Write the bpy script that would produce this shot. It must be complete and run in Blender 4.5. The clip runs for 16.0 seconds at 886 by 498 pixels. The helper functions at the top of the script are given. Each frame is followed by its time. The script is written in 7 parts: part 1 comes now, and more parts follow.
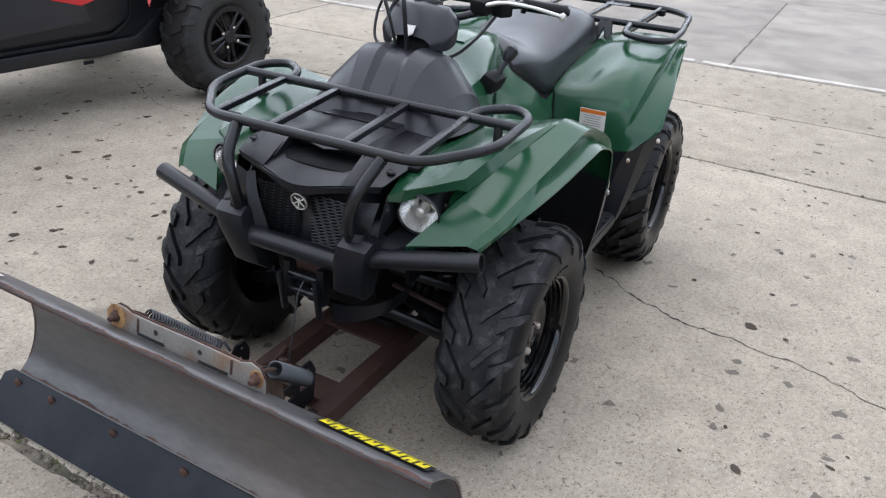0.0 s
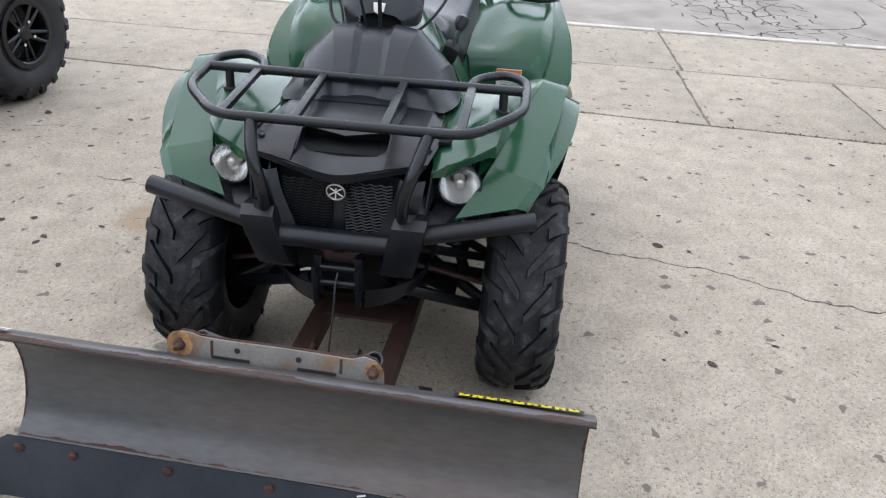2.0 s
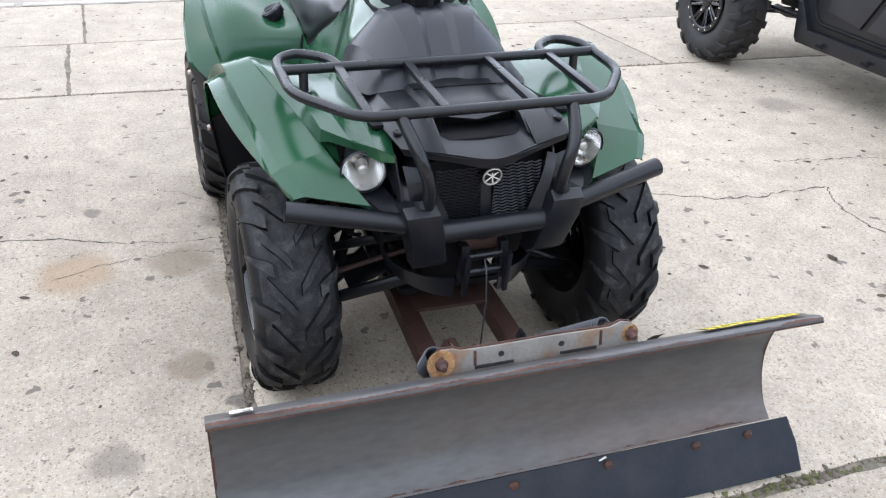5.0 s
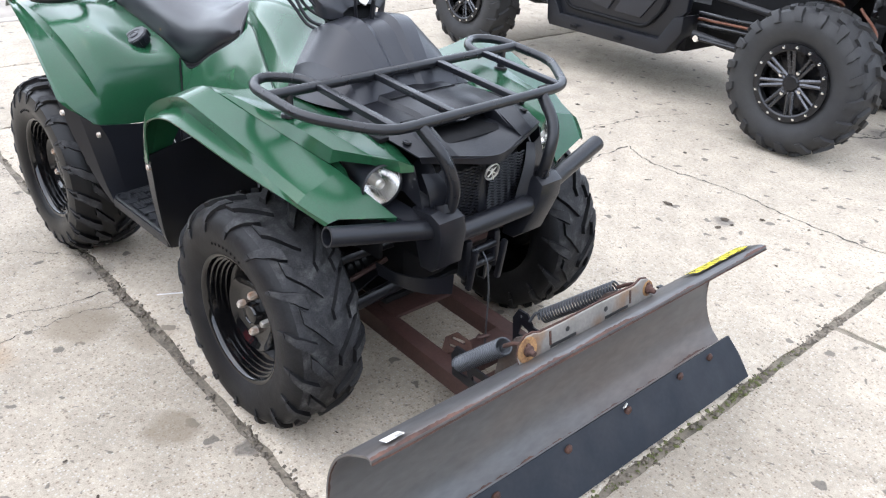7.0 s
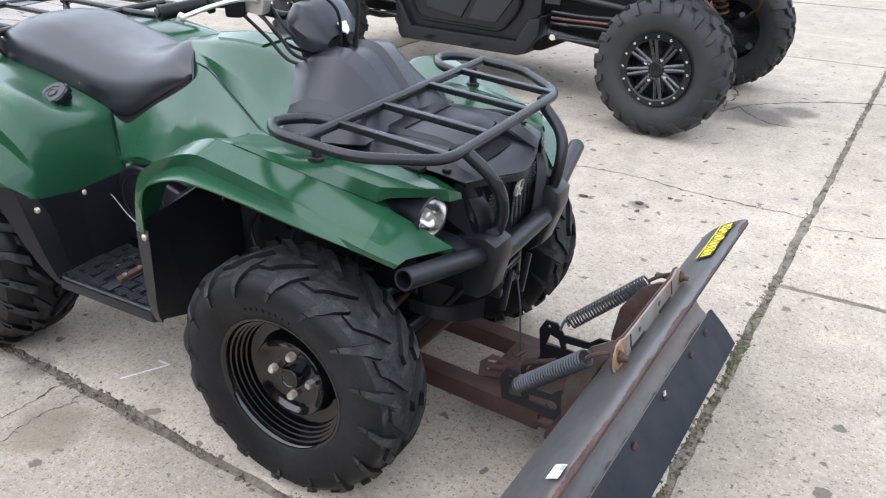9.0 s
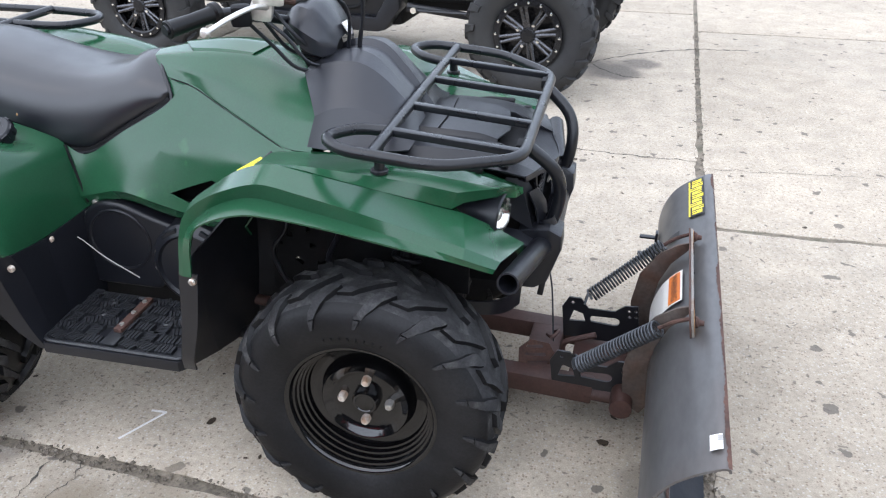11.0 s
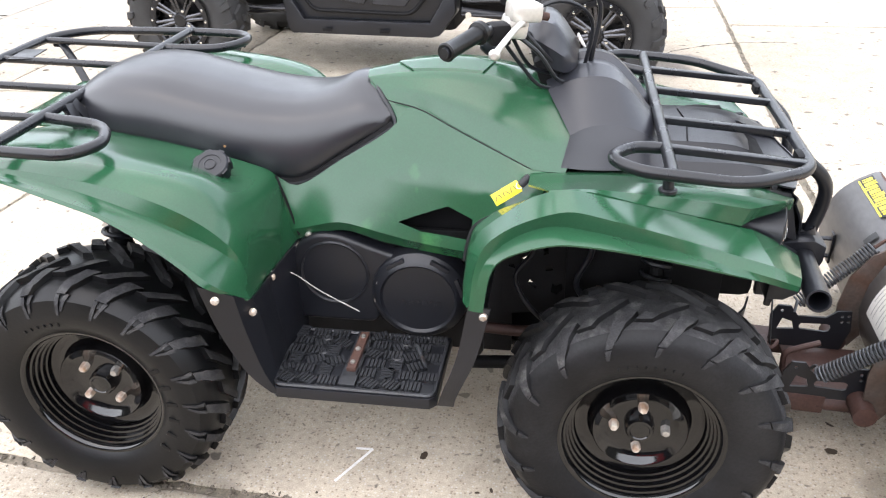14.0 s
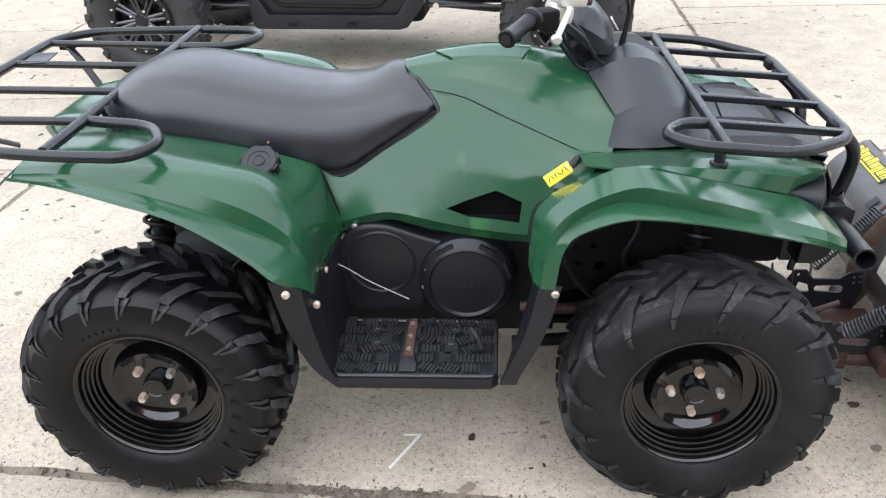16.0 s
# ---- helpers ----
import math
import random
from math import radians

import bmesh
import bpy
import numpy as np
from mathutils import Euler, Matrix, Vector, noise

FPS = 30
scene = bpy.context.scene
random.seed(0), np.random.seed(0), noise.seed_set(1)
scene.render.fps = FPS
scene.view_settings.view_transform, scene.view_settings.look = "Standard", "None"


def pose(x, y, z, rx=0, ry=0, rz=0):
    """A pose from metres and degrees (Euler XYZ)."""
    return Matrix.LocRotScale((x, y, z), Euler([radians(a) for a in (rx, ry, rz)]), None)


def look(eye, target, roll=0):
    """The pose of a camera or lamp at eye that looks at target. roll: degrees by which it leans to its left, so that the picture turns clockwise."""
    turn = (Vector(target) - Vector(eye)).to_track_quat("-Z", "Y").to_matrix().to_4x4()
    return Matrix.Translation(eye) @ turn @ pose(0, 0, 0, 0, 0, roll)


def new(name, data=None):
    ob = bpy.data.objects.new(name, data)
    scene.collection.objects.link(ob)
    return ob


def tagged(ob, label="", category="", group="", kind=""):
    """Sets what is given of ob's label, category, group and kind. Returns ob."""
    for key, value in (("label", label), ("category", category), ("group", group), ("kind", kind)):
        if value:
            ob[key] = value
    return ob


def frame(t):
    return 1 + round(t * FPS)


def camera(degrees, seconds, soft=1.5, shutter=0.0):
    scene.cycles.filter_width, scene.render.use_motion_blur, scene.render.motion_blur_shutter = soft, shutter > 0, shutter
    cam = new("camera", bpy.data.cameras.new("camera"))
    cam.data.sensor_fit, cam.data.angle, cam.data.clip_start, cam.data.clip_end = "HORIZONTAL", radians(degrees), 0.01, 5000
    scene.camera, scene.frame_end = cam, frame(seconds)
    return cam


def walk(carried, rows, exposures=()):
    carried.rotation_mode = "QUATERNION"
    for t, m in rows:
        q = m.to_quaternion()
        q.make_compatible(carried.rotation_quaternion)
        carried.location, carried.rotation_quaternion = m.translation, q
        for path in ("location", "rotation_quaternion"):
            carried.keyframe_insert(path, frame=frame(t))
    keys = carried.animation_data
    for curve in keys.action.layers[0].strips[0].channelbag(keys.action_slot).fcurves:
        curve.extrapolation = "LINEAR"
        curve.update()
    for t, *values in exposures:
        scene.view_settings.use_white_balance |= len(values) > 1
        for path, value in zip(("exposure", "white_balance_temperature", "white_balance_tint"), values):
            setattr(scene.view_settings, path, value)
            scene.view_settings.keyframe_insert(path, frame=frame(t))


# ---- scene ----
cam = camera(58.0, 16.0, soft=1.2)
PATH = [
    (0, (3.017, 1.104, 1.484), (1.418, 0.313, 0.578), 3.6),
    (0.5, (3.078, 0.932, 1.472), (1.42, 0.278, 0.564), 3.1),
    (1, (3.143, 0.782, 1.49), (1.445, 0.275, 0.563), 3.3),
    (1.5, (3.248, 0.607, 1.492), (1.506, 0.287, 0.562), 3.3),
    (2, (3.29, 0.432, 1.481), (1.535, 0.259, 0.538), 3.3),
    (2.5, (3.273, 0.223, 1.479), (1.528, 0.14, 0.506), 2.2),
    (3, (3.273, 0.025, 1.492), (1.536, 0.097, 0.504), 2.2),
    (3.5, (3.327, -0.195, 1.497), (1.618, 0.087, 0.497), 2.4),
    (4, (3.318, -0.367, 1.482), (1.632, 0.039, 0.485), 2.8),
    (4.2, (3.285, -0.44, 1.469), (1.604, 0.002, 0.479), 2.7),
    (6.3, (2.936, -1.17, 1.427), (1.522, -0.121, 0.477), 2.7),
    (6.5, (2.897, -1.231, 1.438), (1.526, -0.127, 0.489), 2.7),
    (7, (2.804, -1.38, 1.44), (1.558, -0.127, 0.503), 3.1),
    (7.5, (2.715, -1.531, 1.438), (1.577, -0.172, 0.511), 2.4),
    (8, (2.609, -1.582, 1.423), (1.554, -0.148, 0.51), 1.5),
    (8.5, (2.451, -1.626, 1.426), (1.475, -0.126, 0.534), 0.8),
    (8.7, (2.395, -1.645, 1.423), (1.455, -0.118, 0.537), 1.0),
    (10.8, (1.799, -1.833, 1.478), (1.392, -0.128, 0.516), -0.5),
    (11, (1.729, -1.837, 1.473), (1.344, -0.125, 0.512), 0.1),
    (11.5, (1.603, -1.87, 1.478), (1.188, -0.167, 0.516), 0.3),
    (12, (1.437, -1.931, 1.486), (1.062, -0.224, 0.514), -0.9),
    (12.5, (1.334, -1.957, 1.489), (1.008, -0.235, 0.527), -0.3),
    (13, (1.228, -1.914, 1.481), (0.887, -0.188, 0.53), -1.1),
    (13.5, (1.13, -1.867, 1.488), (0.814, -0.139, 0.532), -1.5),
    (14, (1.047, -1.872, 1.492), (0.77, -0.141, 0.528), -1.2),
    (14.5, (0.931, -1.895, 1.499), (0.784, -0.158, 0.518), -1.1),
    (15, (0.842, -1.922, 1.502), (0.785, -0.182, 0.518), -0.7),
    (15.5, (0.793, -1.941, 1.502), (0.698, -0.201, 0.519), -1.2),
    (16, (0.786, -1.941, 1.5), (0.667, -0.203, 0.517), -1.9),
]
EXPOSURES = [(0.0, 1.55, 6700, 10), (1.5, 1.55, 6750, 10), (2.0, 1.60, 6750, 10), (3.0, 1.97, 6650, 10), (3.5, 1.92, 6580, 10), (7.0, 2.32, 6650, 10), (7.5, 2.16, 6650, 10), (11.0, 2.09, 6550, 10), (12.5, 2.20, 6500, 10), (13.0, 2.10, 6500, 10), (13.5, 2.78, 7150, 11), (14.0, 2.68, 7250, 12), (15.0, 2.25, 7200, 12), (15.5, 2.12, 7050, 11), (16.0, 2.23, 6950, 10)]
walk(cam, [(t, look(eye, target, roll)) for t, eye, target, roll in PATH], EXPOSURES)

# ---- light: bright hazy overcast, high soft sun ----
world = bpy.data.worlds.new("sky")
scene.world = world
world.use_nodes = True
wn = world.node_tree
sky = wn.nodes.new("ShaderNodeTexSky")
sky.sky_type = "NISHITA"
sky.sun_disc = False
SUN_EL, SUN_AZ = radians(68), radians(215)
sky.sun_elevation, sky.sun_rotation = SUN_EL, SUN_AZ
sky.air_density, sky.dust_density, sky.ozone_density = 1.0, 0.3, 1.0
hsv = wn.nodes.new("ShaderNodeHueSaturation")
hsv.inputs["Saturation"].default_value = 0.50
wn.links.new(sky.outputs[0], hsv.inputs["Color"])
wn.links.new(hsv.outputs[0], wn.nodes["Background"].inputs["Color"])
wn.nodes["Background"].inputs["Strength"].default_value = 0.15
lamp = bpy.data.lights.new("sun", "SUN")
lamp.energy, lamp.angle, lamp.color = 0.55, radians(140), (1.0, 0.97, 0.93)
sun = new("sun", lamp)
sun.matrix_world = look((math.sin(SUN_AZ) * math.cos(SUN_EL) * 20, math.cos(SUN_AZ) * math.cos(SUN_EL) * 20, math.sin(SUN_EL) * 20), (0, 0, 0))


# ---- materials ----
def rgb(*c):
    return (*c, 1.0)


def material(name, base, rough, metal=0.0, vary=0.12, scale=6.0, grain=120.0, bump=0.1, rough_vary=0.1, second=None, amount=0.5,
             patch=2.5, coat=0.0, spec=0.5, sharp=0.12, stretch=(1, 1, 1), bump_dist=0.002):
    """Base colour with variation at two sizes, an optional second colour in ragged patches, uneven gloss and fine relief."""
    m = bpy.data.materials.new(name)
    m.use_nodes = True
    nt = m.node_tree
    n, l = nt.nodes, nt.links
    b = n["Principled BSDF"]
    tc = n.new("ShaderNodeTexCoord")
    mp = n.new("ShaderNodeMapping")
    mp.inputs["Scale"].default_value = stretch
    l.new(tc.outputs["Object"], mp.inputs["Vector"])
    oi = n.new("ShaderNodeObjectInfo")
    add = n.new("ShaderNodeVectorMath")
    add.operation = "ADD"
    sc = n.new("ShaderNodeVectorMath")
    sc.operation = "SCALE"
    sc.inputs[3].default_value = 37.0
    cmb = n.new("ShaderNodeCombineXYZ")
    for k in range(3):
        l.new(oi.outputs["Random"], cmb.inputs[k])
    l.new(cmb.outputs[0], sc.inputs[0])
    l.new(mp.outputs[0], add.inputs[0])
    l.new(sc.outputs[0], add.inputs[1])
    vec = add.outputs[0]

    def noise_tex(s, detail=4.0, dist=0.0):
        t = n.new("ShaderNodeTexNoise")
        t.inputs["Scale"].default_value, t.inputs["Detail"].default_value, t.inputs["Distortion"].default_value = s, detail, dist
        l.new(vec, t.inputs["Vector"])
        return t.outputs["Fac"]

    def remap(sock, lo, hi, a=0.3, c=0.7):
        r = n.new("ShaderNodeMapRange")
        r.inputs["From Min"].default_value, r.inputs["From Max"].default_value = a, c
        r.inputs["To Min"].default_value, r.inputs["To Max"].default_value = lo, hi
        l.new(sock, r.inputs["Value"])
        return r.outputs["Result"]

    big, fine = noise_tex(scale), noise_tex(grain, 3.0)
    v1, v2 = remap(big, 1 - vary, 1 + vary), remap(fine, 1 - vary * 0.7, 1 + vary * 0.7)
    mul = n.new("ShaderNodeMath")
    mul.operation = "MULTIPLY"
    l.new(v1, mul.inputs[0])
    l.new(v2, mul.inputs[1])
    vm = n.new("ShaderNodeVectorMath")
    vm.operation = "SCALE"
    l.new(mul.outputs[0], vm.inputs[3])
    if second:
        mask = remap(noise_tex(patch, 8.0, 0.3), 0, 1, 1 - amount - sharp, 1 - amount + sharp)
        mix = n.new("ShaderNodeMix")
        mix.data_type = "RGBA"
        mix.inputs[6].default_value, mix.inputs[7].default_value = rgb(*base), rgb(*second)
        l.new(mask, mix.inputs[0])
        l.new(mix.outputs[2], vm.inputs[0])
    else:
        vm.inputs[0].default_value = base
    l.new(vm.outputs[0], b.inputs["Base Color"])
    l.new(remap(noise_tex(scale * 2.3), rough * (1 - rough_vary), min(1, rough * (1 + rough_vary))), b.inputs["Roughness"])
    b.inputs["Metallic"].default_value = metal
    b.inputs["Coat Weight"].default_value = coat
    b.inputs["Coat Roughness"].default_value = 0.12
    b.inputs["Specular IOR Level"].default_value = spec
    if bump:
        bp = n.new("ShaderNodeBump")
        bp.inputs["Strength"].default_value, bp.inputs["Distance"].default_value = bump, bump_dist
        l.new(fine, bp.inputs["Height"])
        l.new(bp.outputs[0], b.inputs["Normal"])
    return m


GREEN = material("green_moulded_plastic", (0.0128, 0.065, 0.030), 0.20, spec=0.43, vary=0.10, scale=5, grain=260, bump=0.03, coat=0.1, rough_vary=0.3, second=(0.028, 0.13, 0.045), amount=0.30, patch=9, sharp=0.06)
BLACK = material("black_grained_plastic", (0.0088, 0.0095, 0.0125), 0.34, spec=0.40, vary=0.15, grain=700, bump=0.12, rough_vary=0.15)
COWL = material("charcoal_grained_plastic", (0.016, 0.0172, 0.0225), 0.34, spec=0.5, vary=0.12, grain=800, bump=0.12)
DEEP = material("dirty_black_plastic", (0.0072, 0.0072, 0.008), 0.65, vary=0.3, scale=9, grain=300, bump=0.2, second=(0.012, 0.010, 0.009), amount=0.25, spec=0.15)
TUBE = material("black_powder_coat", (0.0068, 0.0075, 0.0098), 0.30, spec=0.45, vary=0.12, grain=600, bump=0.08, rough_vary=0.2)
VINYL = material("black_seat_vinyl", (0.0105, 0.0113, 0.0150), 0.33, spec=0.68, vary=0.12, scale=7, grain=420, bump=0.06, rough_vary=0.10)
RUBBER = material("weathered_tyre_rubber", (0.004, 0.0042, 0.0048), 0.36, spec=0.26, vary=0.2, scale=7, grain=160, bump=0.12, second=(0.008, 0.008, 0.0088), amount=0.34, patch=5, sharp=0.2)
RUBBER_DUSTY = material("dusty_tyre_rubber", (0.013, 0.013, 0.0145), 0.65, vary=0.2, scale=7, grain=160, bump=0.2, second=(0.026, 0.0255, 0.025), amount=0.45, patch=4, sharp=0.2)
FRONT_RUBBER = material("dusty_worn_tyre_rubber", (0.0068, 0.0069, 0.0078), 0.46, spec=0.22, vary=0.3, scale=9, grain=160, bump=0.25, second=(0.016, 0.016, 0.017), amount=0.42, patch=8, sharp=0.2)
FRONT_WORN = material("scuffed_front_tread", (0.022, 0.022, 0.0235), 0.7, vary=0.4, scale=30, grain=240, bump=0.6, second=(0.075, 0.074, 0.072), amount=0.36, patch=26, sharp=0.12, spec=0.3)
WORN = material("scuffed_tread_rubber", (0.022, 0.022, 0.024), 0.7, vary=0.35, scale=30, grain=240, bump=0.5, second=(0.055, 0.054, 0.053), amount=0.38, patch=22, sharp=0.12, spec=0.25)
RIM = material("gloss_black_steel", (0.003, 0.003, 0.0035), 0.09, spec=0.62, vary=0.2, grain=90, bump=0.03, second=(0.0075, 0.0075, 0.0078), amount=0.2, patch=14)
SPOKE = material("machined_dark_spoke", (0.075, 0.075, 0.08), 0.26, metal=0.9, vary=0.2, scale=30, bump=0.02)
ALLOY = material("satin_black_alloy", (0.02, 0.02, 0.022), 0.22, metal=0.5, vary=0.1, bump=0.02)
REFLECTOR = material("fluted_reflector", (0.72, 0.71, 0.69), 0.16, metal=1.0, vary=0.08, scale=60, grain=110, bump=0.25, bump_dist=0.002, stretch=(1, 2.5, 0.3))
RUSTY_ZINC = material("rust_stained_zinc", (0.55, 0.50, 0.44), 0.5, metal=0.4, vary=0.2, scale=60, grain=300, bump=0.2, second=(0.34, 0.17, 0.08), amount=0.40, patch=55, sharp=0.2)
ZINC = material("dull_zinc", (0.45, 0.43, 0.40), 0.4, metal=0.8, vary=0.2, scale=60, second=(0.33, 0.15, 0.06), amount=0.35, patch=60, bump=0.05)
CHROME = material("bright_metal", (0.85, 0.84, 0.82), 0.10, metal=1.0, vary=0.05, bump=0.02)
CAST = material("cast_aluminium", (0.62, 0.60, 0.56), 0.38, metal=0.7, vary=0.1, bump=0.1)
PLOW = material("worn_grey_plow_steel", (0.108, 0.106, 0.106), 0.40, metal=0.3, vary=0.16, scale=5, grain=70, bump=0.1, second=(0.095, 0.062, 0.042), amount=0.33, patch=5, sharp=0.25, stretch=(1, 0.35, 1), rough_vary=0.25)
RIB = material("rust_streaked_plow_steel", (0.10, 0.088, 0.080), 0.5, metal=0.3, vary=0.25, scale=9, grain=120, bump=0.2, second=(0.075, 0.038, 0.025), amount=0.5, patch=16, sharp=0.25)
RUST = material("rusted_steel", (0.075, 0.034, 0.023), 0.8, vary=0.35, scale=14, grain=170, bump=0.4, second=(0.045, 0.022, 0.018), amount=0.45, patch=18, sharp=0.2)
FRAME_RUST = material("rust_brown_push_frame", (0.062, 0.026, 0.020), 0.62, vary=0.25, scale=9, grain=140, bump=0.25, second=(0.035, 0.019, 0.016), amount=0.45, patch=9, sharp=0.25)
BRACKET = material("grey_painted_bracket", (0.185, 0.172, 0.155), 0.5, vary=0.15, scale=9, grain=120, bump=0.12, second=(0.17, 0.095, 0.05), amount=0.36, patch=13, sharp=0.10)
SPRING = material("grey_spring_steel", (0.075, 0.08, 0.088), 0.4, metal=0.6, vary=0.2, bump=0.05, second=(0.14, 0.07, 0.04), amount=0.25, patch=30)
RUST_TAN = material("tan_rust_bloom", (0.30, 0.165, 0.07), 0.85, vary=0.35, scale=40, grain=200, bump=0.3, second=(0.16, 0.07, 0.035), amount=0.4, patch=60)
BLADE = material("dark_blue_grey_wear_bar", (0.013, 0.017, 0.024), 0.65, spec=0.3, vary=0.12, scale=6, grain=90, bump=0.1, second=(0.028, 0.029, 0.033), amount=0.35, patch=6, sharp=0.25)
YELLOW = material("yellow_vinyl", (0.75, 0.62, 0.03), 0.4, vary=0.05, bump=0.02)
ORANGE = material("orange_vinyl", (0.72, 0.19, 0.03), 0.4, vary=0.05, bump=0.02)
WHITE = material("white_vinyl", (0.72, 0.70, 0.66), 0.45, vary=0.06, bump=0.02)
INK = material("black_ink", (0.015, 0.015, 0.015), 0.5, vary=0.1, bump=0.0)
GREYINK = material("grey_print", (0.32, 0.31, 0.29), 0.5, vary=0.1, bump=0.0)
RED = material("red_paint", (0.55, 0.015, 0.02), 0.25, vary=0.05, bump=0.02, coat=0.4)
BRONZE = material("copper_spring", (0.11, 0.042, 0.024), 0.4, metal=0.5, vary=0.2, bump=0.05)
LEAF = material("dry_leaf", (0.05, 0.035, 0.022), 0.8, vary=0.3, bump=0.2)
BACKDROP = material("unseen_dark_surround", (0.045, 0.048, 0.036), 0.95, vary=0.4, scale=0.4, grain=3, bump=0.0, second=(0.09, 0.085, 0.075), amount=0.4, patch=0.15, spec=0.1)
CRACK = material("crack_dirt", (0.07, 0.062, 0.052), 0.95, vary=0.35, scale=20, grain=200, bump=0.3)
JOINT = material("joint_dirt", (0.165, 0.140, 0.108), 0.95, vary=0.35, scale=14, grain=140, bump=0.5, second=(0.05, 0.055, 0.03), amount=0.35, patch=6)
# foot board tread: scuffs, plus a base paler than the board to paint its sheen
TREAD = material("sheen_lightened_scuffed_tread", (0.019, 0.020, 0.023), 0.36, spec=0.6, vary=0.25, scale=20, grain=300, bump=0.15, second=(0.040, 0.039, 0.038), amount=0.3, patch=18)
MOSS = material("moss", (0.09, 0.095, 0.035), 0.95, vary=0.4, scale=40, grain=300, bump=0.6)
GRIT = material("joint_grit", (0.125, 0.105, 0.082), 0.95, vary=0.5, scale=60, grain=300, bump=0.4, second=(0.22, 0.195, 0.16), amount=0.35, patch=40)
PALE_EDGE = material("pale_worn_concrete_edge", (0.56, 0.52, 0.46), 0.9, vary=0.15, scale=6, grain=120, bump=0.4, second=(0.36, 0.33, 0.28), amount=0.35, patch=7, sharp=0.15)
CHALK = material("white_chalk", (0.75, 0.74, 0.72), 0.8, vary=0.1, bump=0.1)


RUSTY, OILY, DAMP = (0.30, 0.19, 0.10), (0.14, 0.125, 0.11), (0.225, 0.185, 0.135)
STAINS = [(0.53, -1.03, 0.16, RUSTY, 0.55), (0.06, -1.00, 0.05, OILY, 0.8), (0.54, -0.70, 0.13, DAMP, 0.75), (1.168, -0.71, 0.085, DAMP, 0.8), (-0.35, 2.71, 0.16, OILY, 0.5),
          (1.83, -0.81, 0.08, OILY, 0.5), (1.51, -0.93, 0.08, OILY, 0.6), (1.356, -0.60, 0.045, OILY, 0.9), (1.46, 1.66, 0.05, OILY, 0.9), (0.25, -0.53, 0.08, OILY, 0.6), (0.74, -0.56, 0.09, DAMP, 0.5),
          (1.91, -0.31, 0.10, OILY, 0.5), (1.60, 3.42, 0.30, OILY, 0.65), (1.2, 3.0, 0.3, DAMP, 0.3), (1.70, 3.36, 0.20, OILY, 0.9), (1.86, 3.60, 0.15, OILY, 0.9), (1.52, 3.50, 0.14, OILY, 0.8), (0.1, 0.2, 0.35, DAMP, 0.35), (0.9, 0.1, 0.4, DAMP, 0.3)]


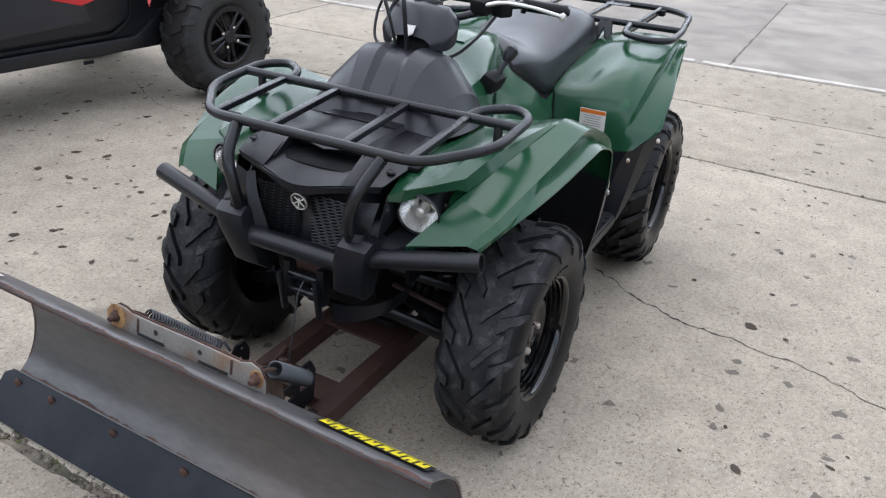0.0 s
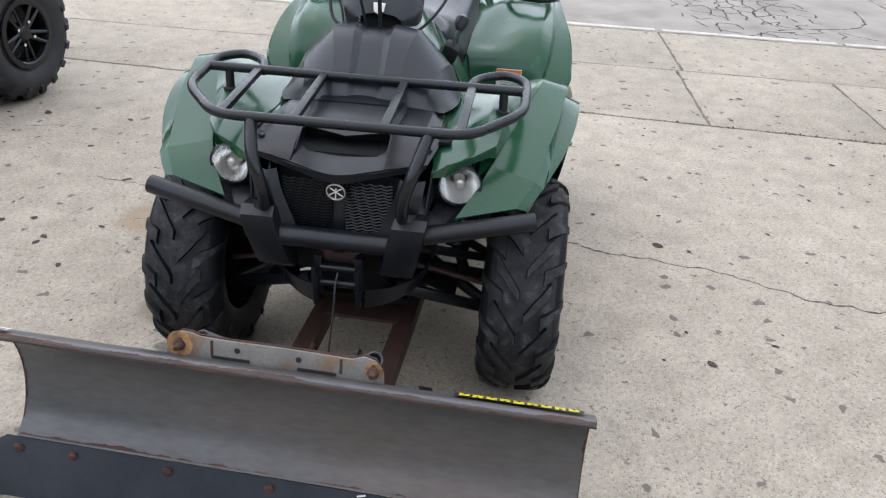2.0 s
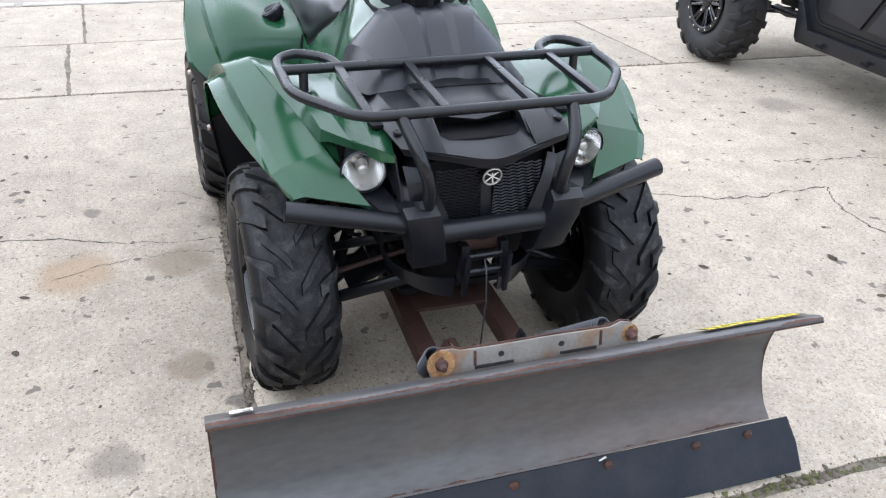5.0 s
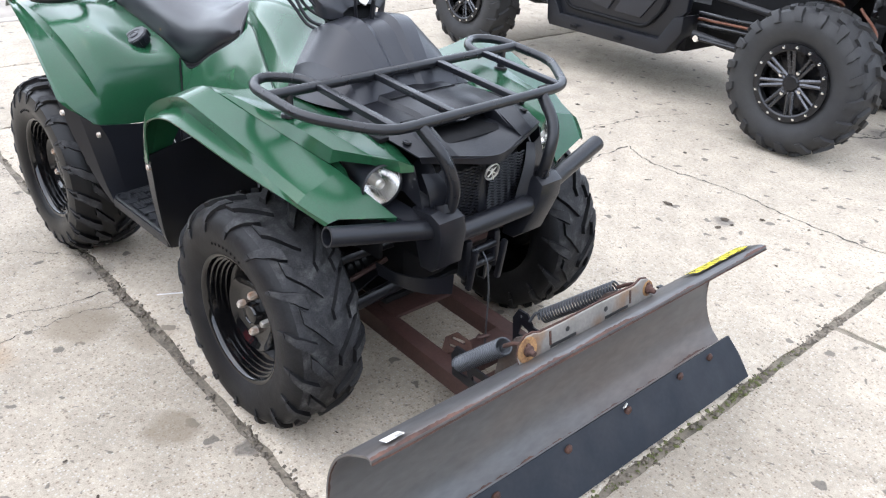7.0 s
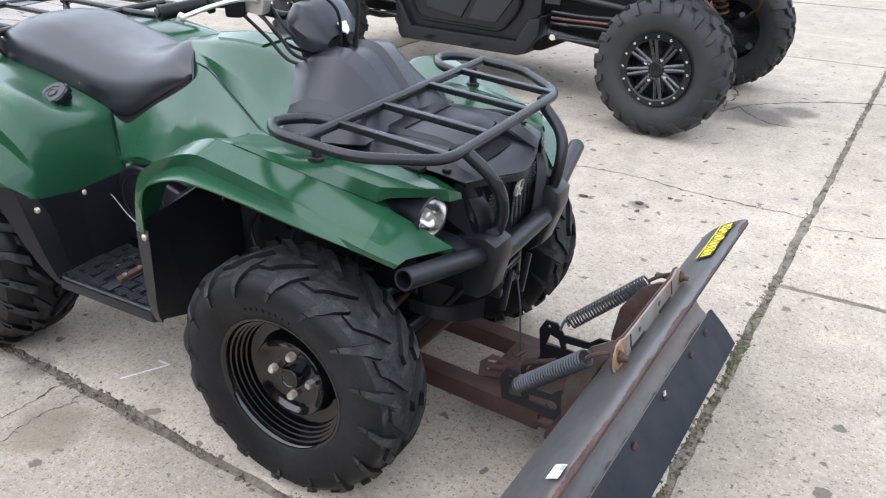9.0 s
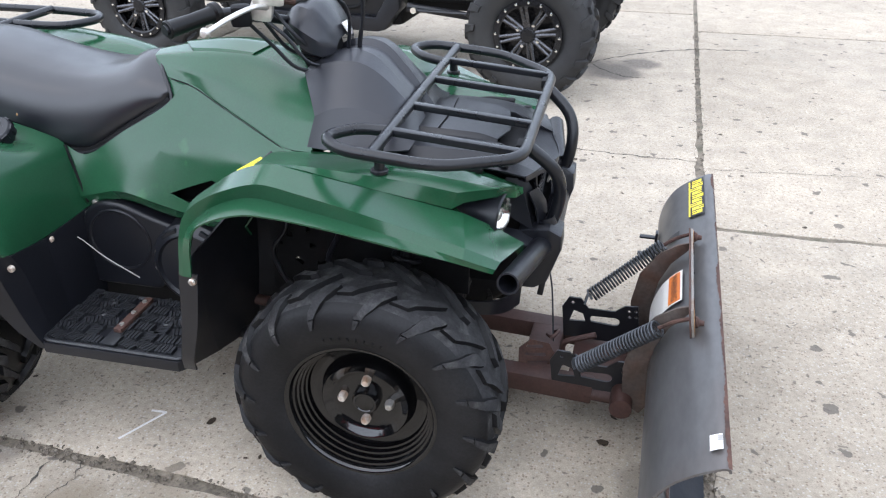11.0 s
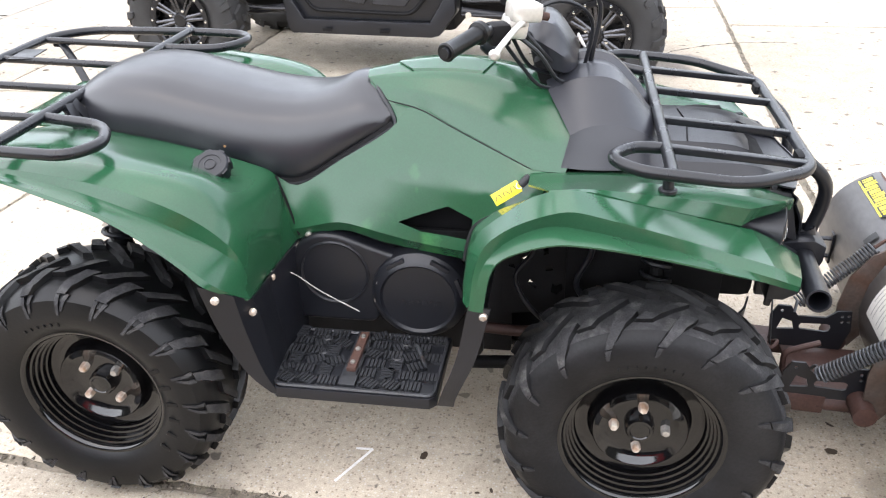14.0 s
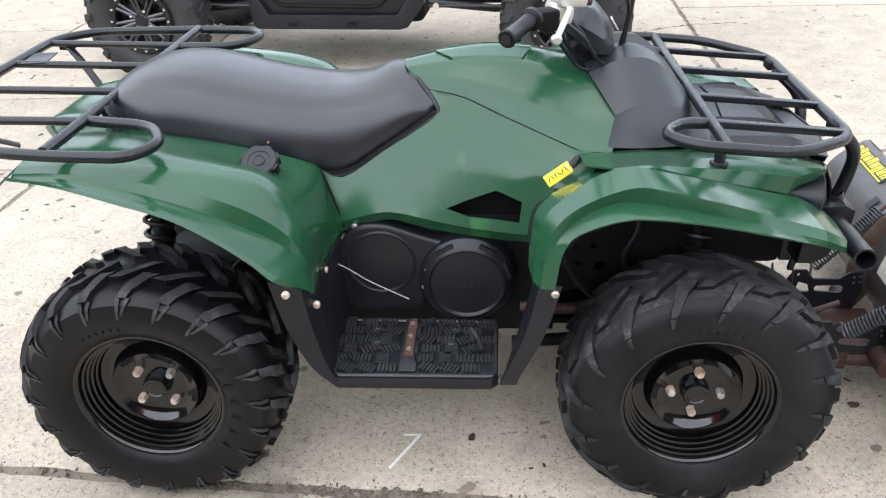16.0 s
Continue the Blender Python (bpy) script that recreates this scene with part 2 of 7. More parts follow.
def concrete():
    m = bpy.data.materials.new("aged_concrete")
    m.use_nodes = True
    nt = m.node_tree
    n, l = nt.nodes, nt.links
    b = n["Principled BSDF"]
    geo = n.new("ShaderNodeNewGeometry")
    vec = geo.outputs["Position"]

    def tex(s, d=5.0, dist=0.0):
        t = n.new("ShaderNodeTexNoise")
        t.inputs["Scale"].default_value, t.inputs["Detail"].default_value, t.inputs["Distortion"].default_value = s, d, dist
        l.new(vec, t.inputs["Vector"])
        return t.outputs["Fac"]

    def ramp(sock, a, c, lo, hi):
        r = n.new("ShaderNodeMapRange")
        for k, v in zip(("From Min", "From Max", "To Min", "To Max"), (a, c, lo, hi)):
            r.inputs[k].default_value = v
        l.new(sock, r.inputs["Value"])
        return r.outputs["Result"]

    def mult(a, c):
        t = n.new("ShaderNodeMath")
        t.operation = "MULTIPLY"
        l.new(a, t.inputs[0])
        l.new(c, t.inputs[1])
        return t.outputs[0]

    large, mid, small, sand = tex(0.9), tex(7, 6, 0.4), tex(60, 4), tex(260, 2)
    oi = n.new("ShaderNodeObjectInfo")
    v = mult(ramp(large, 0.3, 0.7, 0.90, 1.08), ramp(mid, 0.3, 0.7, 0.87, 1.10))
    v = mult(v, ramp(small, 0.3, 0.7, 0.86, 1.11))
    v = mult(v, ramp(sand, 0.3, 0.7, 0.82, 1.14))
    v = mult(v, ramp(oi.outputs["Random"], 0, 1, 0.95, 1.03))
    # exposed aggregate: small darker and paler stones
    vo = n.new("ShaderNodeTexVoronoi")
    vo.voronoi_dimensions = "2D"
    vo.inputs["Scale"].default_value = 115
    l.new(vec, vo.inputs["Vector"])
    sep = n.new("ShaderNodeSeparateColor")
    l.new(vo.outputs["Color"], sep.inputs[0])
    stone = mult(ramp(sep.outputs[0], 0.80, 0.82, 0, 1), ramp(vo.outputs["Distance"], 0.25, 0.45, 1, 0))
    pale = mult(ramp(sep.outputs[1], 0.8, 0.82, 0, 1), ramp(vo.outputs["Distance"], 0.25, 0.45, 1, 0))
    # rare dark pits and old oil spots
    vo2 = n.new("ShaderNodeTexVoronoi")
    vo2.voronoi_dimensions = "2D"
    vo2.inputs["Scale"].default_value = 6.5
    warp = n.new("ShaderNodeVectorMath")
    warp.operation = "ADD"
    wob = n.new("ShaderNodeTexNoise")
    wob.inputs["Scale"].default_value = 22
    l.new(vec, wob.inputs["Vector"])
    wsc = n.new("ShaderNodeVectorMath")
    wsc.operation = "SCALE"
    wsc.inputs[3].default_value = 0.07
    l.new(wob.outputs["Color"], wsc.inputs[0])
    l.new(vec, warp.inputs[0])
    l.new(wsc.outputs[0], warp.inputs[1])
    l.new(warp.outputs[0], vo2.inputs["Vector"])
    sep2 = n.new("ShaderNodeSeparateColor")
    l.new(vo2.outputs["Color"], sep2.inputs[0])
    size = ramp(sep2.outputs[1], 0, 1, -0.01, 0.12)
    lt = n.new("ShaderNodeMath")
    lt.operation = "SUBTRACT"
    l.new(size, lt.inputs[0])
    l.new(vo2.outputs["Distance"], lt.inputs[1])
    pit = mult(ramp(lt.outputs[0], -0.012, 0.014, 0, 1), ramp(sep2.outputs[0], 0.22, 0.26, 0, 1))
    col = n.new("ShaderNodeVectorMath")
    col.operation = "SCALE"
    col.inputs[0].default_value = (0.412, 0.358, 0.286)
    l.new(v, col.inputs[3])

    def mix(fac, a_sock, c):
        t = n.new("ShaderNodeMix")
        t.data_type = "RGBA"
        l.new(fac, t.inputs[0])
        l.new(a_sock, t.inputs[6])
        t.inputs[7].default_value = rgb(*c)
        return t.outputs[2]

    half = n.new("ShaderNodeMath")
    half.operation = "MULTIPLY"
    half.inputs[1].default_value = 0.64
    l.new(stone, half.inputs[0])
    half2 = n.new("ShaderNodeMath")
    half2.operation = "MULTIPLY"
    half2.inputs[1].default_value = 0.4
    l.new(pale, half2.inputs[0])
    c1 = mix(half.outputs[0], col.outputs[0], (0.19, 0.145, 0.105))
    c1 = mix(half2.outputs[0], c1, (0.55, 0.53, 0.49))
    soft = n.new("ShaderNodeMath")
    soft.operation = "MULTIPLY"
    soft.inputs[1].default_value = 0.85
    l.new(pit, soft.inputs[0])
    c1 = mix(soft.outputs[0], c1, (0.13, 0.115, 0.10))
    # fine dark pinholes
    vo3 = n.new("ShaderNodeTexVoronoi")
    vo3.voronoi_dimensions = "2D"
    vo3.inputs["Scale"].default_value = 24
    l.new(warp.outputs[0], vo3.inputs["Vector"])
    sep3 = n.new("ShaderNodeSeparateColor")
    l.new(vo3.outputs["Color"], sep3.inputs[0])
    hole = mult(ramp(vo3.outputs["Distance"], 0.05, 0.13, 0.7, 0), ramp(sep3.outputs[0], 0.55, 0.6, 0, 1))
    c1 = mix(hole, c1, (0.12, 0.105, 0.09))
    # old stains with ragged outlines: oil, rust water, damp
    rag = n.new("ShaderNodeVectorMath")
    rag.operation = "ADD"
    rsc = n.new("ShaderNodeVectorMath")
    rsc.operation = "SCALE"
    rsc.inputs[3].default_value = 0.12
    rno = n.new("ShaderNodeTexNoise")
    rno.inputs["Scale"].default_value, rno.inputs["Detail"].default_value = 9, 5
    l.new(vec, rno.inputs["Vector"])
    l.new(rno.outputs["Color"], rsc.inputs[0])
    l.new(vec, rag.inputs[0])
    l.new(rsc.outputs[0], rag.inputs[1])
    for sx, sy, sr, tone, force in STAINS:
        ds = n.new("ShaderNodeVectorMath")
        ds.operation = "DISTANCE"
        l.new(rag.outputs[0], ds.inputs[0])
        ds.inputs[1].default_value = (sx + 0.06, sy + 0.06, 0.06)
        fall = mult(ramp(ds.outputs["Value"], sr * 0.6, sr, force, 0), ramp(small, 0.3, 0.6, 0.6, 1.0))
        c1 = mix(fall, c1, tone)
    l.new(c1, b.inputs["Base Color"])
    b.inputs["Roughness"].default_value = 0.88
    b.inputs["Specular IOR Level"].default_value = 0.25
    bp = n.new("ShaderNodeBump")
    bp.inputs["Strength"].default_value, bp.inputs["Distance"].default_value = 0.35, 0.004
    sm = n.new("ShaderNodeMath")
    sm.operation = "ADD"
    l.new(sand, sm.inputs[0])
    l.new(small, sm.inputs[1])
    l.new(sm.outputs[0], bp.inputs["Height"])
    l.new(bp.outputs[0], b.inputs["Normal"])
    return m


CONCRETE = concrete()
ASPHALT = material("worn_asphalt", (0.34, 0.305, 0.265), 0.9, vary=0.15, scale=2, grain=130, bump=0.4, second=(0.25, 0.225, 0.195), amount=0.4, patch=3, sharp=0.2)


def glass(name, tint=(1, 1, 1)):
    m = bpy.data.materials.new(name)
    m.use_nodes = True
    b = m.node_tree.nodes["Principled BSDF"]
    b.inputs["Base Color"].default_value = rgb(*tint)
    b.inputs["Transmission Weight"].default_value = 1.0
    b.inputs["Roughness"].default_value = 0.02
    b.inputs["IOR"].default_value = 1.3
    return m


GLASS = glass("clear_lens")


# ---- mesh helpers ----
def smooth(bm, deg=35):
    lim = radians(deg)
    for f in bm.faces:
        f.smooth = True
    for e in bm.edges:
        if len(e.link_faces) == 2 and e.calc_face_angle(0) > lim:
            e.smooth = False


def part(name, bm, mat, parent=None, label="", deg=35):
    bmesh.ops.recalc_face_normals(bm, faces=bm.faces)
    smooth(bm, deg)
    me = bpy.data.meshes.new(name)
    bm.to_mesh(me)
    bm.free()
    me.materials.append(mat)
    ob = new(name, me)
    if parent is not None:
        ob.parent = parent
    if label:
        tagged(ob, label=label)
    return ob


def thing(name, label, category, m=None, group="", kind=""):
    ob = new(name)
    ob.empty_display_size = 0.1
    if m is not None:
        ob.matrix_world = m
    return tagged(ob, label, category, group, kind)


def catmull(pts, n):
    """n + 1 points evenly in parameter along a smooth curve through pts."""
    p = [Vector(q) for q in pts]
    if len(p) == 2:
        return [p[0].lerp(p[1], k / n) for k in range(n + 1)]
    d = [0.0]
    for a, c in zip(p, p[1:]):
        d.append(d[-1] + max((c - a).length, 1e-6) ** 0.5)
    out = []
    for k in range(n + 1):
        u = d[-1] * k / n
        i = min(max(j for j in range(len(d)) if d[j] <= u + 1e-9), len(p) - 2)
        t0 = d[i] - (d[i] - d[i - 1] if i > 0 else d[1] - d[0])
        t1, t2 = d[i], d[i + 1]
        t3 = d[i + 2] if i + 2 < len(d) else t2 + (t2 - t1)
        p1, p2 = p[i], p[i + 1]
        p0 = p[i - 1] if i > 0 else p1 * 2 - p2
        p3 = p[i + 2] if i + 2 < len(p) else p2 * 2 - p1
        a1 = p0 * ((t1 - u) / (t1 - t0)) + p1 * ((u - t0) / (t1 - t0))
        a2 = p1 * ((t2 - u) / (t2 - t1)) + p2 * ((u - t1) / (t2 - t1))
        a3 = p2 * ((t3 - u) / (t3 - t2)) + p3 * ((u - t2) / (t3 - t2))
        b1 = a1 * ((t2 - u) / (t2 - t0)) + a2 * ((u - t0) / (t2 - t0))
        b2 = a2 * ((t3 - u) / (t3 - t1)) + a3 * ((u - t1) / (t3 - t1))
        out.append(b1 * ((t2 - u) / (t2 - t1)) + b2 * ((u - t1) / (t2 - t1)))
    return out


def fillet(pts, r, n=5, closed=False):
    """A polyline with rounded corners."""
    p = [Vector(q) for q in pts]
    out = []
    m = len(p)
    for i in range(m):
        if not closed and i in (0, m - 1):
            out.append(p[i])
            continue
        a, b, c = p[i - 1], p[i], p[(i + 1) % m]
        u, v = (a - b), (c - b)
        k = min(r, u.length * 0.48, v.length * 0.48)
        s, e = b + u.normalized() * k, b + v.normalized() * k
        for j in range(n + 1):
            t = j / n
            out.append(s * (1 - t) ** 2 + b * 2 * t * (1 - t) + e * t * t)
    return out


def sweep(bm, pts, r, seg=10, closed=False, cap=True, flat=1.0):
    """A round rod along pts; r may be a list. flat: height over width."""
    p = [Vector(q) for q in pts]
    m = len(p)
    rs = r if isinstance(r, (list, tuple)) else [r] * m
    rings, ref = [], None
    for i in range(m):
        if closed:
            t = (p[(i + 1) % m] - p[i - 1]).normalized()
        else:
            t = (p[min(i + 1, m - 1)] - p[max(i - 1, 0)]).normalized()
        if ref is None:
            ref = Vector((0, 0, 1)) if abs(t.z) < 0.9 else Vector((1, 0, 0))
        ref = (ref - t * ref.dot(t)).normalized()
        side = t.cross(ref)
        rings.append([bm.verts.new(p[i] + side * (math.cos(a) * rs[i]) + ref * (math.sin(a) * rs[i] * flat))
                      for a in (2 * math.pi * k / seg for k in range(seg))])
    pairs = list(zip(rings, rings[1:])) + ([(rings[-1], rings[0])] if closed else [])
    for a, b in pairs:
        for k in range(seg):
            bm.faces.new((a[k], a[(k + 1) % seg], b[(k + 1) % seg], b[k]))
    if cap and not closed:
        bm.faces.new(list(reversed(rings[0])))
        bm.faces.new(rings[-1])
    return bm


def rod(pts, r, seg=10, closed=False, flat=1.0):
    return sweep(bmesh.new(), pts, r, seg, closed, True, flat)


def hollow(bm, a, b, r, wall=0.004, seg=20):
    """An open-ended pipe from a to b."""
    a, b = Vector(a), Vector(b)
    t = (b - a).normalized()
    ref = Vector((0, 0, 1)) if abs(t.z) < 0.9 else Vector((1, 0, 0))
    s = t.cross(ref).normalized()
    u = s.cross(t)
    rows = []
    for c, rad in ((a, r), (b, r), (b, r - wall), (a, r - wall)):
        rows.append([bm.verts.new(c + s * math.cos(x) * rad + u * math.sin(x) * rad) for x in (2 * math.pi * k / seg for k in range(seg))])
    for i in range(4):
        p, q = rows[i], rows[(i + 1) % 4]
        for k in range(seg):
            bm.faces.new((p[k], p[(k + 1) % seg], q[(k + 1) % seg], q[k]))
    return bm


def loft(rails, n=16, between=2, thick=0.0, sharp=False, cut=None):
    """A skin over smooth rails; sharp keeps a crease along each. thick gives it a back. cut: an opening, its outline in x and z."""
    bm = bmesh.new()
    curves = [catmull(r, n) for r in rails]
    rows, crease = [], []
    for i, c in enumerate(curves[:-1]):
        d = curves[i + 1]
        for k in range(between):
            t = k / between
            crease.append(k == 0 and i > 0 and (sharp is True or i in (sharp or ())))
            rows.append([c[j].lerp(d[j], t) for j in range(n + 1)])
    rows.append(curves[-1])
    grid = [[bm.verts.new(v) for v in row] for row in rows]
    for a, b in zip(grid, grid[1:]):
        for j in range(n):
            bm.faces.new((a[j], a[j + 1], b[j + 1], b[j]))
    if sharp:
        for row, keep in zip(grid, crease):
            if keep:
                for a, b in zip(row, row[1:]):
                    e = bm.edges.get((a, b))
                    if e:
                        e.smooth = False
    if cut:
        m = len(cut)
        mid = Vector((sum(p[0] for p in cut) / m, 0, sum(p[1] for p in cut) / m))
        planes = []
        for k in range(m):
            a, b = Vector((cut[k][0], 0, cut[k][1])), Vector((cut[(k + 1) % m][0], 0, cut[(k + 1) % m][1]))
            no = Vector((-(b - a).z, 0, (b - a).x)).normalized()
            if (mid - a).dot(no) > 0:
                no = -no
            planes.append((a, no))
            bmesh.ops.bisect_plane(bm, geom=bm.verts[:] + bm.edges[:] + bm.faces[:], plane_co=a, plane_no=no)
        dead = [f for f in bm.faces if all((f.calc_center_median() - a).dot(no) < 0 for a, no in planes)]
        bmesh.ops.delete(bm, geom=dead, context="FACES")
    if thick:
        bmesh.ops.recalc_face_normals(bm, faces=bm.faces)
        bm.normal_update()
        bmesh.ops.solidify(bm, geom=bm.faces[:], thickness=thick)
    return bm


def block(size, at=(0, 0, 0), bev=0.004, rot=(0, 0, 0), bm=None, seg=2, taper=None):
    """A box with rounded edges, added to bm."""
    tmp = bmesh.new()
    bmesh.ops.create_cube(tmp, size=1)
    for v in tmp.verts:
        if taper and v.co.z > 0:
            v.co.x *= taper[0]
            v.co.y *= taper[1]
        v.co = Vector((v.co.x * size[0], v.co.y * size[1], v.co.z * size[2]))
    if bev:
        bmesh.ops.bevel(tmp, geom=tmp.edges[:], offset=min(bev, min(size) * 0.45), segments=seg, affect="EDGES", profile=0.6)
    tmp.transform(pose(*at, *rot))
    return merge(bm, tmp)


def merge(bm, tmp):
    if bm is None:
        return tmp
    me = bpy.data.meshes.new("tmp")
    tmp.to_mesh(me)
    tmp.free()
    bm.from_mesh(me)
    bpy.data.meshes.remove(me)
    return bm


def prism(outline, depth, bev=0.003, m=None, bm=None, seg=2):
    """A plate: outline in x, y pulled down by depth in z, edges rounded, then laid by m."""
    tmp = bmesh.new()
    top = [tmp.verts.new((x, y, 0)) for x, y in outline]
    f = tmp.faces.new(top)
    r = bmesh.ops.extrude_face_region(tmp, geom=[f])
    for v in r["geom"]:
        if isinstance(v, bmesh.types.BMVert):
            v.co.z -= depth
    bmesh.ops.recalc_face_normals(tmp, faces=tmp.faces)
    if bev:
        es = [e for e in tmp.edges if abs(e.verts[0].co.z - e.verts[1].co.z) < 1e-6]
        bmesh.ops.bevel(tmp, geom=es, offset=bev, segments=seg, affect="EDGES", profile=0.6)
    if m is not None:
        tmp.transform(m)
    return merge(bm, tmp)


def plate(outline, holes, depth, m):
    """A flat plate with cut-outs; outline and holes in x, y, its back at -depth."""
    bm = bmesh.new()
    edges = []
    for ring in [outline] + holes:
        vs = [bm.verts.new((x, y, 0)) for x, y in ring]
        edges += [bm.edges.new((vs[k - 1], vs[k])) for k in range(len(vs))]
    bmesh.ops.triangle_fill(bm, use_beauty=True, use_dissolve=False, edges=edges)
    bmesh.ops.recalc_face_normals(bm, faces=bm.faces)
    r = bmesh.ops.extrude_face_region(bm, geom=bm.faces[:])
    for v in r["geom"]:
        if isinstance(v, bmesh.types.BMVert):
            v.co.z -= depth
    bm.transform(m)
    return bm


def lathe(profile, seg=48, bm=None, m=None):
    """Profile of (along, radius) turned round the y axis."""
    tmp = bmesh.new()
    rows = []
    for a, r in profile:
        if r < 1e-5:
            rows.append([tmp.verts.new((0, a, 0))])
        else:
            rows.append([tmp.verts.new((r * math.cos(x), a, r * math.sin(x))) for x in (2 * math.pi * k / seg for k in range(seg))])
    for p, q in zip(rows, rows[1:]):
        for k in range(seg):
            a, b = p[k % len(p)], p[(k + 1) % len(p)]
            c, d = q[(k + 1) % len(q)], q[k % len(q)]
            vs = [a, b, c, d]
            vs = [v for i, v in enumerate(vs) if v not in vs[:i]]
            if len(vs) > 2:
                tmp.faces.new(vs)
    if m is not None:
        tmp.transform(m)
    return merge(bm, tmp)


def coil(bm, a, b, r, wire, turns, seg=6, per=14):
    """A coil spring from a to b."""
    a, b = Vector(a), Vector(b)
    t = (b - a).normalized()
    ref = Vector((0, 0, 1)) if abs(t.z) < 0.9 else Vector((1, 0, 0))
    s = t.cross(ref).normalized()
    u = s.cross(t)
    pts = []
    n = int(turns * per)
    for k in range(n + 1):
        x = 2 * math.pi * k / per
        pts.append(a.lerp(b, k / n) + s * math.cos(x) * r + u * math.sin(x) * r)
    return sweep(bm, pts, wire, seg)


def flip(pts, s):
    """The points on the right side (y below 0), or mirrored for s = 1."""
    return [(x, -y if s > 0 else y, z) for x, y, z in pts]


# ---- ground: one sheet, concrete slabs laid on it with open joints ----
def line_x(k, y):
    """The joints that run across the lot, bowed a little; k counts them from the far one."""
    return (-9.0, -7.7, -3.72, -2.53 + 0.012 * y, -1.40 + 0.055 * y, 2.07 + 0.042 * y, 5.4, 9.0)[k]


def line_y(band, k, x):
    """The joints that run along the lot within one band of slabs."""
    rows = {2: (-8, -3.6, -1.05, 1.5, 4.2, 8), 3: (-8, -3.8, -1.15, 1.46, 2.53, 5.0, 8), 4: (-8, -4.6, None, 5.2, 8),
            5: (-8, -2.6, 1.2, 4.6, 8), 1: (-8, -3.6, 0.2, 4.0, 8), 0: (-8, -3, 3, 8), 6: (-8, -2.4, 1.3, 8)}[band]
    y = rows[k]
    return -0.5 - 0.062 * (x - 0.1) if y is None else y + (0.03 * (x + 2.5) if band in (2, 3) else 0)


ground = tagged(new("ground", bpy.data.meshes.new("ground")), "grey-brown earth under an open concrete lot", "ground", kind="structure")
bm = bmesh.new()
bmesh.ops.create_grid(bm, x_segments=8, y_segments=8, size=400)
bmesh.ops.translate(bm, verts=bm.verts, vec=(0, 0, -0.006))
bm.to_mesh(ground.data)
bm.free()
ground.data.materials.append(JOINT)


def edge_path(a, b, seed, step=0.035, rag=0.009):
    """A ragged straight edge from a to b."""
    a, b = Vector(a), Vector(b)
    n = max(2, int((b - a).length / step))
    side = Vector((-(b - a).y, (b - a).x, 0)).normalized()
    out = []
    for k in range(n):
        p = a.lerp(b, k / n)
        q = p * 3.1 + Vector((seed * 7.3, seed * 1.7, 0))
        w = noise.noise(q * 2.2) * rag + noise.noise(q * 9) * rag * 0.7 + max(0, noise.noise(q * 1.1) - 0.35) * rag * 4
        out.append(p + side * (w if 0 < k else 0))
    return out


def slab(corners, seed, mat, gap):
    bm = bmesh.new()
    ring = []
    c = sum((Vector(q) for q in corners), Vector()) / 4
    pts = [Vector(q) + Vector((gap if c.x > q[0] else -gap, gap if c.y > q[1] else -gap, 0)) for q in corners]
    for i in range(4):
        ring += edge_path(pts[i], pts[(i + 1) % 4], seed + i * 3.3)
    top = [bm.verts.new(p) for p in ring]
    low = [bm.verts.new(p + Vector((0, 0, -0.02))) for p in ring]
    bev = [bm.verts.new(p + (c - p).normalized() * 0.006 + Vector((0, 0, 0.0))) for p in ring]
    for v in top:
        v.co.z -= 0.003
    m = len(ring)
    for k in range(m):
        bm.faces.new((low[k], low[(k + 1) % m], top[(k + 1) % m], top[k]))
        bm.faces.new((top[k], top[(k + 1) % m], bev[(k + 1) % m], bev[k]))
    bm.faces.new(bev)
    return part("slab", bm, mat, ground)


seed = 0
for band in range(7):
    count = {2: 5, 3: 6, 4: 4, 5: 4, 1: 4, 0: 3, 6: 3}[band]
    for k in range(count):
        seed += 1
        quad = []
        for kx, ky in ((band, k), (band + 1, k), (band + 1, k + 1), (band, k + 1)):
            x, y = line_x(kx, 0), 0
            for _ in range(3):
                y = line_y(band, ky, x)
                x = line_x(kx, y)
            quad.append((x, y, 0))
        slab(quad, seed, ASPHALT if band < 2 else CONCRETE, 0.015 if band > 3 else 0.009)

for n_far, (x0, x1, y0, y1) in enumerate(((-400, -9.01, -400, 400), (9.01, 400, -400, 400), (-9, 9, 8.01, 400), (-9, 9, -400, -8.01))):
    bm = bmesh.new()
    vs = [bm.verts.new(v) for v in ((x0, y0, 0), (x1, y0, 0), (x1, y1, 0), (x0, y1, 0))]
    bm.faces.new(vs)
    part("far_slab", bm, ASPHALT if x1 < 0 else CONCRETE, ground, "wide stretch of worn paving")


# pale worn edge where the slabs meet the older paving
for k in range(12):
    y0 = -9.0 + 1.5 * k
    bm = bmesh.new()
    path_a = edge_path((-3.735, y0, 0), (-3.735, y0 + 1.47, 0), 50 + k, rag=0.012)
    path_b = edge_path((-3.815, y0, 0), (-3.815, y0 + 1.47, 0), 70 + k, rag=0.012)
    rows = [[bm.verts.new((a.x, a.y, 0.001)), bm.verts.new((a.x - 0.004, a.y, 0.010)), bm.verts.new((b.x + 0.004, b.y, 0.010)), bm.verts.new((b.x, b.y, 0.001))] for a, b in zip(path_a, path_b)]
    for p, q in zip(rows, rows[1:]):
        for c in range(3):
            bm.faces.new((p[c], p[c + 1], q[c + 1], q[c]))
    part("kerb_strip", bm, PALE_EDGE, ground, "pale worn concrete edge strip")


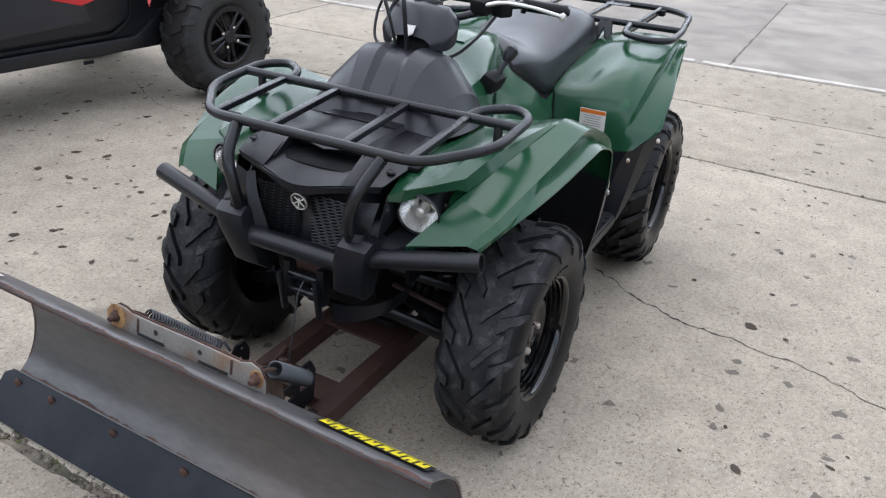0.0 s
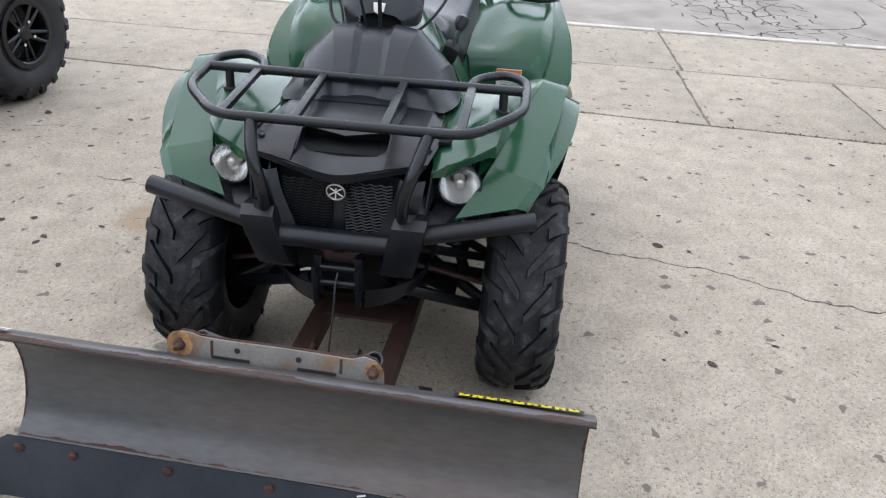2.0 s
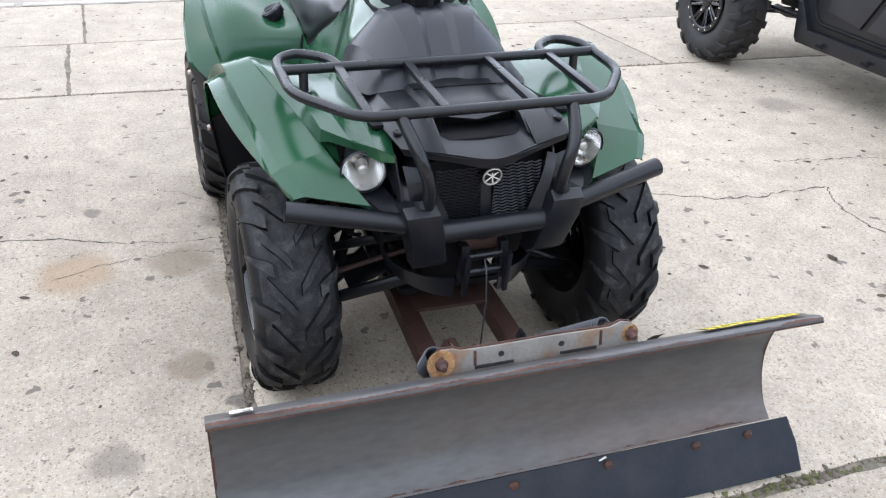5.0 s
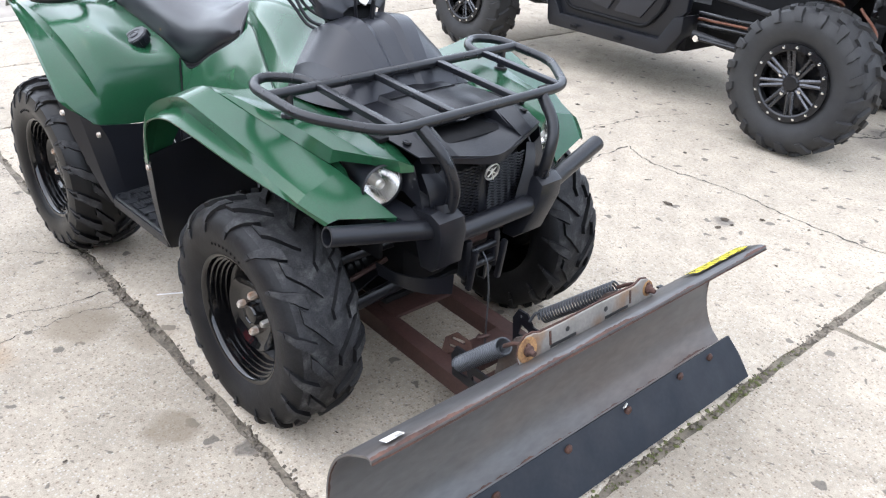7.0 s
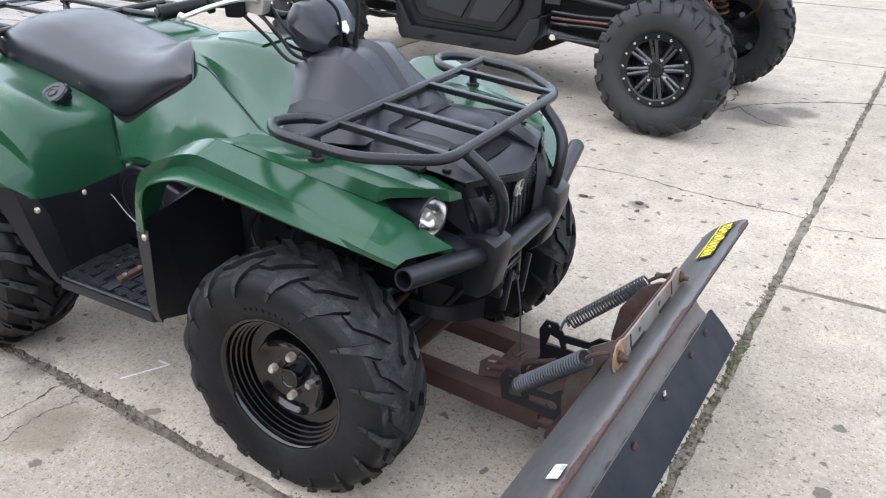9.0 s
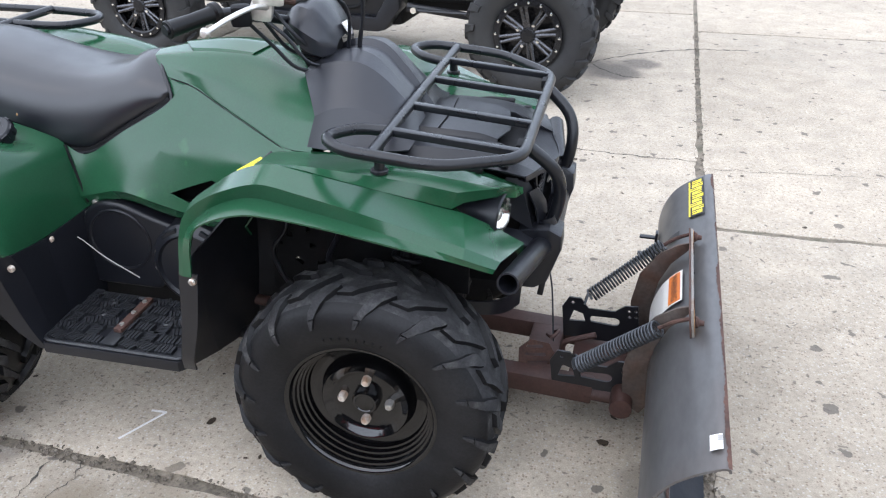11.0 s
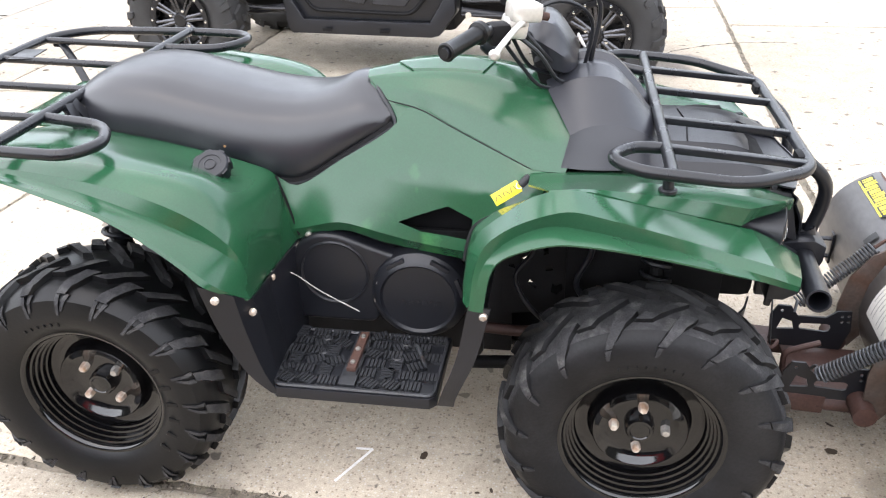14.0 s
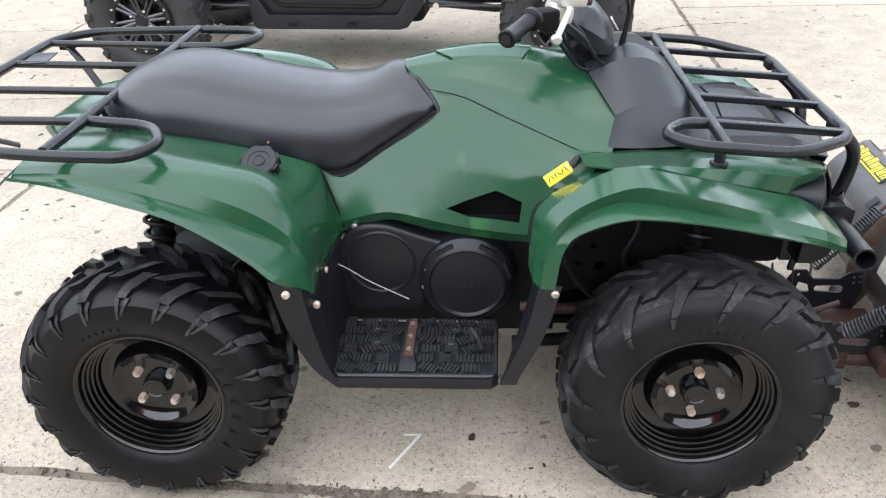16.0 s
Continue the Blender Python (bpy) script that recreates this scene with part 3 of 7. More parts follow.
def joint_bits(name, spots, seed, lo, hi, mat, label):
    """Crumbs of grit along the open joints: each a squashed five-sided clod. spots: a, b, count, spread."""
    rnd = random.Random(seed)
    bm = bmesh.new()
    for a, b, count, spread in spots:
        a, b = Vector((*a, 0)), Vector((*b, 0))
        side = Vector((-(b - a).y, (b - a).x, 0)).normalized()
        for _ in range(count):
            t = rnd.random()
            if noise.noise(Vector((t * (b - a).length * 3.0, seed, 0))) < rnd.uniform(-0.5, 0.4):
                continue
            c = a.lerp(b, t) + side * rnd.gauss(0, spread)
            r = lo + (hi - lo) * rnd.random() ** 3
            turn = rnd.uniform(0, 6.3)
            ring = [bm.verts.new(c + Vector((r * rnd.uniform(0.6, 1.3) * math.cos(turn + k * 1.2566), r * rnd.uniform(0.6, 1.3) * math.sin(turn + k * 1.2566), -0.002))) for k in range(5)]
            top = bm.verts.new(c + Vector((0, 0, r * rnd.uniform(0.25, 0.6))))
            for k in range(5):
                bm.faces.new((ring[k], ring[(k + 1) % 5], top))
    return tagged(part(name, bm, mat), label, "debris", kind="stuff")


LONG_JOINT = [((-1.3, -0.41), (0.3, -0.51), 360, 0.014), ((0.3, -0.51), (2.05, -0.62), 700, 0.016)]
CROSS_JOINT = [((1.95, -2.6), (2.05, -0.4), 420, 0.014), ((2.05, -0.4), (2.12, 1.3), 560, 0.016), ((2.12, 1.3), (2.28, 5.0), 420, 0.014)]
joint_bits("joint_grit", LONG_JOINT + CROSS_JOINT + [((-1.45, -1.2), (-1.25, 3.0), 420, 0.012)], 5, 0.003, 0.013, GRIT, "dark grit and crumbled concrete lying in the joints")
joint_bits("joint_moss", [((2.06, -0.2), (2.11, 1.0), 420, 0.012), ((1.98, -1.6), (2.05, -0.3), 160, 0.010)], 9, 0.003, 0.010, MOSS, "low green moss growing in the slab joint")


# added dark ring closing the lot all round, far off and unseen; darkens reflections
bm = bmesh.new()
rows = []
for k in range(160):
    a = 2 * math.pi * k / 160
    top = 6.5 + 2.2 * max(0, -math.sin(a)) + 2.2 * noise.noise(Vector((math.cos(a) * 3, math.sin(a) * 3, 1))) + 1.0 * noise.noise(Vector((math.cos(a) * 14, math.sin(a) * 14, 4)))
    rows.append([bm.verts.new((r * math.cos(a), r * math.sin(a), z)) for r, z in ((32, -0.006), (32.3, top * 0.7), (33, top), (35, top), (35, -0.006))])
for k in range(160):
    a, b = rows[k], rows[(k + 1) % 160]
    for j in range(5):
        bm.faces.new((a[j], a[(j + 1) % 5], b[(j + 1) % 5], b[j]))
tagged(part("backdrop", bm, BACKDROP), "unseen dark ring added round the lot to darken reflections", "backdrop", kind="structure")


def crack(pts, width, seed, name="crack"):
    """A wandering crack, a thin dark seam lying on the slab."""
    rnd = random.Random(seed)
    base = catmull([(x, y, 0) for x, y in pts], max(30, 16 * len(pts)))
    bm = bmesh.new()
    prev = None
    for i, p in enumerate(base):
        a, b = base[max(i - 1, 0)], base[min(i + 1, len(base) - 1)]
        s = Vector((-(b - a).y, (b - a).x, 0)).normalized()
        q = p + s * (noise.noise(p * 14 + Vector((seed, 0, 0))) * 0.024 + rnd.uniform(-0.006, 0.006))
        w = width * rnd.choice((0.25, 0.4, 0.6, 1.1)) * (0.4 if i in (0, len(base) - 1) else 1)
        pair = [bm.verts.new(q + s * w + Vector((0, 0, 0.0012))), bm.verts.new(q - s * w + Vector((0, 0, 0.0012)))]
        if prev:
            bm.faces.new((prev[0], prev[1], pair[1], pair[0]))
        prev = pair
    return part(name, bm, CRACK, ground)


crack([(0.20, 0.40), (0.375, 0.664), (0.438, 0.903), (0.50, 1.25), (0.65, 1.6), (0.66, 2.1)], 0.0052, 1)
crack([(0.19, -1.46), (0.26, -1.1), (0.374, -0.82), (0.4, -0.55)], 0.0035, 2)
crack([(0.36, 2.12), (0.42, 2.5), (0.55, 2.87)], 0.0035, 3)
crack([(0.66, 2.1), (0.9, 2.0), (1.35, 2.0), (1.7, 1.93), (2.14, 1.91)], 0.0050, 4)
crack([(1.2, 3.1), (1.46, 3.40), (1.53, 3.52), (1.66, 3.69), (2.1, 4.0), (2.6, 4.1)], 0.012, 13)
crack([(1.53, 3.52), (1.71, 3.30), (1.89, 3.24)], 0.009, 14)
crack([(1.46, 3.40), (1.44, 3.6), (1.47, 3.78), (1.40, 4.0)], 0.008, 15)
crack([(1.0, 3.25), (1.3, 3.36), (1.46, 3.40)], 0.009, 16)
crack([(-0.6, -3.0), (-0.3, -2.4), (-0.4, -1.8)], 0.003, 5)
crack([(2.16, 1.82), (3.0, 1.9), (4.2, 2.1)], 0.003, 6)
crack([(-3.7, 2.1), (-4.2, 2.6), (-4.6, 3.4), (-5.4, 3.6)], 0.012, 7)
crack([(-4.2, 2.6), (-4.9, 2.5), (-5.6, 2.9)], 0.010, 8)
crack([(-4.4, 3.0), (-4.0, 3.5), (-4.3, 4.1)], 0.010, 9)


def crack_web(x0, x1, y0, y1, cell, width, seed):
    """Crazed paving: the edges between jittered cells as thin dark seams, thinning out to the sides."""
    rnd = random.Random(seed)
    nx, ny = int((x1 - x0) / cell), int((y1 - y0) / cell)
    knot = {}
    for i in range(nx + 1):
        for j in range(ny + 1):
            knot[i, j] = Vector((x0 + cell * (i + rnd.uniform(-0.34, 0.34) + (0.5 if j % 2 else 0)), y0 + cell * (j + rnd.uniform(-0.34, 0.34)), 0.0012))
    bm = bmesh.new()
    for (i, j), p in knot.items():
        u, v = abs(2 * i / nx - 1), abs(2 * j / ny - 1)
        for q in (knot.get((i + 1, j)), knot.get((i, j + 1)) if (i + j) % 2 else None):
            if q is None or rnd.random() < 0.10 + 0.75 * max(u, v) ** 2:
                continue
            d = q - p
            side = Vector((-d.y, d.x, 0)).normalized()
            line = [p.lerp(q, t) + side * (rnd.uniform(-0.10, 0.10) * cell if 0 < t < 1 else 0) for t in (0, 0.35, 0.7, 1)]
            ws = [width * rnd.uniform(0.4, 1.2) for _ in line]
            for k in range(3):
                bm.faces.new([bm.verts.new(c) for c in (line[k] + side * ws[k], line[k + 1] + side * ws[k + 1], line[k + 1] - side * ws[k + 1], line[k] - side * ws[k])])
    return part("crack_web", bm, CRACK, ground, "crazed web of cracks in the old paving")


crack_web(-6.9, -3.9, 1.75, 3.1, 0.15, 0.010, 21)
crack([(0.5, -0.52), (0.47, -0.8), (0.55, -1.1)], 0.002, 10)
crack([(-1.36, 0.2), (-0.9, -0.2), (-0.75, -0.9)], 0.002, 11)
crack([(-0.1, -0.75), (0.02, -0.6), (0.1, -0.53)], 0.002, 12)


def scatter(name, count, area, lo, hi, mat, label, seed, lift=0.0015):
    """Many flat ragged flecks, bits of leaf and dirt."""
    rnd = random.Random(seed)
    bm = bmesh.new()
    for _ in range(count):
        x, y = rnd.uniform(area[0], area[1]), rnd.uniform(area[2], area[3])
        r, turn, slim = rnd.uniform(lo, hi) * rnd.uniform(0.5, 1), rnd.uniform(0, 6.3), rnd.uniform(0.35, 0.9)
        vs = []
        for k in range(7):
            a = k / 7 * 2 * math.pi
            rr = r * rnd.uniform(0.6, 1.15)
            px, py = rr * math.cos(a), rr * math.sin(a) * slim
            vs.append(bm.verts.new((x + px * math.cos(turn) - py * math.sin(turn), y + px * math.sin(turn) + py * math.cos(turn), lift + rnd.uniform(0, 0.002))))
        bm.faces.new(vs)
    ob = part(name, bm, mat)
    return tagged(ob, label, "debris", kind="stuff")


scatter("leaf_bits", 90, (-0.6, 1.6, -2.9, -1.1), 0.014, 0.036, LEAF, "dark curled leaf scraps lying beside the parked vehicle", 8)
scatter("leaf_bits", 120, (-3.5, 1.6, 0.9, 3.2), 0.008, 0.026, LEAF, "dark leaf scraps on the open concrete", 11)
scatter("leaf_bits", 330, (-4, 5, -4.5, 5.5), 0.006, 0.022, LEAF, "small dry brown leaf bits strewn over the concrete", 3)


def fleck(x, y, r, seed):
    rnd = random.Random(seed)
    bm = bmesh.new()
    vs = [bm.verts.new((x + r * rnd.uniform(0.7, 1.1) * math.cos(a), y + 0.6 * r * rnd.uniform(0.7, 1.1) * math.sin(a), 0.004 + rnd.uniform(0, 0.006))) for a in (k / 9 * 6.283 for k in range(9))]
    bm.faces.new(vs)
    bmesh.ops.solidify(bm, geom=bm.faces[:], thickness=0.002)
    return tagged(part("dry_leaf", bm, LEAF), "single curled dry leaf lying on the concrete", "leaf", "fallen leaves")


fleck(1.79, -0.17, 0.020, 1)
fleck(1.21, 1.62, 0.024, 2)
fleck(1.457, 1.673, 0.022, 5)

# chalk mark on the ground, an arrow-like tick
bm = bmesh.new()
for a, b in (((0.526, -0.438), (0.597, -0.312)), ((0.597, -0.312), (0.552, -0.314))):
    d = (Vector((*b, 0)) - Vector((*a, 0)))
    s = Vector((-d.y, d.x, 0)).normalized() * 0.004
    bm.faces.new([bm.verts.new(Vector((*p, 0.0016)) + q) for p, q in ((a, s), (b, s), (b, -s), (a, -s))])
chalk = tagged(part("chalk_mark", bm, CHALK), "white chalk tick drawn on the concrete under the quad", "marking")


# ---- wheels ----
def tyre_mesh(profile, lugs, lug_h, lean, lug_w, style):
    """Carcass turned from a half profile (across, radius), with raised lugs that follow it."""
    full = [(-a, r) for a, r in reversed(profile)] + list(profile[1:])
    bm = lathe(full, 56)
    skin = bm.verts[:]
    if style == 2:
        for f in bm.faces:
            f.material_index = 1 if math.hypot(f.calc_center_median().x, f.calc_center_median().z) > 0.285 else 0
    pts = [Vector((a, r, 0)) for a, r in profile]
    run = [0.0]
    for p, q in zip(pts, pts[1:]):
        run.append(run[-1] + (q - p).length)

    def on(v, ang, h, side):
        s = v * run[-1]
        i = max(j for j in range(len(run)) if run[j] <= s + 1e-9)
        i = min(i, len(pts) - 2)
        t = (s - run[i]) / (run[i + 1] - run[i])
        p = pts[i].lerp(pts[i + 1], t)
        d = (pts[min(i + 2, len(pts) - 1)] - pts[max(i - 1, 0)]).normalized()
        nrm = Vector((-d.y, d.x, 0))
        if nrm.y < 0 and p.y > 0.28:
            nrm = -nrm
        if nrm.x < 0:
            nrm = Vector((0, 1, 0)) if nrm.y > 0.9 else -nrm
        q = p + nrm * h
        return Vector((q.y * math.cos(ang), side * q.x, q.y * math.sin(ang)))

    rnd = random.Random(style)
    step = 2 * math.pi / lugs
    for side in (-1, 1):
        for k in range(lugs):
            a0 = k * step + (step * 0.5 if side > 0 else 0)
            # one lug from the middle, one over the shoulder that thins to a fin on the sidewall
            if style == 1:
                # rear: stout blocks, and a forked fin on the sidewall
                mid = lean * 0.9 + step * 0.5
                kinds = ((0.03, 0.30, 0.0, lean * 0.7, 0.85, 1.15, 1.0, 1.0), (0.22, 0.50, lean * 0.45 + step * 0.5, mid, 1.25, 1.0, 1.0, 0.75),
                         (0.50, 0.71, mid - step * 0.10, mid + lean * 0.10 - step * 0.05, 0.42, 0.34, 0.32, 0.14), (0.50, 0.67, mid + step * 0.15, mid + lean * 0.10 + step * 0.06, 0.42, 0.30, 0.32, 0.16))
            elif style == 2:
                kinds = ((0.03, 0.33, 0.0, lean * 0.8, 0.75, 1.15, 1.0, 1.0), (0.24, 0.56, lean * 0.5 + step * 0.5, lean * 1.0 + step * 0.5, 1.15, 0.6, 1.0, 0.5), (0.575, 0.68, lean * 1.02 + step * 0.5, lean * 1.1 + step * 0.5, 0.5, 0.25, 0.45, 0.2))
            else:
                kinds = ((0.03, 0.30, 0.0, lean * 0.5, 0.9, 0.9, 1.0, 1.0), (0.34, 0.58, lean * 0.5 + step * 0.3, lean * 0.8 + step * 0.3, 1.1, 0.9, 1.0, 0.7))
            for v0, v1, f0, f1, w0, w1, h0, h1 in kinds:
                n, grid = 5, []
                for j in range(n + 1):
                    t = j / n
                    v, f = v0 + (v1 - v0) * t, f0 + (f1 - f0) * t
                    ww = lug_w * (w0 + (w1 - w0) * t) * rnd.uniform(0.86, 1.12)
                    hh = lug_h * (h0 + (h1 - h0) * t * t) * rnd.uniform(0.9, 1.05)
                    grid.append([bm.verts.new(on(v, a0 + f - ww, -0.003, side)), bm.verts.new(on(v, a0 + f - ww * 0.8, hh, side)),
                                 bm.verts.new(on(v, a0 + f + ww * 0.8, hh, side)), bm.verts.new(on(v, a0 + f + ww, -0.003, side))])
                for p, q in zip(grid, grid[1:]):
                    for c in range(3):
                        bm.faces.new((p[c], p[c + 1], q[c + 1], q[c])).material_index = 1 if c == 1 else 0
                bm.faces.new(grid[0])
                near = min(skin, key=lambda q: (q.co - grid[1][0].co).length_squared)
                bm.edges.new((grid[1][0], near))
                bm.faces.new(list(reversed(grid[-1])))
    return bm


def steel_wheel(parent, name, at, side, width, bolt_turn, lip, label, lugs, lug_h, lug_w):
    """A quad wheel: tyre, stepped black steel rim and hub with four nuts. side: -1 right, 1 left."""
    h = width / 2
    root = part(name, tyre_mesh([(0, 0.300), (h * 0.55, 0.297), (h * 0.8, 0.287), (h * 0.95, 0.268), (h, 0.238), (h * 0.98, 0.212), (h * 0.91, 0.188), (h * 0.82, 0.174)],
                                lugs, lug_h, 0.34 * side, lug_w, 2 if lugs == 16 else 1), FRONT_RUBBER if lugs == 16 else RUBBER, parent, label, deg=30)
    root.data.materials.append(FRONT_WORN if lugs == 16 else WORN)
    if lugs == 16:
        marks = [(72 + 5 * k, 0.004, 0.007) for k in range(8)]
    else:
        marks = [(152 + 13 * k, 0.011, 0.026) for k in range(6)] + [(60 + 5 * k, 0.004, 0.008) for k in range(6)]
    for a, wide, tall in marks:
        a = radians(a)
        part("sidewall_mark", block((wide, 0.0050, tall), (0, 0, 0), 0.0008), RUBBER, root).matrix_local = pose(0.208 * math.cos(a), h * 0.974, 0.208 * math.sin(a), 0, -math.degrees(a) + 90, 0)
    root.matrix_local = pose(*at, 0, 0, 0 if side > 0 else 180)
    L = lip
    rim = lathe([(L - 0.004, 0.1657), (L + 0.002, 0.1771), (L + 0.006, 0.1758), (L + 0.005, 0.1690), (L - 0.001, 0.1645), (L - 0.011, 0.1630), (L - 0.0125, 0.1585), (L - 0.023, 0.1572), (L - 0.0245, 0.1528),
                 (L - 0.035, 0.1515), (L - 0.0365, 0.1470), (L - 0.047, 0.1456), (L - 0.0485, 0.1415), (L - 0.060, 0.1390), (L - 0.066, 0.1270), (L - 0.067, 0.1120), (L - 0.060, 0.1060), (L - 0.036, 0.1025), (L - 0.033, 0.1000), (L - 0.035, 0.0965), (L - 0.0425, 0.0870),
                 (L - 0.0490, 0.0760), (L - 0.0510, 0.0660), (L - 0.0510, 0.0)], 64)
    part("rim", rim, RIM, root, "gloss black stepped steel rim", deg=50)
    hub = lathe([(L - 0.055, 0.033), (L - 0.037, 0.031), (L - 0.030, 0.027), (L - 0.029, 0.022), (L - 0.031, 0.020), (L - 0.030, 0.010), (L - 0.029, 0)], 28)
    part("hub", hub, RIM, root)
    for k in range(4):
        a = radians(bolt_turn + 90 * k)
        nut = lathe([(-0.010, 0.011), (0.006, 0.011), (0.012, 0.008), (0.013, 0)], 6, m=pose(0.055 * math.cos(a), L - 0.043, 0.055 * math.sin(a), 0, 17 * k, 0))
        part("wheel_nut", nut, RUSTY_ZINC if (k + lugs) % 3 else ZINC, root, "tarnished wheel nut")
    return root


# ================= the quad =================
quad = thing("quad_bike", "dark green four-wheel quad with black racks and knobbly tyres", "quad bike")
for s in (-1, 1):
    steel_wheel(quad, "front_wheel", (1.25 if s < 0 else 1.258, -0.454 if s < 0 else 0.468, 0.309), s, 0.212, 3, 0.083, "knobbly black front tyre with scuffed tread", 16, 0.012, 0.062)
    steel_wheel(quad, "rear_wheel", (0.0, s * 0.437, 0.312), s, 0.258, 48, 0.102, "knobbly black rear tyre, wider than the front", 20, 0.014, 0.052)

# front fenders
FENDER = [
    [(0.915, -0.574, 0.632), (0.928, -0.579, 0.720), (0.945, -0.580, 0.752), (0.990, -0.580, 0.777), (1.05, -0.577, 0.792), (1.10, -0.576, 0.792), (1.20, -0.567, 0.777), (1.31, -0.545, 0.746), (1.42, -0.505, 0.702), (1.470, -0.482, 0.678)],
    [(0.896, -0.573, 0.632), (0.908, -0.568, 0.716), (0.927, -0.560, 0.752), (0.968, -0.546, 0.784), (1.02, -0.533, 0.803), (1.055, -0.529, 0.806), (1.11, -0.529, 0.799), (1.25, -0.518, 0.766), (1.38, -0.504, 0.727), (1.466, -0.491, 0.698)],
    [(0.886, -0.570, 0.633), (0.898, -0.566, 0.724), (0.915, -0.562, 0.770), (0.955, -0.553, 0.804), (1.03, -0.542, 0.834), (1.075, -0.538, 0.841), (1.14, -0.531, 0.826), (1.25, -0.516, 0.793), (1.36, -0.492, 0.752), (1.466, -0.469, 0.712)],
    [(0.872, -0.545, 0.635), (0.880, -0.522, 0.722), (0.898, -0.506, 0.768), (0.955, -0.486, 0.812), (1.0, -0.474, 0.838), (1.060, -0.468, 0.854), (1.10, -0.461, 0.847), (1.20, -0.431, 0.814), (1.31, -0.398, 0.778), (1.440, -0.358, 0.734)],
    [(0.865, -0.490, 0.640), (0.872, -0.440, 0.720), (0.885, -0.411, 0.745), (0.975, -0.365, 0.778), (1.05, -0.345, 0.800), (1.10, -0.344, 0.800), (1.21, -0.342, 0.782), (1.31, -0.340, 0.760), (1.42, -0.330, 0.730), (1.440, -0.326, 0.700)]]
# the folded front end of the fender, under the headlight
FENDER_END = [[(1.470, -0.482, 0.678), (1.496, -0.470, 0.665), (1.521, -0.458, 0.653)], [(1.466, -0.491, 0.698), (1.500, -0.472, 0.678), (1.526, -0.452, 0.660)],
              [(1.466, -0.469, 0.712), (1.500, -0.450, 0.690), (1.533, -0.430, 0.667)], [(1.440, -0.358, 0.734), (1.497, -0.334, 0.699), (1.564, -0.287, 0.640)], [(1.440, -0.335, 0.690), (1.492, -0.315, 0.660), (1.556, -0.285, 0.612)]]
for s in (-1, 1):
    bm = loft([flip(r, s) for r in FENDER], 44, 3, thick=0.004, sharp=(1, 2, 3))
    merge(bm, loft([flip(r, s) for r in FENDER_END], 6, 2, thick=0.004, sharp=(2, 3)))
    part("panel_gap", rod(catmull(flip([(0.866, -0.468, 0.685), (0.869, -0.452, 0.710), (0.882, -0.424, 0.744), (0.935, -0.395, 0.765)], s), 14), 0.004, 6), DEEP, quad)
    part("front_fender", bm, GREEN, quad, "glossy dark green moulded front fender", deg=28)
    bm = loft([flip(r, s) for r in (
        [(1.030, -0.470, 0.846), (1.10, -0.460, 0.848), (1.20, -0.431, 0.815), (1.31, -0.398, 0.779), (1.416, -0.367, 0.745)],
        [(1.030, -0.462, 0.848), (1.10, -0.448, 0.848), (1.20, -0.408, 0.825), (1.31, -0.381, 0.805), (1.429, -0.366, 0.783)],
        [(0.985, -0.345, 0.806), (1.10, -0.345, 0.818), (1.24, -0.340, 0.818), (1.37, -0.332, 0.802), (1.508, -0.316, 0.779)],
        [(0.985, -0.285, 0.800), (1.12, -0.280, 0.806), (1.26, -0.275, 0.803), (1.40, -0.268, 0.794), (1.533, -0.262, 0.764)],
        [(0.985, -0.235, 0.786), (1.12, -0.215, 0.786), (1.26, -0.205, 0.786), (1.40, -0.205, 0.782), (1.548, -0.226, 0.746)])], 18, 3, thick=0.004, sharp=True)
    part("fender_shelf", bm, GREEN, quad, "green shelf over the headlight", deg=24)
    # folded front edge of the shelf, the brow of the lamp
    bm = loft([flip(r, s) for r in (
        [(1.416, -0.367, 0.745), (1.429, -0.366, 0.783)], [(1.440, -0.352, 0.755), (1.440, -0.359, 0.7825)], [(1.496, -0.310, 0.754), (1.508, -0.316, 0.779)], [(1.537, -0.255, 0.733), (1.533, -0.262, 0.764)], [(1.549, -0.226, 0.732), (1.548, -0.226, 0.746)])], 3, 2, thick=0.004, sharp=(2, 3))
    part("lamp_brow", bm, GREEN, quad)
    part("shelf_plug", lathe([(-0.004, 0.019), (0.002, 0.019), (0.004, 0.017), (0.004, 0.0)], 20, m=pose(1.263, s * 0.369, 0.818, 86, 0, 0)), BLACK, quad)
    hm = pose(1.506, s * 0.288, 0.702, 0, 0, -90 + s * 8) @ pose(0, 0, 0, -4, 0, 0)
    bm = lathe([(-0.15, 0.02), (-0.13, 0.026), (-0.03, 0.044), (0.006, 0.0545), (0.010, 0.051), (0.0, 0.048)], 36, m=hm)
    lamp_h = part("headlight", bm, BLACK, quad, "round headlight in a black housing")
    part("reflector", lathe([(-0.046, 0.009), (-0.038, 0.025), (-0.018, 0.042), (0.002, 0.0485)], 36, m=hm), REFLECTOR, lamp_h, "mirrored reflector bowl")
    bm = lathe([(-0.002, 0.048), (0.006, 0.048), (0.014, 0.038), (0.020, 0.020), (0.022, 0.0)], 36, m=hm)
    lens = part("lens", bm, GLASS, lamp_h, "clear fluted glass lens")
    lens.visible_shadow = False
    part("bulb_cap", lathe([(-0.040, 0.012), (-0.010, 0.011), (-0.006, 0.006), (-0.006, 0)], 16, m=hm), CAST, lamp_h)
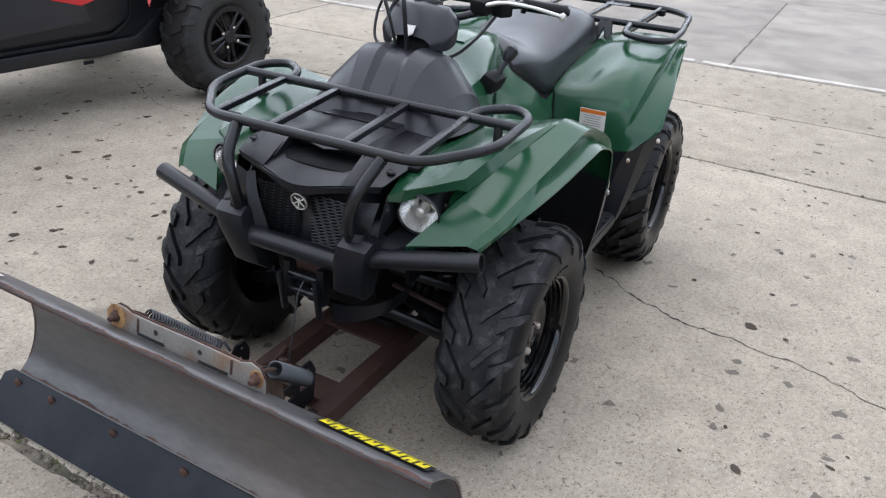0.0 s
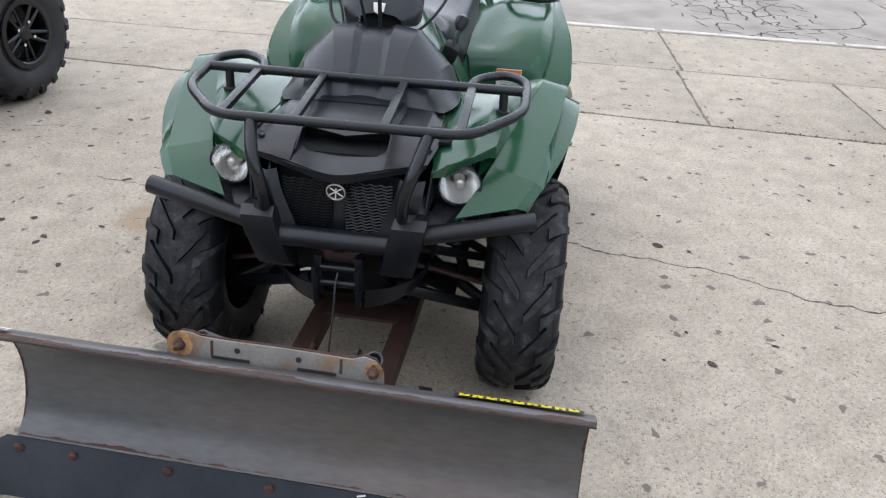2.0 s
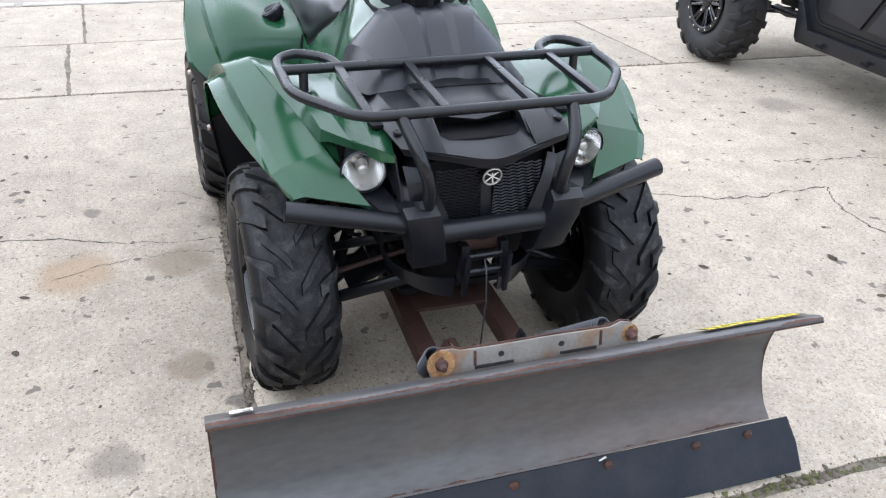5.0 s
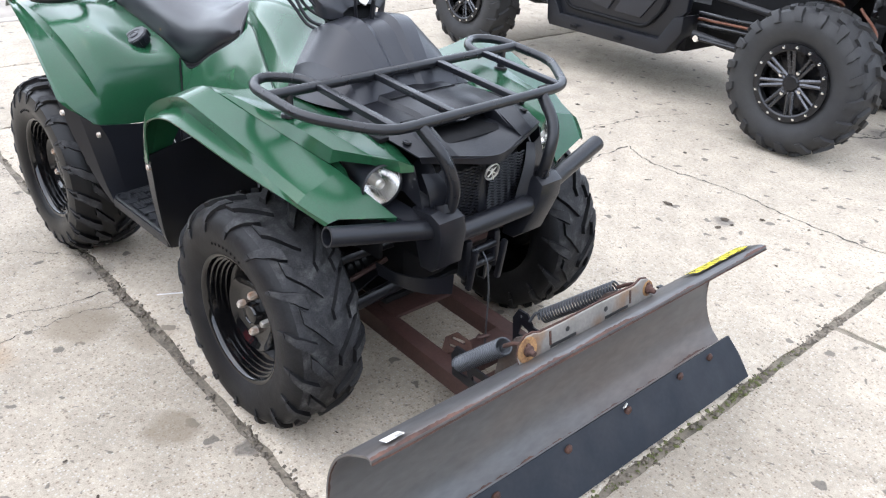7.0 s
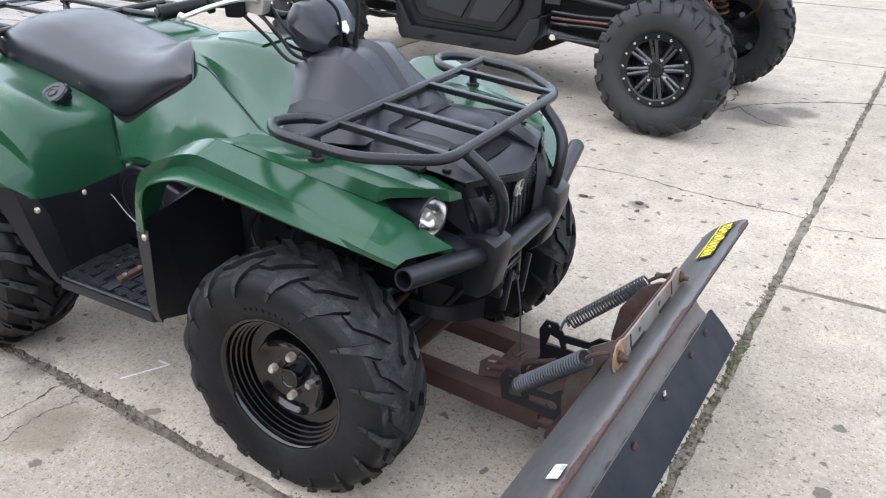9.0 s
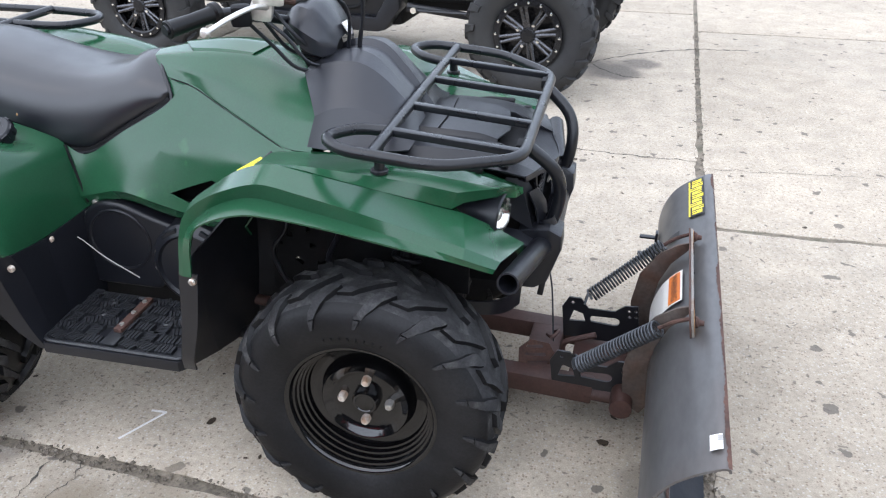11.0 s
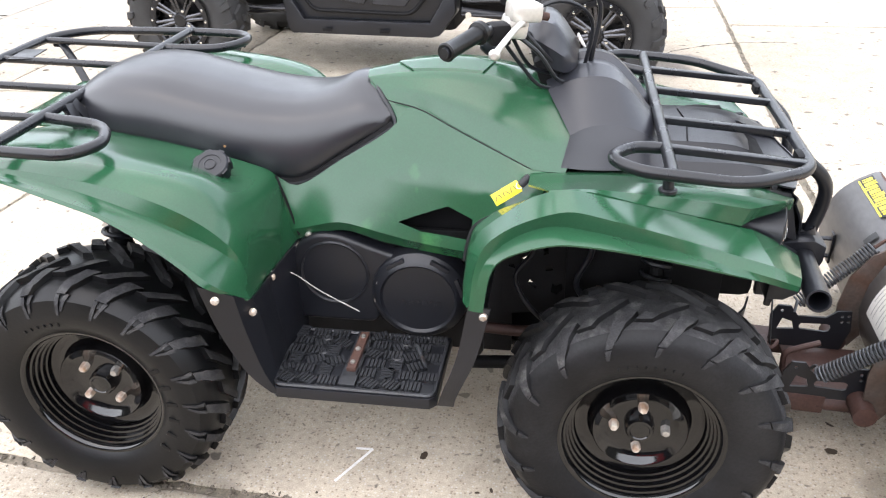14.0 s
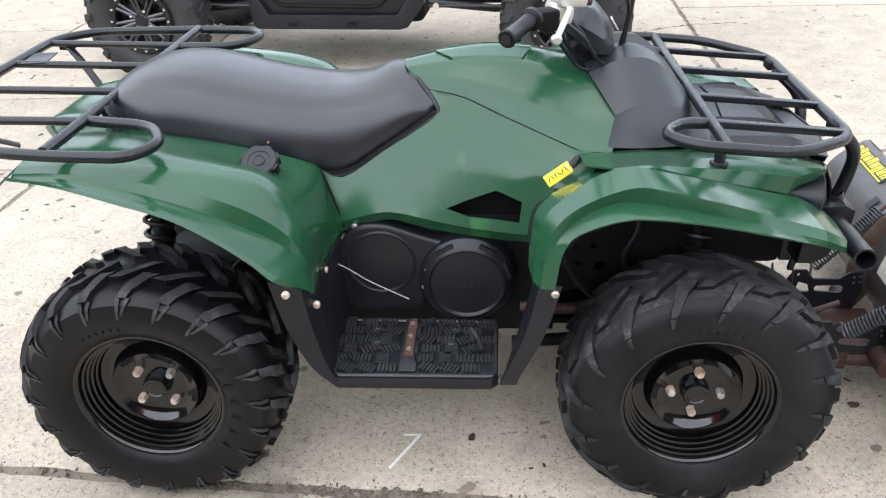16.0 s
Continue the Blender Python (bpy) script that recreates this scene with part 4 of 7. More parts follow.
    bm = loft([flip(r, s) for r in (
        [(1.40, -0.350, 0.725), (1.50, -0.345, 0.668), (1.562, -0.288, 0.634)],
        [(1.42, -0.31, 0.655), (1.52, -0.285, 0.640), (1.578, -0.255, 0.618)],
        [(1.46, -0.235, 0.650), (1.54, -0.225, 0.640), (1.592, -0.205, 0.612)]) ], 10, 3, thick=0.004, sharp=True)
    part("front_cheek", bm, BLACK, quad)
    # faceted black panel between hood, lamp and grille
    bm = loft([flip(r, s) for r in (
        [(1.36, -0.222, 0.775), (1.46, -0.224, 0.770), (1.545, -0.222, 0.745)],
        [(1.40, -0.235, 0.700), (1.50, -0.228, 0.690), (1.575, -0.212, 0.640)],
        [(1.46, -0.205, 0.66), (1.55, -0.190, 0.67), (1.600, -0.180, 0.612)],
        [(1.50, -0.165, 0.740), (1.555, -0.172, 0.735), (1.575, -0.160, 0.62)])], 10, 3, thick=0.004, sharp=True)
    part("grille_surround", bm, BLACK, quad)

# rear fenders: a rounded top, a hollow that runs out to a point, and a flare over the wheel
for s in (-1, 1):
    bm = loft([flip(r, s) for r in (
        [(0.420, -0.197, 0.574), (0.398, -0.192, 0.66), (0.374, -0.189, 0.733), (0.31, -0.195, 0.764), (0.21, -0.198, 0.790), (0.05, -0.20, 0.822), (-0.10, -0.20, 0.842), (-0.165, -0.20, 0.842)],
        [(0.400, -0.280, 0.556), (0.393, -0.28, 0.65), (0.368, -0.275, 0.738), (0.30, -0.270, 0.756), (0.21, -0.275, 0.790), (0.05, -0.28, 0.848), (-0.10, -0.283, 0.861), (-0.18, -0.285, 0.862)],
        [(0.390, -0.360, 0.552), (0.388, -0.37, 0.65), (0.364, -0.375, 0.735), (0.30, -0.38, 0.800), (0.21, -0.39, 0.831), (0.05, -0.39, 0.856), (-0.10, -0.397, 0.866), (-0.19, -0.40, 0.864)],
        [(0.398, -0.440, 0.562), (0.386, -0.440, 0.655), (0.362, -0.445, 0.733), (0.300, -0.450, 0.800), (0.213, -0.452, 0.830), (0.05, -0.455, 0.853), (-0.10, -0.459, 0.863), (-0.195, -0.458, 0.860)],
        [(0.401, -0.470, 0.570), (0.385, -0.470, 0.650), (0.360, -0.482, 0.705), (0.300, -0.492, 0.760), (0.200, -0.496, 0.806), (0.06, -0.494, 0.838), (-0.10, -0.490, 0.855), (-0.197, -0.482, 0.852)],
        [(0.402, -0.478, 0.572), (0.384, -0.478, 0.642), (0.352, -0.489, 0.684), (0.284, -0.502, 0.732), (0.185, -0.508, 0.780), (0.06, -0.505, 0.819), (-0.10, -0.497, 0.848), (-0.198, -0.488, 0.847)],
        [(0.404, -0.492, 0.576), (0.380, -0.503, 0.640), (0.345, -0.515, 0.682), (0.274, -0.528, 0.732), (0.180, -0.529, 0.779), (0.055, -0.520, 0.817), (-0.10, -0.508, 0.845), (-0.199, -0.494, 0.844)],
        [(0.405, -0.505, 0.580), (0.365, -0.560, 0.640), (0.325, -0.572, 0.682), (0.255, -0.572, 0.738), (0.160, -0.560, 0.788), (0.040, -0.543, 0.820), (-0.10, -0.524, 0.848), (-0.20, -0.508, 0.856)],
        [(0.402, -0.508, 0.578), (0.344, -0.579, 0.651), (0.310, -0.580, 0.686), (0.245, -0.577, 0.736), (0.150, -0.564, 0.784), (0.030, -0.546, 0.814), (-0.10, -0.526, 0.842), (-0.20, -0.509, 0.849)])], 40, 3, thick=0.004, sharp=(4, 5, 7))
    part("tail_flap", loft([flip(r, s) for r in ([(-0.166, -0.20, 0.842), (-0.191, -0.40, 0.864), (-0.201, -0.509, 0.852)], [(-0.20, -0.20, 0.825), (-0.225, -0.40, 0.84), (-0.235, -0.505, 0.825)])], 10, 3, thick=0.004), GREEN, quad, "green tail of the rear fender", deg=40)
    part("rear_fender", bm, GREEN, quad, "glossy dark green moulded rear fender", deg=40)

deck = [[(-0.10, 0.205, 0.836), (-0.17, 0.205, 0.843), (-0.235, 0.200, 0.838), (-0.258, 0.195, 0.815)], [(-0.10, 0.13, 0.838), (-0.18, 0.13, 0.848), (-0.29, 0.125, 0.844), (-0.318, 0.12, 0.815)], [(-0.10, 0.06, 0.834), (-0.18, 0.06, 0.842), (-0.30, 0.06, 0.838), (-0.325, 0.06, 0.808)]]
bm = loft(deck + [[(x, -y, z) for x, y, z in r] for r in reversed(deck)], 10, 3, thick=0.004)
part("tail_deck", bm, GREEN, quad, "green deck behind the seat", deg=40)
# fuel cap on the right
CAP = pose(0.2600, -0.284, 0.793, 90 + 30, 0, 0)
cap = part("fuel_cap", lathe([(-0.034, 0.038), (-0.006, 0.044), (0.0, 0.043), (0.004, 0.039), (0.004, 0.026), (0.0025, 0.025), (0.0025, 0.0)], 40, m=CAP), BLACK, quad, "black ribbed fuel cap", deg=40)
part("cap_button", lathe([(0.0025, 0.015), (0.0045, 0.015), (0.0055, 0.012), (0.0040, 0.011), (0.0040, 0.0)], 24, m=CAP), BLACK, cap)
for k in range(8):
    a = 2 * math.pi * (k + 0.5) / 8
    part("grip_rib", block((0.018, 0.026, 0.008), (0, 0, 0), 0.003), BLACK, cap).matrix_local = CAP @ pose(0, -0.012, 0) @ Matrix.Rotation(a, 4, "Y") @ pose(0, 0, 0.042)

# seat
def seat_rails():
    st = [(-0.165, 0.105, 0.850, 0.872, 0.828), (-0.13, 0.160, 0.845, 0.912, 0.812), (-0.05, 0.186, 0.840, 0.945, 0.800), (0.06, 0.192, 0.832, 0.948, 0.785), (0.18, 0.190, 0.818, 0.922, 0.762),
          (0.30, 0.186, 0.795, 0.897, 0.738), (0.42, 0.178, 0.770, 0.888, 0.714), (0.52, 0.165, 0.812, 0.898, 0.768), (0.60, 0.148, 0.855, 0.912, 0.818), (0.658, 0.132, 0.868, 0.898, 0.850)]
    rails = [[(x, -w * 0.97, zl) for x, w, zs, zt, zl in st], [(x, -w * 1.04, zl + 0.022) for x, w, zs, zt, zl in st], [(x, -w * 1.02, zs + 0.02) for x, w, zs, zt, zl in st],
             [(x, -w * 0.90, zs * 0.3 + zt * 0.7) for x, w, zs, zt, zl in st], [(x, -w * 0.68, zt - 0.008) for x, w, zs, zt, zl in st],
             [(x, -w * 0.36, zt + 0.003) for x, w, zs, zt, zl in st], [(x, 0, zt + 0.005) for x, w, zs, zt, zl in st]]
    # the nose ends in one slanting edge against the tank
    tip = [(0.653, -0.126, 0.846), (0.656, -0.131, 0.853), (0.654, -0.129, 0.864), (0.643, -0.114, 0.880), (0.626, -0.092, 0.897), (0.600, -0.052, 0.922), (0.584, 0.0, 0.932)]
    for r, p in zip(rails, tip):
        last = r[-1]
        for k, (x, y, z) in enumerate(r):
            u = max(0, (x - 0.40) / (0.658 - 0.40))
            r[k] = (x + u * (p[0] - last[0]), y + u ** 2 * (p[1] - last[1]), z + u ** 2 * (p[2] - last[2]))
    return rails + [[(x, -y, z) for x, y, z in r] for r in reversed(rails[:-1])]


bm = loft(seat_rails(), 34, 2)
bmesh.ops.holes_fill(bm, edges=[e for e in bm.edges if e.is_boundary])
part("seat", bm, VINYL, quad, "black vinyl saddle seat with a raised nose", deg=100)
for s in (-1, 1):
    bm = rod(catmull(flip([(-0.15, -0.125, 0.822), (-0.05, -0.186, 0.795), (0.18, -0.190, 0.757), (0.42, -0.180, 0.709), (0.54, -0.164, 0.772), (0.662, -0.134, 0.845)], s), 30)
             + catmull(flip([(0.660, -0.128, 0.860), (0.647, -0.112, 0.880), (0.629, -0.092, 0.897), (0.603, -0.052, 0.922), (0.587, -0.004, 0.932)], s), 12), 0.0052, 8)
    part("seat_trim", bm, BLACK, quad, "black rubber bead along the seat edge")
    part("seat_base", rod(catmull(flip([(-0.15, -0.118, 0.826), (-0.05, -0.178, 0.798), (0.18, -0.182, 0.760), (0.42, -0.172, 0.713), (0.54, -0.156, 0.776), (0.655, -0.124, 0.849)], s), 30), 0.012, 8), DEEP, quad)

part("seat_nick", block((0.006, 0.002, 0.008), (0.259, -0.1922, 0.801), 0.001, (0, 25, 0)), RUST_TAN, quad, "small pale tear in the seat")

# tank cover, side panels
bm = loft([
    [(0.640, -0.095, 0.895), (0.72, -0.118, 0.884), (0.80, -0.150, 0.856), (0.90, -0.192, 0.822), (0.992, -0.230, 0.791), (1.06, -0.240, 0.790)],
    [(0.60, -0.062, 0.922), (0.71, -0.104, 0.918), (0.80, -0.128, 0.908), (0.90, -0.160, 0.886), (0.99, -0.188, 0.860), (1.085, -0.212, 0.856)],
    [(0.582, -0.045, 0.934), (0.70, -0.068, 0.951), (0.80, -0.078, 0.956), (0.88, -0.085, 0.949), (0.98, -0.112, 0.926), (1.05, -0.120, 0.928)],
    [(0.575, 0.0, 0.940), (0.70, 0.0, 0.966), (0.80, 0.0, 0.972), (0.88, 0.0, 0.966), (0.98, 0.0, 0.945), (1.05, 0.0, 0.940)],
    [(0.582, 0.045, 0.934), (0.70, 0.068, 0.951), (0.80, 0.078, 0.956), (0.88, 0.085, 0.949), (0.98, 0.112, 0.926), (1.05, 0.120, 0.928)],
    [(0.60, 0.062, 0.922), (0.71, 0.104, 0.918), (0.80, 0.128, 0.908), (0.90, 0.160, 0.886), (0.99, 0.188, 0.860), (1.085, 0.212, 0.856)],
    [(0.640, 0.095, 0.895), (0.72, 0.118, 0.884), (0.80, 0.150, 0.856), (0.90, 0.192, 0.822), (0.992, 0.230, 0.791), (1.06, 0.240, 0.790)]], 20, 4, thick=0.004)
part("tank_cover", bm, GREEN, quad, "glossy green tank cover", deg=55)
bm = loft([[(0.70, -0.056, 0.951), (0.78, -0.068, 0.955), (0.855, -0.070, 0.952)], [(0.69, -0.050, 0.960), (0.78, -0.060, 0.965), (0.862, -0.062, 0.961)], [(0.65, 0, 0.962), (0.78, 0, 0.976), (0.885, 0, 0.970)],
           [(0.69, 0.050, 0.960), (0.78, 0.060, 0.965), (0.862, 0.062, 0.961)], [(0.70, 0.056, 0.951), (0.78, 0.068, 0.955), (0.855, 0.070, 0.952)]], 12, 4, thick=0.004, sharp=(1, 3))
part("tank_lid", bm, GREEN, quad, "raised green lid on the tank", deg=60)
for s in (-1, 1):
    part("tank_seam", rod(catmull(flip([(0.655, -0.107, 0.8945), (0.72, -0.124, 0.8845), (0.80, -0.1565, 0.8555), (0.90, -0.1985, 0.8215), (0.992, -0.2365, 0.7905)], s), 24), 0.0013, 6), DEEP, quad, "dark seam below the tank cover")
OPENING = [(0.680, 0.646), (0.800, 0.692), (0.860, 0.672), (0.854, 0.624), (0.735, 0.628)]
for s in (-1, 1):
    bm = loft([flip(r, s) for r in (
        [(0.374, -0.188, 0.733), (0.42, -0.182, 0.704), (0.54, -0.167, 0.772), (0.655, -0.140, 0.841), (0.70, -0.114, 0.887), (0.80, -0.1515, 0.8555), (0.90, -0.1935, 0.8215), (0.992, -0.2315, 0.7905), (1.03, -0.246, 0.787)],
        [(0.387, -0.205, 0.66), (0.43, -0.205, 0.65), (0.54, -0.205, 0.700), (0.655, -0.198, 0.745), (0.72, -0.194, 0.765), (0.80, -0.212, 0.755), (0.89, -0.242, 0.745), (0.97, -0.28, 0.745), (1.01, -0.32, 0.75)],
        [(0.400, -0.212, 0.600), (0.44, -0.222, 0.612), (0.54, -0.236, 0.640), (0.64, -0.243, 0.622), (0.72, -0.248, 0.606), (0.79, -0.258, 0.600), (0.86, -0.275, 0.600), (0.90, -0.296, 0.610), (0.925, -0.33, 0.63)],
        [(0.408, -0.205, 0.570), (0.45, -0.212, 0.585), (0.54, -0.222, 0.614), (0.64, -0.228, 0.592), (0.72, -0.232, 0.578), (0.79, -0.242, 0.572), (0.86, -0.258, 0.572), (0.90, -0.280, 0.583), (0.925, -0.31, 0.60)])], 28, 4, sharp=(2,), cut=OPENING)
    bmesh.ops.solidify(bm, geom=bm.faces[:], thickness=-0.004 * s)
    # corner between seat nose and tank
    vs = [bm.verts.new(flip([p], s)[0]) for p in ((0.655, -0.139, 0.842), (0.585, -0.050, 0.930), (0.64, -0.094, 0.893), (0.70, -0.113, 0.886))]
    bm.faces.new(vs)
    part("side_panel", bm, GREEN, quad, "green side panel with a dark vent opening", deg=24)
    part("vent_backing", block((0.22, 0.01, 0.12), (0.775, s * 0.165, 0.66), 0.004), DEEP, quad)
    bm = rod(catmull(flip([(0.378, -0.193, 0.732), (0.389, -0.201, 0.704), (0.402, -0.2065, 0.667), (0.416, -0.2150, 0.630), (0.427, -0.2175, 0.588)], s), 6), 0.0034, 6)
    part("panel_gap", bm, DEEP, quad)

# cowl: dome with a raised centre and flat facets
half = [[(1.050, -0.234, 0.800), (1.10, -0.242, 0.800), (1.17, -0.245, 0.803), (1.24, -0.235, 0.806), (1.285, -0.215, 0.806)],
        [(1.066, -0.214, 0.868), (1.105, -0.205, 0.885), (1.17, -0.190, 0.885), (1.235, -0.172, 0.858), (1.29, -0.165, 0.812)],
        [(1.012, -0.120, 0.938), (1.08, -0.122, 0.968), (1.15, -0.112, 0.966), (1.215, -0.095, 0.915), (1.290, -0.085, 0.818)],
        [(1.005, -0.050, 0.945), (1.08, -0.052, 0.980), (1.15, -0.052, 0.976), (1.21, -0.048, 0.925), (1.288, -0.045, 0.822)],
        [(1.005, -0.030, 0.936), (1.08, -0.030, 0.967), (1.15, -0.030, 0.963), (1.205, -0.030, 0.912), (1.285, -0.030, 0.816)],
        [(1.005, 0, 0.936), (1.08, 0, 0.968), (1.15, 0, 0.964), (1.205, 0, 0.913), (1.285, 0, 0.816)]]
bm = loft(half + [[(x, -y, z) for x, y, z in r] for r in reversed(half[:-1])], 18, 3, thick=0.004, sharp=(1, 2, 3, 4, 6, 7, 8, 9))
part("cowl", bm, COWL, quad, "charcoal plastic front cowl dome", deg=50)

# hood: a raised middle panel, a sloping front and a scoop cut under a pointed brow
mid = [[(1.240, -0.128, 0.806), (1.36, -0.128, 0.806), (1.43, -0.122, 0.800), (1.470, -0.116, 0.790)],
       [(1.240, -0.110, 0.826), (1.36, -0.110, 0.824), (1.43, -0.106, 0.818), (1.468, -0.102, 0.806)],
       [(1.240, 0, 0.832), (1.36, 0, 0.829), (1.43, 0, 0.820), (1.484, 0, 0.794)]]
bm = loft(mid + [[(x, -y, z) for x, y, z in r] for r in reversed(mid[:-1])], 14, 3, thick=0.004, sharp=True)
part("hood", bm, BLACK, quad, "black grained plastic hood", deg=30)
# floor of the scoop, which runs out to the lip
bm = loft([[(1.420, -0.112, 0.772), (1.425, 0, 0.768), (1.420, 0.112, 0.772)], [(1.490, -0.112, 0.772), (1.500, 0, 0.764), (1.490, 0.112, 0.772)],
           [(1.540, -0.165, 0.766), (1.580, 0, 0.746), (1.540, 0.165, 0.766)], [(1.552, -0.212, 0.764), (1.606, 0, 0.740), (1.552, 0.212, 0.764)]], 16, 3, thick=0.004)
part("hood_front", bm, BLACK, quad, "sloping black hood front", deg=40)
for s in (-1, 1):
    bm = prism([(1.40, 0.765), (1.484, 0.765), (1.540, 0.768), (1.480, 0.800), (1.40, 0.806)], 0.006, 0.001, pose(0, s * 0.113 - 0.003, 0, 90, 0, 0))
    part("scoop_side", bm, BLACK, quad)
    bm = loft([flip(r, s) for r in ([(1.240, -0.226, 0.780), (1.36, -0.228, 0.784), (1.47, -0.228, 0.784), (1.552, -0.212, 0.765)], [(1.240, -0.190, 0.808), (1.36, -0.190, 0.808), (1.47, -0.182, 0.800), (1.566, -0.165, 0.761)],
                                    [(1.240, -0.120, 0.814), (1.36, -0.120, 0.813), (1.47, -0.116, 0.801), (1.579, -0.113, 0.755)])], 14, 3, thick=0.004, sharp=True)
    part("hood_side", bm, BLACK, quad, "black hood shoulder", deg=40)
    part("hood_plug", lathe([(-0.002, 0.011), (0.002, 0.011), (0.004, 0.008), (0.002, 0.006), (0.002, 0)], 16, m=pose(1.50, s * 0.205, 0.785, 76, 0, s * 14)), BLACK, quad)
    part("hood_vent", block((0.20, 0.03, 0.012), (1.36, s * 0.240, 0.786), 0.004), DEEP, quad)
bm = loft([[(1.552, -0.212, 0.766), (1.580, -0.11, 0.754), (1.608, 0, 0.742), (1.580, 0.11, 0.754), (1.552, 0.212, 0.766)],
           [(1.550, -0.205, 0.748), (1.577, -0.11, 0.734), (1.604, 0, 0.718), (1.577, 0.11, 0.734), (1.550, 0.205, 0.748)],
           [(1.530, -0.19, 0.746), (1.540, -0.11, 0.730), (1.550, 0, 0.712), (1.540, 0.11, 0.730), (1.530, 0.19, 0.746)]], 20, 2, thick=0.004, sharp=True)
part("hood_lip", bm, BLACK, quad, "black pointed hood lip over the grille", deg=24)
part("scoop_recess", block((0.02, 0.22, 0.05), (1.425, 0, 0.785), 0.003), DEEP, quad)
part("hood_seam", rod([(1.33, -0.112, 0.8265), (1.335, -0.05, 0.830), (1.34, 0, 0.832), (1.335, 0.05, 0.830), (1.33, 0.112, 0.8265)], 0.0016, 6), DEEP, quad)

# grille: dark box with a raised rib and rows of short mesh bars
grille = part("grille", block((0.06, 0.32, 0.20), (1.510, 0, 0.615), 0.008, (0, -6, 0)), DEEP, quad, "black mesh grille")
part("grille_rib", block((0.02, 0.030, 0.20), (1.552, 0, 0.612), 0.006, (0, -6, 0)), BLACK, grille)
for row in range(22):
    z = 0.532 + row * 0.0084
    for s in (-1, 1):
        wave = [(1.556 + 0.0008 * row, s * (0.016 + 0.0062 * k), z + 0.0022 * math.sin(k * math.pi / 2 + row * 0.5)) for k in range(20)]
        part("mesh_bar", rod(wave, 0.0022, 5), BLACK, grille)
for s in (-1, 1):
    # slanted panel each side, which narrows the opening downward
    bm = loft([flip(r, s) for r in ([(1.566, -0.150, 0.728), (1.576, -0.138, 0.68), (1.588, -0.088, 0.560)], [(1.574, -0.172, 0.724), (1.594, -0.158, 0.69), (1.600, -0.130, 0.560)],
                                    [(1.560, -0.212, 0.728), (1.580, -0.205, 0.68), (1.590, -0.190, 0.560)])], 8, 2, thick=0.004, sharp=True)
    part("grille_cheek", bm, BLACK, grille)

# round emblem, plain ring and bars
em = lathe([(0, 0.024), (0.004, 0.024), (0.005, 0.0225), (0.004, 0.021), (0, 0.021)], 32, m=pose(1.586, 0, 0.690, 0, 0, -90) @ pose(0, 0, 0, -14, 0, 0))
for k in range(3):
    block((0.003, 0.041, 0.0030), (1.588, 0, 0.690), 0.001, (30 + 60 * k, -14, 0), em)
part("round_emblem", em, CAST, quad, "round silver emblem with spokes")
part("emblem_disc", lathe([(0, 0.022), (0.001, 0.022), (0.001, 0)], 32, m=pose(1.584, 0, 0.690, 0, 0, -90) @ pose(0, 0, 0, -14, 0, 0)), INK, quad)

# bumper
for s in (-1, 1):
    bm = prism([(-0.050, 0.075), (0.020, 0.082), (0.048, 0.066), (0.050, 0.025), (0.020, -0.075), (-0.010, -0.098), (-0.050, -0.098), (-0.052, -0.02)], 0.085, 0.010,
               pose(1.592, s * 0.186 - 0.0425, 0.566, 90, 0, 0))
    for v in bm.verts:
        v.co.y -= s * 0.035 * (0.645 - v.co.z) / 0.17
    part("bumper_bracket", bm, BLACK, quad, "chunky black bumper bracket", deg=30)
    bm = hollow(bmesh.new(), (1.596, s * 0.215, 0.600), (1.556, s * 0.480, 0.648), 0.0235)
    part("bumper_tube", bm, BLACK, quad, "black open-ended bumper tube")
    bm = rod(fillet([(1.597, s * 0.172, 0.60), (1.628, s * 0.163, 0.69), (1.622, s * 0.192, 0.775), (1.550, s * 0.212, 0.838)], 0.06, 7), 0.0152, 16)
    part("bumper_upright", bm, TUBE, quad, "bent black rack support tube")
    part("upright_collar", lathe([(-0.01, 0.021), (0.01, 0.021)], 16, m=pose(1.602, s * 0.178, 0.648, 72, 0, 90)), BLACK, quad)
    part("rack_clamp", block((0.03, 0.045, 0.022), (1.545, s * 0.235, 0.845), 0.005), DEEP, quad)
part("bumper_crossbar", rod([(1.606, -0.135, 0.570), (1.606, 0.135, 0.570)], 0.026, 20), BLACK, quad, "black bumper crossbar")

